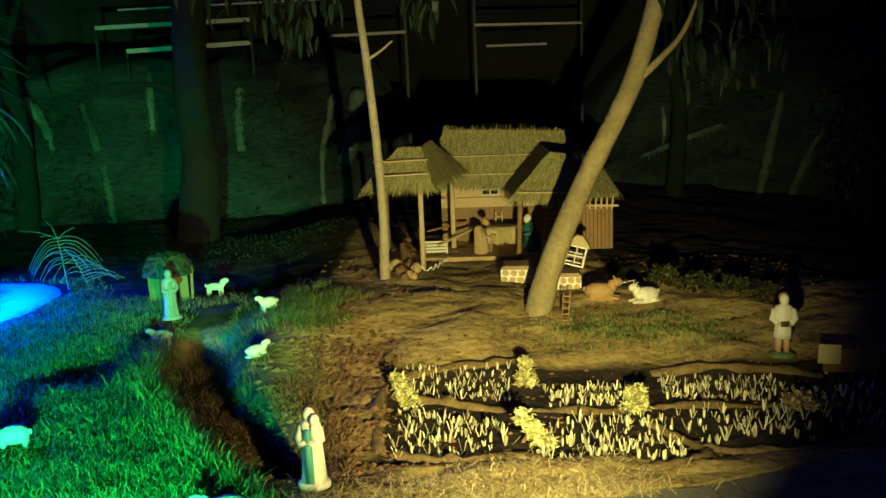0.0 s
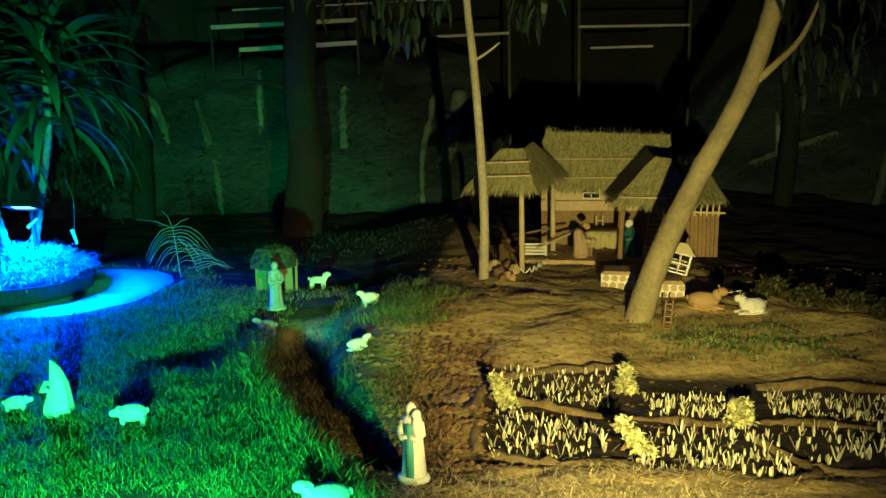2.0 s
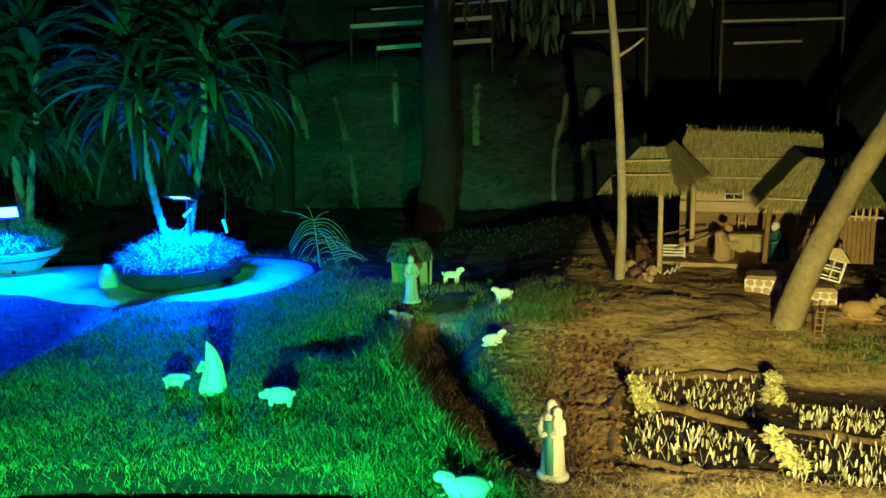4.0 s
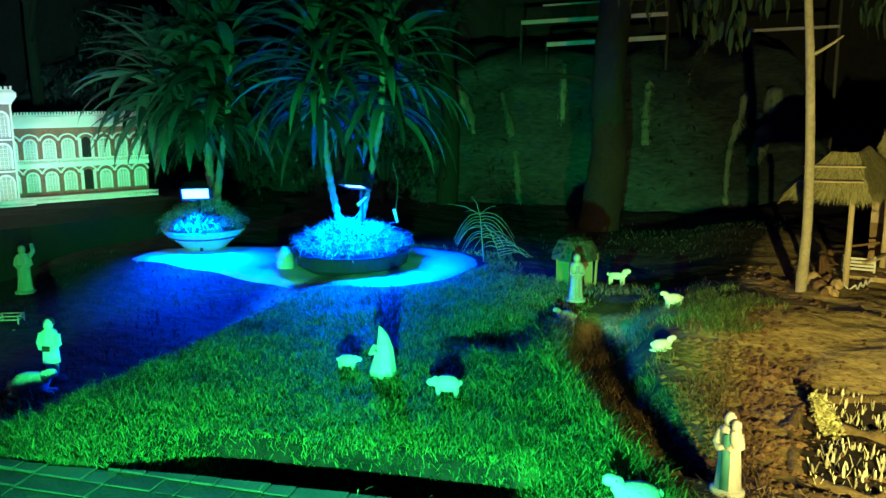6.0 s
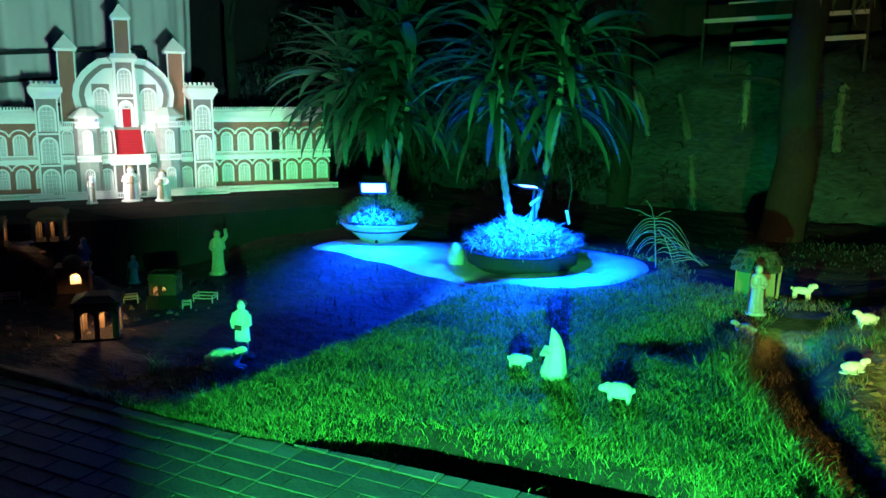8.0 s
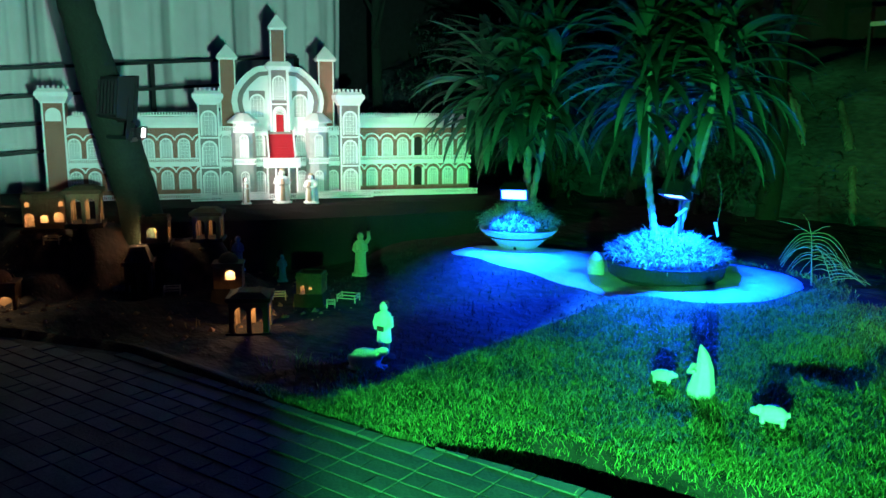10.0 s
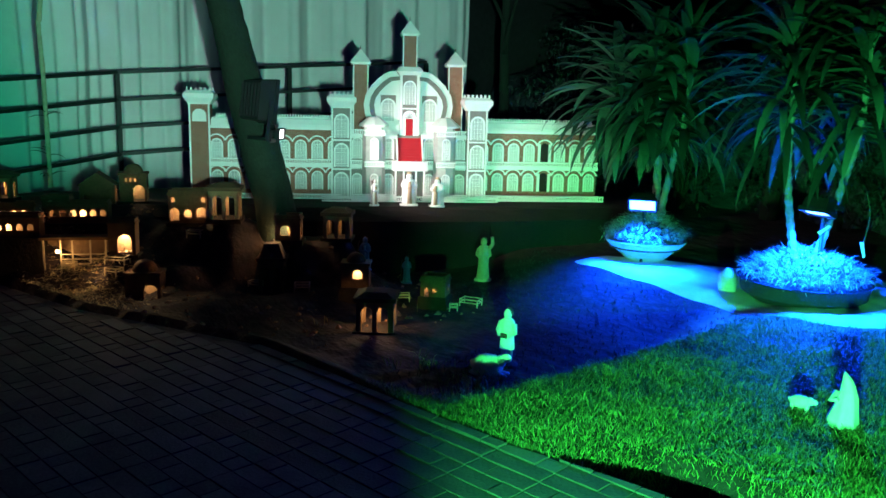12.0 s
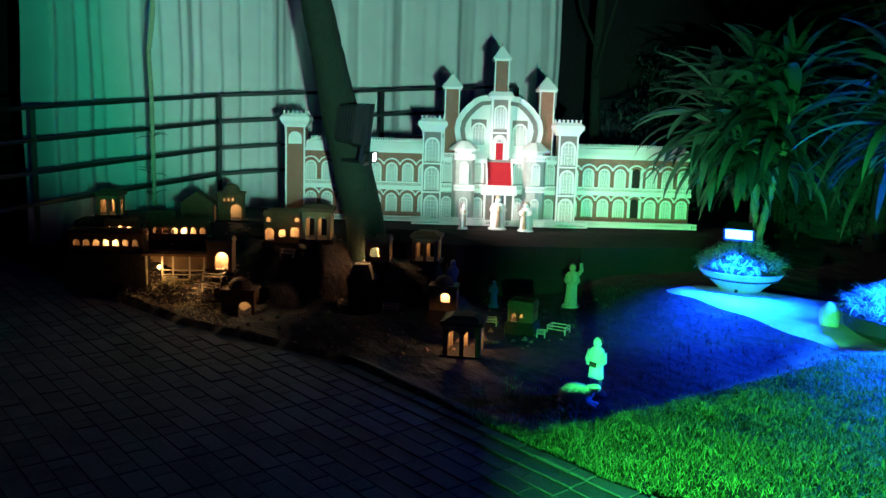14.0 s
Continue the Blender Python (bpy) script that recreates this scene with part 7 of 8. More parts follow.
    mud_house(-7.08, 1.55, -0.07, 60, 0.27, 0.2, 0.24, [(0.06, 0, 0.11, 0.16)], [(0, 0, 0.1, 0.14)], "dome", "dark arched model gatehouse at the pavement's edge", 0.25)
    mud_house(-6.82, 2.69, 0.40, 56, 0.21, 0.18, 0.17, [(-0.02, 0.04, 0.08, 0.085)], [(0.0, 0.03, 0.08, 0.1)], "flat", "dark model house with one lit arched window", 1.6)
    pavilion(-6.63, 3.06, 0.42, 52, 0.22, 0.19, "dim arched pavilion below the stage", 0.25)
    pavilion(-6.65, 2.46, 0.01, 58, 0.20, 0.26, "narrow dark pavilion standing in front of a small lamp", 0.0, 0.08)
    bulb("path_bulb", (-6.83, 2.57, gz(-6.83, 2.57) + 0.10), (1.0, 0.58, 0.26), 4.5)
    pavilion(-5.43, 2.73, -0.05, 52, 0.27, 0.22, "brown arched pavilion standing before the hollow", 1.5)
    mud_house(-6.12, 2.95, 0.10, 54, 0.22, 0.18, 0.18, [(0.02, 0.07, 0.075, 0.075)], (), "dome", "dark domed model house with one bright round window", 1.6)
    mud_house(-5.64, 3.40, 0.07, 40, 0.20, 0.17, 0.12, [(-0.05, 0.0, 0.035, 0.07), (0.01, 0.03, 0.025, 0.035)], [(0.02, 0.03, 0.03, 0.05)], "flat", "small olive-brown model house with lit door and windows", 0.6)
    # little pens, tables and stools between the houses
    rng = random.Random(2)
    for x, y, turn, w in ((-5.63, 3.34, 40, 0.09), (-5.91, 3.27, 60, 0.10), (-5.47, 3.63, 30, 0.15), (-5.43, 3.43, 50, 0.06), (-7.28, 1.39, 50, 0.16), (-7.24, 1.35, 30, 0.12), (-6.41, 2.61, 60, 0.12), (-6.75, 2.35, 40, 0.10), (-7.56, 1.08, 60, 0.10), (-7.30, 2.04, 50, 0.12)):
        t = thing("animal_pen", (x, y, gz(x, y)), turn, "tiny pale wooden pen between the model houses", "pen", "tiny pens")
        for sx in (-1, 1):
            for sy in (-1, 1):
                bm = bmesh.new()
                bar(bm, (sx * w / 2, sy * w / 3, -0.01), (sx * w / 2, sy * w / 3, 0.06), 0.008)
                part("post", bm, PALEWOOD, t)
        for z in (0.03, 0.055):
            for sy in (-1, 1):
                bm = bmesh.new()
                bar(bm, (-w / 2, sy * w / 3, z), (w / 2, sy * w / 3, z), 0.007)
                part("rail", bm, PALEWOOD, t)
            for sx in (-1, 1):
                bm = bmesh.new()
                bar(bm, (sx * w / 2, -w / 3, z), (sx * w / 2, w / 3, z), 0.007)
                part("rail", bm, PALEWOOD, t)
    # straw and small stones in the lit yard
    v, f = [], []
    for _ in range(2600):
        x, y = rng.gauss(-7.34, 0.32), rng.gauss(1.12, 0.2)
        if y < edge_y(x) + 0.03:
            continue
        strap(v, f, (x, y, gz(x, y) + 0.003), rng.uniform(0, 6.28), rng.uniform(0.03, 0.07), 0.008, rng.uniform(0, 0.6), 1.0, 2)
    tagged(new("yard_straw", from_arrays("yard_straw", v, f, STRAW)), "pale straw strewn in the lit village yard", "straw", kind="stuff")
    # stones and broken twigs lying between the houses
    verts, faces = [], []
    for _ in range(260):
        x, y = rng.uniform(-8.2, -5.2), rng.uniform(0.7, 3.7)
        if y < edge_y(x) + 0.06:
            continue
        s, z = rng.uniform(0.008, 0.03), gz(x, y)
        n = len(verts)
        k = [s * rng.uniform(0.7, 1.4) for _ in range(5)]
        verts += [(x - k[0], y, z), (x, y - k[1], z), (x + k[2], y, z), (x, y + k[3], z), (x, y, z + k[4] * 0.8), (x, y, z - s)]
        for i in range(4):
            faces += [(n + i, n + (i + 1) % 4, n + 4), (n + (i + 1) % 4, n + i, n + 5)]
    tagged(new("village_stones", from_arrays("village_stones", verts, faces, BROWNROCK)), "small brown stones strewn between the model houses", "stones", kind="stuff")
    v2, f2 = [], []
    for _ in range(240):
        x, y = rng.uniform(-8.0, -5.3), rng.uniform(0.8, 3.6)
        if y < edge_y(x) + 0.06:
            continue
        strap(v2, f2, (x, y, gz(x, y) + 0.004), rng.uniform(0, 6.28), rng.uniform(0.04, 0.14), 0.006, rng.uniform(0, 0.9), rng.uniform(0.0, 1.0), 3)
    tagged(new("village_twigs", from_arrays("village_twigs", v2, f2, DRYGRASS)), "dry twigs and stalks lying in the model village", "twigs", kind="stuff")
    bulb("yard_bulb", (-7.32, 1.21, gz(-7.32, 1.21) + 0.14), (1.0, 0.6, 0.25), 0.9)
    bulb("gallery_bulb", (-7.60, 1.02, 0.30), (1.0, 0.6, 0.25), 0.8)
    bm = bmesh.new()
    blob(bm, (0, 0, 0), (0.018, 0.018, 0.018), 0, 0)
    solid("bulb", bm, WARM, (-7.58, 1.00, 0.31), 0, "small bare glowing bulb in the village", "bulb")
    for x, y, h in ((-6.51, 3.26, 0.30), (-6.32, 3.57, 0.24)):
        statue("village_statue", (x, y, None), 50, h, "shepherd", [BLUEROBE, BLUEROBE, HAIR], "dark blue robed statue standing in the shade of the stage", "dark statues")


village()


# ---- what closes the place behind: turf bank, dark trees, gallery ----
def make_bank():
    """A steep rough bank curving round behind the display."""
    path = smooth_path([(-10.6, 7.2, 0), (-7.6, 8.0, 0), (-5.0, 8.3, 0), (-2.0, 8.6, 0), (0.5, 9.2, 0), (2.7, 9.4, 0), (4.6, 7.6, 0), (5.6, 5.0, 0), (7.0, 2.0, 0)], 34)
    rough = [(-0.5, -0.15), (0.0, 0.12), (0.25, 0.5), (0.5, 0.95), (0.85, 1.4), (1.3, 1.75), (2.4, 2.0), (6.0, 2.1)]
    prof = [(float(np.interp(k / 5, range(8), [a for a, b in rough])), float(np.interp(k / 5, range(8), [b for a, b in rough]))) for k in range(36)]
    verts, faces = [], []
    w = len(prof)
    for i, p in enumerate(path):
        d = (path[min(i + 1, len(path) - 1)] - path[max(i - 1, 0)]).normalized()
        n = Vector((-d.y, d.x, 0))
        low = 1 - 0.55 * ease((p.x + 0.55) / 0.6) * ease((2.5 - p.x) / 0.6)
        for o, z in prof:
            q = p + n * (o + 0.22 * noise.noise(Vector((i * 0.14, z * 2, 0))) + 0.10 * noise.noise(Vector((i * 0.22, z * 11, 7))) + 0.05 * noise.noise(Vector((i * 0.9, z * 14, 2))))
            verts.append((q.x, q.y, ground_z(q.x, q.y) * 0.6 + z * low + 0.12 * noise.noise(Vector((i * 0.2, z * 3, 4)))))
    for i in range(len(path) - 1):
        for j in range(w - 1):
            a = i * w + j
            faces.append((a, a + w, a + w + 1, a + 1))
    face = BVHTree.FromPolygons([Vector(q) for q in verts], faces)
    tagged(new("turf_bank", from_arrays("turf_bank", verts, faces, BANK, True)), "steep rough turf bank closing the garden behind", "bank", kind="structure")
    rng = random.Random(12)
    v, f = [], []
    for _ in range(9000):
        i = rng.randrange(len(path) - 1)
        j = rng.randrange(w - 2)
        a, b = Vector(verts[i * w + j]), Vector(verts[(i + 1) * w + j + 1])
        p = a.lerp(b, rng.random())
        if noise.noise(p * 1.3) < -0.1:
            continue
        strap(v, f, p, rng.uniform(0, 6.28), rng.uniform(0.08, 0.2), 0.018, rng.uniform(-0.4, 0.8), 1.4, 3)
    tagged(new("bank_weeds", from_arrays("bank_weeds", v, f, SHADELEAF)), "dim weeds and trailing leaves over the bank", "weeds", kind="stuff")
    return face


BANKFACE = make_bank()


def shrub(x, y, z, r, h, seed, count=1100):
    t = thing("background_shrub", (x, y, z), 0, "tall dim shrub against the dark bank", "shrub", "background shrubs")
    rng = random.Random(seed)
    for k in range(4):
        bm = bmesh.new()
        a = k * 1.7 + seed
        tube(bm, [(0, 0, -0.1), (math.cos(a) * r * 0.25, math.sin(a) * r * 0.25, h * 0.5), (math.cos(a) * r * 0.5, math.sin(a) * r * 0.5, h * 0.9)], [0.03, 0.02, 0.008], 6)
        part("stem", bm, BARKSHADE, t)
    v, f = [], []
    clumps = [(rng.gauss(0, r * 0.7), rng.gauss(0, r * 0.4), h * rng.uniform(0.1, 1.0)) for _ in range(16)]
    for _ in range(count):
        c = rng.choice(clumps)
        p = (c[0] + rng.gauss(0, r * 0.25), c[1] + rng.gauss(0, r * 0.25), c[2] + rng.gauss(0, h * 0.08))
        strap(v, f, p, rng.uniform(0, 6.28), rng.uniform(0.06, 0.14), rng.uniform(0.025, 0.045), rng.uniform(-1.2, 0.5), 1.5, 2)
    ob = new("foliage", from_arrays("foliage", v, f, SHADELEAF))
    ob.parent = t


for i, (x, y, r, h) in enumerate(((-4.9, 8.0, 0.5, 2.1), (3.8, 7.2, 0.4, 1.6), (-6.6, 7.6, 0.5, 1.7), (-8.0, 7.2, 0.6, 2.0))):
    shrub(x, y, ground_z(x, y), r, h, i + 60, 1500)
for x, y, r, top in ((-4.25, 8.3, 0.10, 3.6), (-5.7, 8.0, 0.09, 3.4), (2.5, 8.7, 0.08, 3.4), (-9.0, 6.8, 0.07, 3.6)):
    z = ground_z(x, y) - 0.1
    tree("background_tree", [(x, y, z), (x + 0.05, y, z + 1.0), (x - 0.04, y + 0.05, z + 2.0), (x + 0.06, y, top)], [r * 1.25, r, r * 0.9, r * 0.8], BARKSHADE, "dark tree trunk standing before the bank",
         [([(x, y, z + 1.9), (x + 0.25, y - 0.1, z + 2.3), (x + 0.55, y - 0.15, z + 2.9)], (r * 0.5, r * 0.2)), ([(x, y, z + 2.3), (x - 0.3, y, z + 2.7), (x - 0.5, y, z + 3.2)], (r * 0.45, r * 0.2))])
broad = tree("broad_tree", [(-2.30, 7.50, 0.05), (-2.26, 7.52, 0.45), (-2.20, 7.56, 0.95), (-2.24, 7.60, 1.6), (-2.20, 7.65, 2.4), (-2.1, 7.7, 3.4)], [0.20, 0.18, 0.16, 0.15, 0.15, 0.12], BARKSHADE, "broad dark tree trunk with a reddish root flare before the bank",
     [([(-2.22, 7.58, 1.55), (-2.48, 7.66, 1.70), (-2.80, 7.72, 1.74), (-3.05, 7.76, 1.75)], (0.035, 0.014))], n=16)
# red tint of this flare stands for amber light on the trunk's foot
bm = bmesh.new()
tube(bm, smooth_path([(-0.02, -0.02, -0.05), (0.02, 0.0, 0.2), (0.06, 0.03, 0.55), (0.10, 0.06, 0.95), (0.07, 0.09, 1.3)], 5), list(np.interp(np.linspace(0, 4, 21), range(5), [0.24, 0.205, 0.185, 0.170, 0.150])), 16, rough=0.08, rng=random.Random(8))
part("root_flare", bm, BARKRED, broad, "reddish bark low on the trunk, tinted for amber light", smooth=True)


def moss_streak(pts, radii, seed):
    """Shaggy moss hanging down the bank: a lumpy cord with fringes."""
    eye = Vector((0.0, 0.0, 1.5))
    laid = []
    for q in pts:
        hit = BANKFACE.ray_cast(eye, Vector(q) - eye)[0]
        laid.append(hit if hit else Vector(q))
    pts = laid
    t = thing("moss_streak", pts[0], 0, "shaggy pale green moss hanging down the dark bank", "moss", "moss on the bank")
    o = Vector(pts[0])
    rng = random.Random(seed)
    path = smooth_path([Vector(q) - o for q in pts], 9)
    rr = [float(np.interp(i / (len(path) - 1) * (len(radii) - 1), range(len(radii)), radii)) * rng.uniform(0.7, 1.25) for i in range(len(path))]
    bm = bmesh.new()
    tube(bm, path, rr, 9, rough=0.22, rng=rng)
    part("cord", bm, MOSS, t, smooth=True)
    v, f = [], []
    for _ in range(150):
        i = rng.randrange(len(path))
        a = rng.uniform(3.3, 6.1)
        q = path[i] + Vector((math.cos(a) * rr[i], math.sin(a) * rr[i], rng.uniform(-0.03, 0.03)))
        strap(v, f, q, a, rng.uniform(0.04, 0.10), rng.uniform(0.006, 0.014), rng.uniform(-1.3, -0.2), 1.0, 3)
    ob = tagged(new("fringe", from_arrays("fringe", v, f, MOSS)), kind="stuff")
    ob.parent = t


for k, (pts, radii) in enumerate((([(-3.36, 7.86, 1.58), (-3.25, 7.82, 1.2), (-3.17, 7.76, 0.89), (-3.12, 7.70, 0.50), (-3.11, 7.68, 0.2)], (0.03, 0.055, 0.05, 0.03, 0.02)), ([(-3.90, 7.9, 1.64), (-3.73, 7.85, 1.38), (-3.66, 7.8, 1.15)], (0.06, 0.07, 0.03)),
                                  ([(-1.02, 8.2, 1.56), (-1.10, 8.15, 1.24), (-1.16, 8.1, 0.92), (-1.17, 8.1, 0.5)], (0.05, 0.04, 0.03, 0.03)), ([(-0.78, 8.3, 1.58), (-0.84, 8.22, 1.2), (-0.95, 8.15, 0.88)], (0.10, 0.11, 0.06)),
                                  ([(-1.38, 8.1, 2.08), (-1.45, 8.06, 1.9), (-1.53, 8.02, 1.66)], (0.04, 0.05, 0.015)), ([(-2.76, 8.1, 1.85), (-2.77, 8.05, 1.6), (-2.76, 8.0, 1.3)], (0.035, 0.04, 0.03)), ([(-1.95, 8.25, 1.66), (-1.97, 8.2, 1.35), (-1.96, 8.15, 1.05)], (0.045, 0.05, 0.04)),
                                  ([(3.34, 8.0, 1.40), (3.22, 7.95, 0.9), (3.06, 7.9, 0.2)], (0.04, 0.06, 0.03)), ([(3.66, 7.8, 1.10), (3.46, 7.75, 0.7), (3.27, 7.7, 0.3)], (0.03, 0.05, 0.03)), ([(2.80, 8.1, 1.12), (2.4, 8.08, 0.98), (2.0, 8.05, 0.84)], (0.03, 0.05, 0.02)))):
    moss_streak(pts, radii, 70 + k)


def hang_leaves(where, mat, label, seed):
    """Long pendant leaves on a thin bough reaching in from above."""
    rng = random.Random(seed)
    x0, y0 = where[0][0][:2]
    x1, y1 = where[-1][0][:2]
    t = thing("hanging_bough", ((x0 + x1) / 2, y0, 2.62), 0, label, "branch", "hanging boughs")
    o = Vector(((x0 + x1) / 2, y0, 2.62))
    bm = bmesh.new()
    tube(bm, smooth_path([Vector((x0 - 0.3, y0, 2.75)) - o, Vector(((x0 + x1) / 2, y0 + 0.05, 2.62)) - o, Vector((x1 + 0.2, y1, 2.55)) - o], 6), list(np.linspace(0.022, 0.006, 13)), 7)
    part("bough", bm, BARKDARK, t, smooth=True)
    v, f = [], []
    for (x, y, z), r, n in where:
        for _ in range(n):
            p = Vector((x + rng.gauss(0, r), y + rng.gauss(0, 0.12), z + abs(rng.gauss(0, 0.22)) + 0.12)) - o
            strap(v, f, p, rng.uniform(3.4, 6.0), rng.uniform(0.13, 0.24), rng.uniform(0.04, 0.06), rng.uniform(-1.35, -0.9), 0.4, 4, rng.uniform(-0.6, 0.6))
    ob = new("leaves", from_arrays("leaves", v, f, mat))
    ob.parent = t


hang_leaves([((-1.35, 6.7, 1.99), 0.05, 15), ((-1.15, 6.7, 1.98), 0.06, 22), ((-1.02, 6.7, 1.88), 0.04, 16), ((-0.78, 6.7, 2.08), 0.05, 9)], SHRUB, "long green leaves hanging from a dark bough before the bank", 5)
hang_leaves([((-0.20, 6.7, 2.03), 0.04, 7), ((-0.05, 6.7, 1.92), 0.05, 10)], SHRUB, "pale olive leaves hanging from a thin bough over the hut", 6)
hang_leaves([((1.91, 6.4, 1.34), 0.03, 9), ((2.05, 6.4, 1.62), 0.09, 26), ((2.25, 6.4, 1.48), 0.06, 24), ((2.68, 6.4, 1.62), 0.03, 10)], SHADELEAF, "dim green leaves hanging behind the leaning tree", 7)


def make_gallery():
    t = thing("dark_gallery", (-1.0, 11.2, 1.2), 0, "unlit building beyond the bank with pale horizontal handrails", "building")
    o = Vector((-1.0, 11.2, 1.2))
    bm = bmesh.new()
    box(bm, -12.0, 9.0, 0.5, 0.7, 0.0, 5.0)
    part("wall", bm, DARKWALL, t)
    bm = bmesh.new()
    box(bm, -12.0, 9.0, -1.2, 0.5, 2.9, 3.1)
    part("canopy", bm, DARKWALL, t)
    for a, b, w in (((-3.84, 9.6, 2.42), (-2.12, 9.76, 2.46), 0.045), ((-3.51, 9.6, 2.15), (-2.13, 9.76, 2.20), 0.05), ((-1.25, 9.8, 2.24), (-0.33, 9.76, 2.25), 0.03), ((0.47, 9.7, 2.29), (1.71, 9.75, 2.27), 0.025), ((-3.6, 9.7, 2.62), (-1.0, 9.8, 2.66), 0.02), ((0.6, 9.7, 2.05), (1.3, 9.75, 2.05), 0.025)):
        bm = bmesh.new()
        bar(bm, Vector(a) - o, Vector(b) - o, w * 0.8, w)
        part("handrail", bm, RAILGREY, t)
    for x, y, z in ((-3.84, 9.6, 2.46), (-3.51, 9.6, 2.16), (-2.12, 9.78, 2.7), (-0.33, 9.78, 2.66), (0.47, 9.72, 2.66), (1.71, 9.77, 2.66)):
        bm = bmesh.new()
        bar(bm, Vector((x, y, 0.7)) - o, Vector((x, y, z)) - o, 0.03)
        part("post", bm, STEEL, t)


make_gallery()


def side_wall(name, a, b, h, label):
    a, b = Vector(a), Vector(b)
    bm = bmesh.new()
    d = b - a
    box(bm, 0, d.length, -0.12, 0.12, 0, h, m=pose(0, 0, 0, 0, 0, math.degrees(math.atan2(d.y, d.x))))
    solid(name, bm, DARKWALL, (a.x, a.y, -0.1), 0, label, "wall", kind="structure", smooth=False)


# added walls: west covers a sky gap, south is never in view
side_wall("wall_west", (-11.3, -3.0, 0), (-11.3, 12.4, 0), 6.2, "dark backing wall added behind the curtain to hide the sky")
side_wall("wall_south", (-11.3, -5.0, 0), (9.0, -5.0, 0), 4.0, "dark unseen wall added on the far side of the pavement")


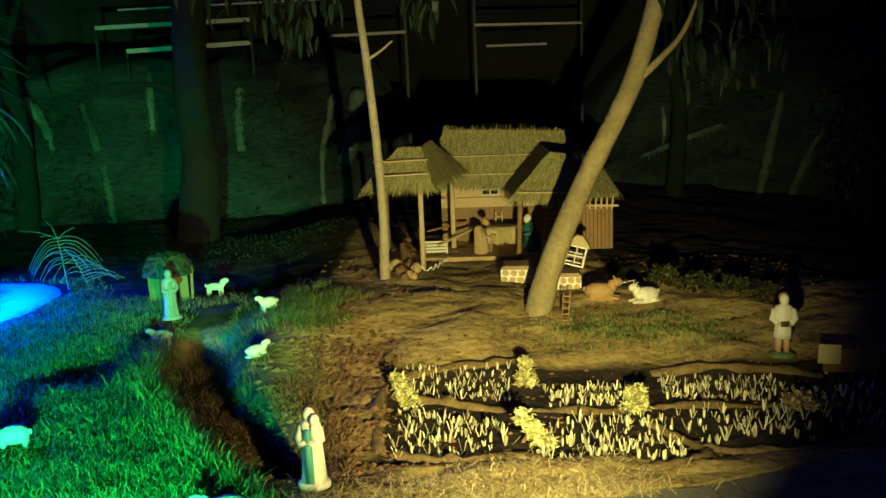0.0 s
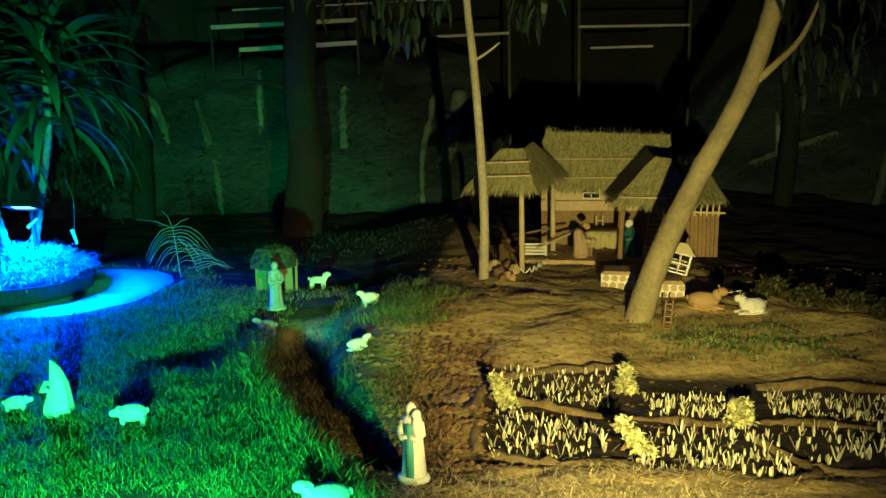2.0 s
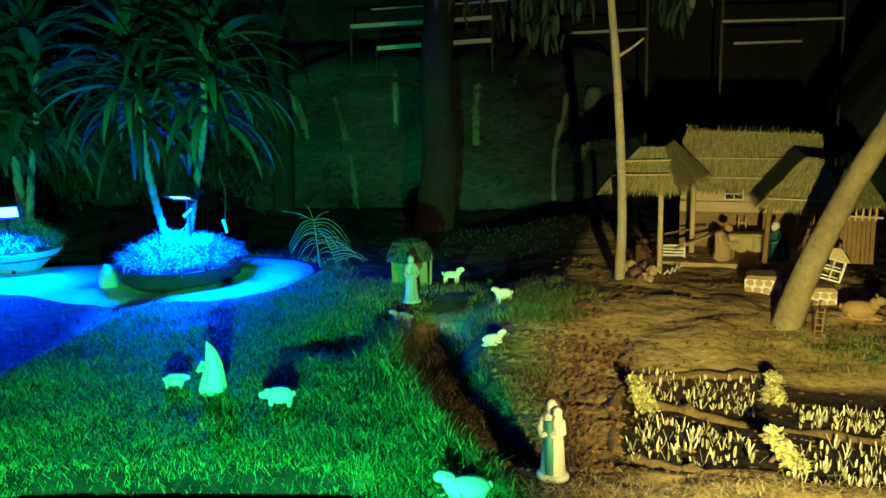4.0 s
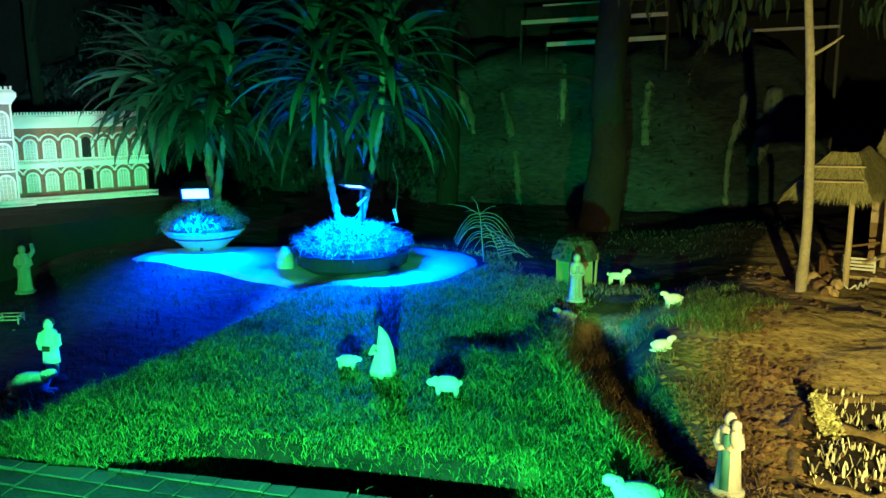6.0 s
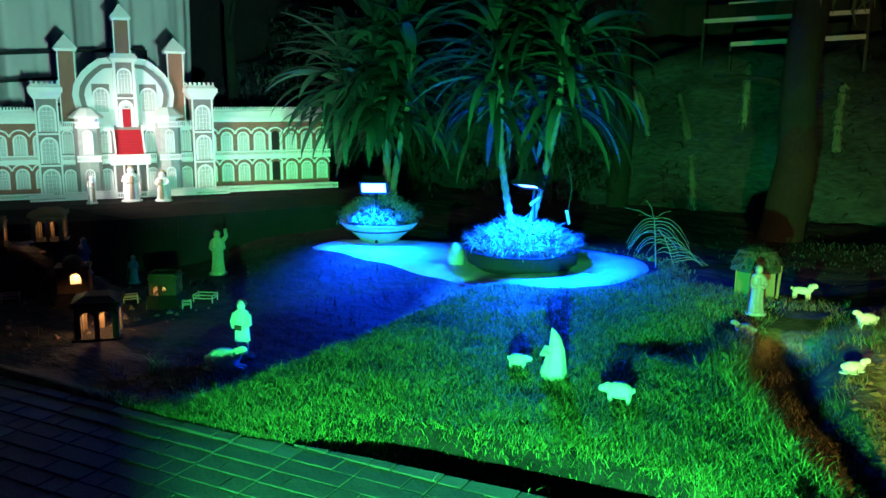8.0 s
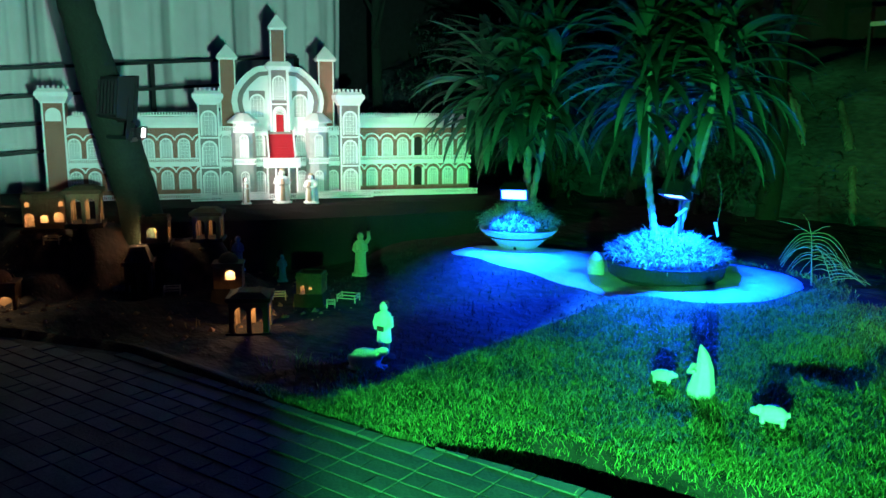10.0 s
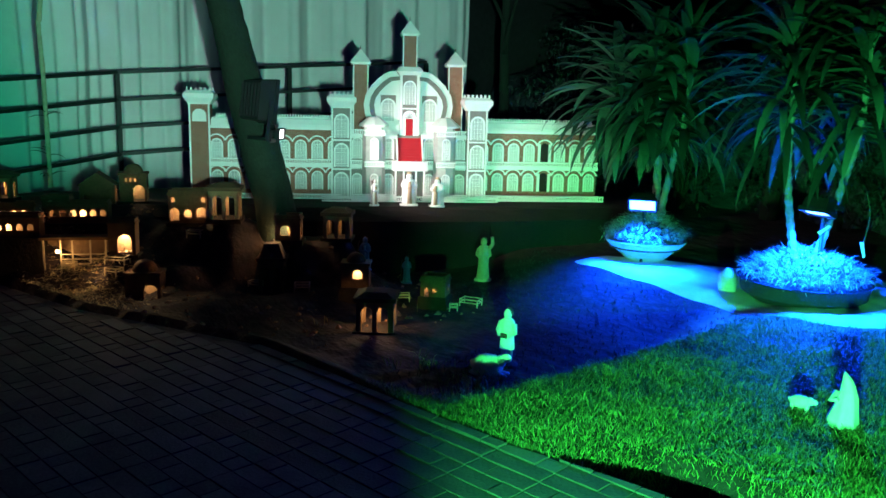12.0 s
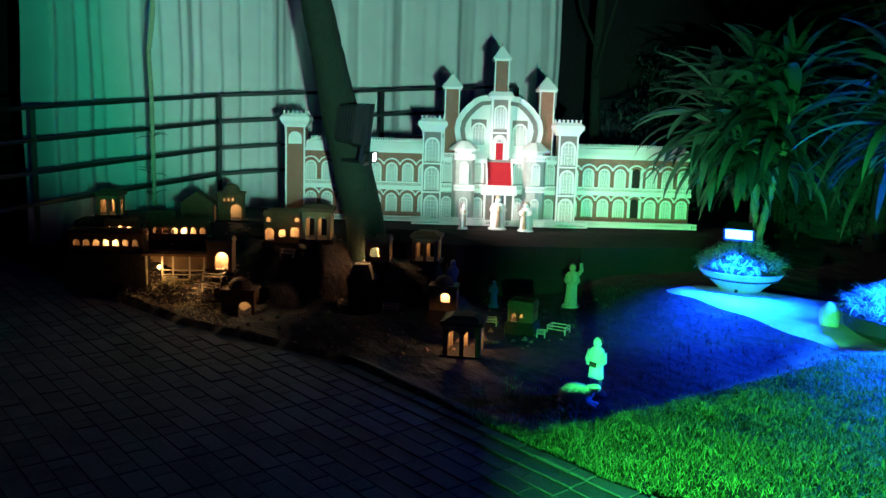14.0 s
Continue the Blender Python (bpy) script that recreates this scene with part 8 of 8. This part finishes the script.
# ---- pavement: joint bed and pavers ----
def make_pavement():
    verts, faces = [], []
    xs = np.arange(-11.0, 4.6, 0.1)
    for x in xs:
        e = edge_y(x)
        z = min(max(0.0, 0.055 * (-0.55 * x + 0.83 * e - 3)), 0.03)
        for k in range(13):
            y = e - 0.03 - k * k * 0.05
            verts.append((x, y, z * max(0, 1 - k / 4) + 0.002))
    for i in range(len(xs) - 1):
        for k in range(12):
            a = i * 13 + k
            faces.append((a, a + 13, a + 14, a + 1))
    tagged(new("pavement", from_arrays("pavement", verts, faces, PAVEBED)), "pavement of grey square-set rectangular pavers", "pavement", kind="structure")
    pav = bpy.data.objects["pavement"]
    S, H, J = 0.328, 0.03, 0.008
    W = S / 3
    sizes = (S, S * 2 / 3, S / 3)
    kinds = {}
    rng = random.Random(1)
    for size in sizes:
        bm = bmesh.new()
        j = J / 2
        box(bm, -size / 2 + j, size / 2 - j, -W / 2 + j, W / 2 - j, -H, 0.0, 0, 0.0)
        for f in bm.faces:
            f.material_index = 0 if f.normal.z > 0.5 else 1
        kinds[size] = finish("paver", bm, [PAVER, PAVEBED])
    near_list, rest, cut = [], [], []
    turn = radians(10)
    cx, sx = math.cos(turn), math.sin(turn)
    # each square of three courses: one whole, one long and short, one short and long
    split = (((0.5, S),), ((1 / 3, S * 2 / 3), (5 / 6, S / 3)), ((1 / 6, S / 3), (2 / 3, S * 2 / 3)))
    for r in range(-42, 32):
        for c in range(-34, 20):
            for mid, size in split[r % 3]:
                u, w = -2.11 + (c + mid) * S, 2.42 + (r + 0.5) * W
                x, y = u * cx - w * sx, u * sx + w * cx
                if y < -2.2 or x < -10.6 or x > 3.2 or y > edge_y(x) + 0.1:
                    continue
                far = max(w_y - edge_y(w_x) for w_x, w_y in ((x + a * size / 2 * cx - b * W / 2 * sx, y + a * size / 2 * sx + b * W / 2 * cx) for a in (-1, 1) for b in (-1, 1)))
                if far > -0.015:
                    if y < edge_y(x) + 0.05 and -5.2 < x < 2.4:
                        cut.append((x, y, size))
                    continue
                if len(near_list) < 300 and -4.2 < x < -1.2 and y > edge_y(x) - 0.85:
                    near_list.append((x, y, size))
                else:
                    rest.append((x, y, size))

    def lift(x, y):
        e = edge_y(x)
        k = math.sqrt(max(0, e - 0.03 - y) / 0.05)
        return min(max(0.0, 0.055 * (-0.55 * x + 0.83 * e - 3)), 0.03) * max(0, 1 - k / 4)
    for x, y, size in near_list:
        ob = new("paver", kinds[size])
        ob.parent = pav
        ob.matrix_basis = pose(x, y, lift(x, y) + 0.008 + rng.uniform(-0.002, 0.002), rng.uniform(-0.5, 0.5), rng.uniform(-0.5, 0.5), 10 + rng.uniform(-0.3, 0.3))
    # pavers sawn along the straight border
    for x, y, size in cut:
        bm = bmesh.new()
        box(bm, -size / 2 + J / 2, size / 2 - J / 2, -W / 2 + J / 2, W / 2 - J / 2, -H, 0.0)
        a, b = edge_y(x - 0.1), edge_y(x + 0.1)
        m = pose(x, y, lift(x, y) + 0.008 + rng.uniform(-0.002, 0.002), 0, 0, 10)
        bmesh.ops.transform(bm, matrix=m, verts=bm.verts)
        bmesh.ops.bisect_plane(bm, geom=bm.verts[:] + bm.edges[:] + bm.faces[:], plane_co=(x, edge_y(x) - 0.015, 0), plane_no=(a - b, 0.2, 0), clear_outer=True)
        bmesh.ops.holes_fill(bm, edges=bm.edges)
        bmesh.ops.transform(bm, matrix=m.inverted(), verts=bm.verts)
        bm.normal_update()
        for f in bm.faces:
            f.material_index = 0 if f.normal.z > 0.5 else 1
        if len(bm.faces) < 5:
            bm.free()
            continue
        ob = new("paver", finish("cut_paver", bm, [PAVER, PAVEBED]))
        ob.parent = pav
        ob.matrix_basis = m
    verts, faces = [], []
    j = J / 2
    for x, y, size in rest:
        z = lift(x, y) + 0.008 + rng.uniform(-0.002, 0.002)
        n = len(verts)
        for zz, ins in ((-0.02, 0.0), (z, 0.0)):
            for a, b in ((-1, -1), (1, -1), (1, 1), (-1, 1)):
                u, w = a * (size / 2 - j - ins), b * (W / 2 - j - ins)
                verts.append((x + u * cx - w * sx, y + u * sx + w * cx, zz))
        for i in range(4):
            faces.append((n + i, n + (i + 1) % 4, n + 4 + (i + 1) % 4, n + 4 + i))
        faces.append((n + 4, n + 5, n + 6, n + 7))
    me = from_arrays("far_pavers", verts, faces, PAVER)
    me.materials.append(PAVEBED)
    me.polygons.foreach_set("material_index", [0 if i % 5 == 4 else 1 for i in range(len(faces))])
    ob = new("far_pavers", me)
    ob.parent = pav
    tagged(ob, "grey rectangular pavers", kind="stuff")


make_pavement()
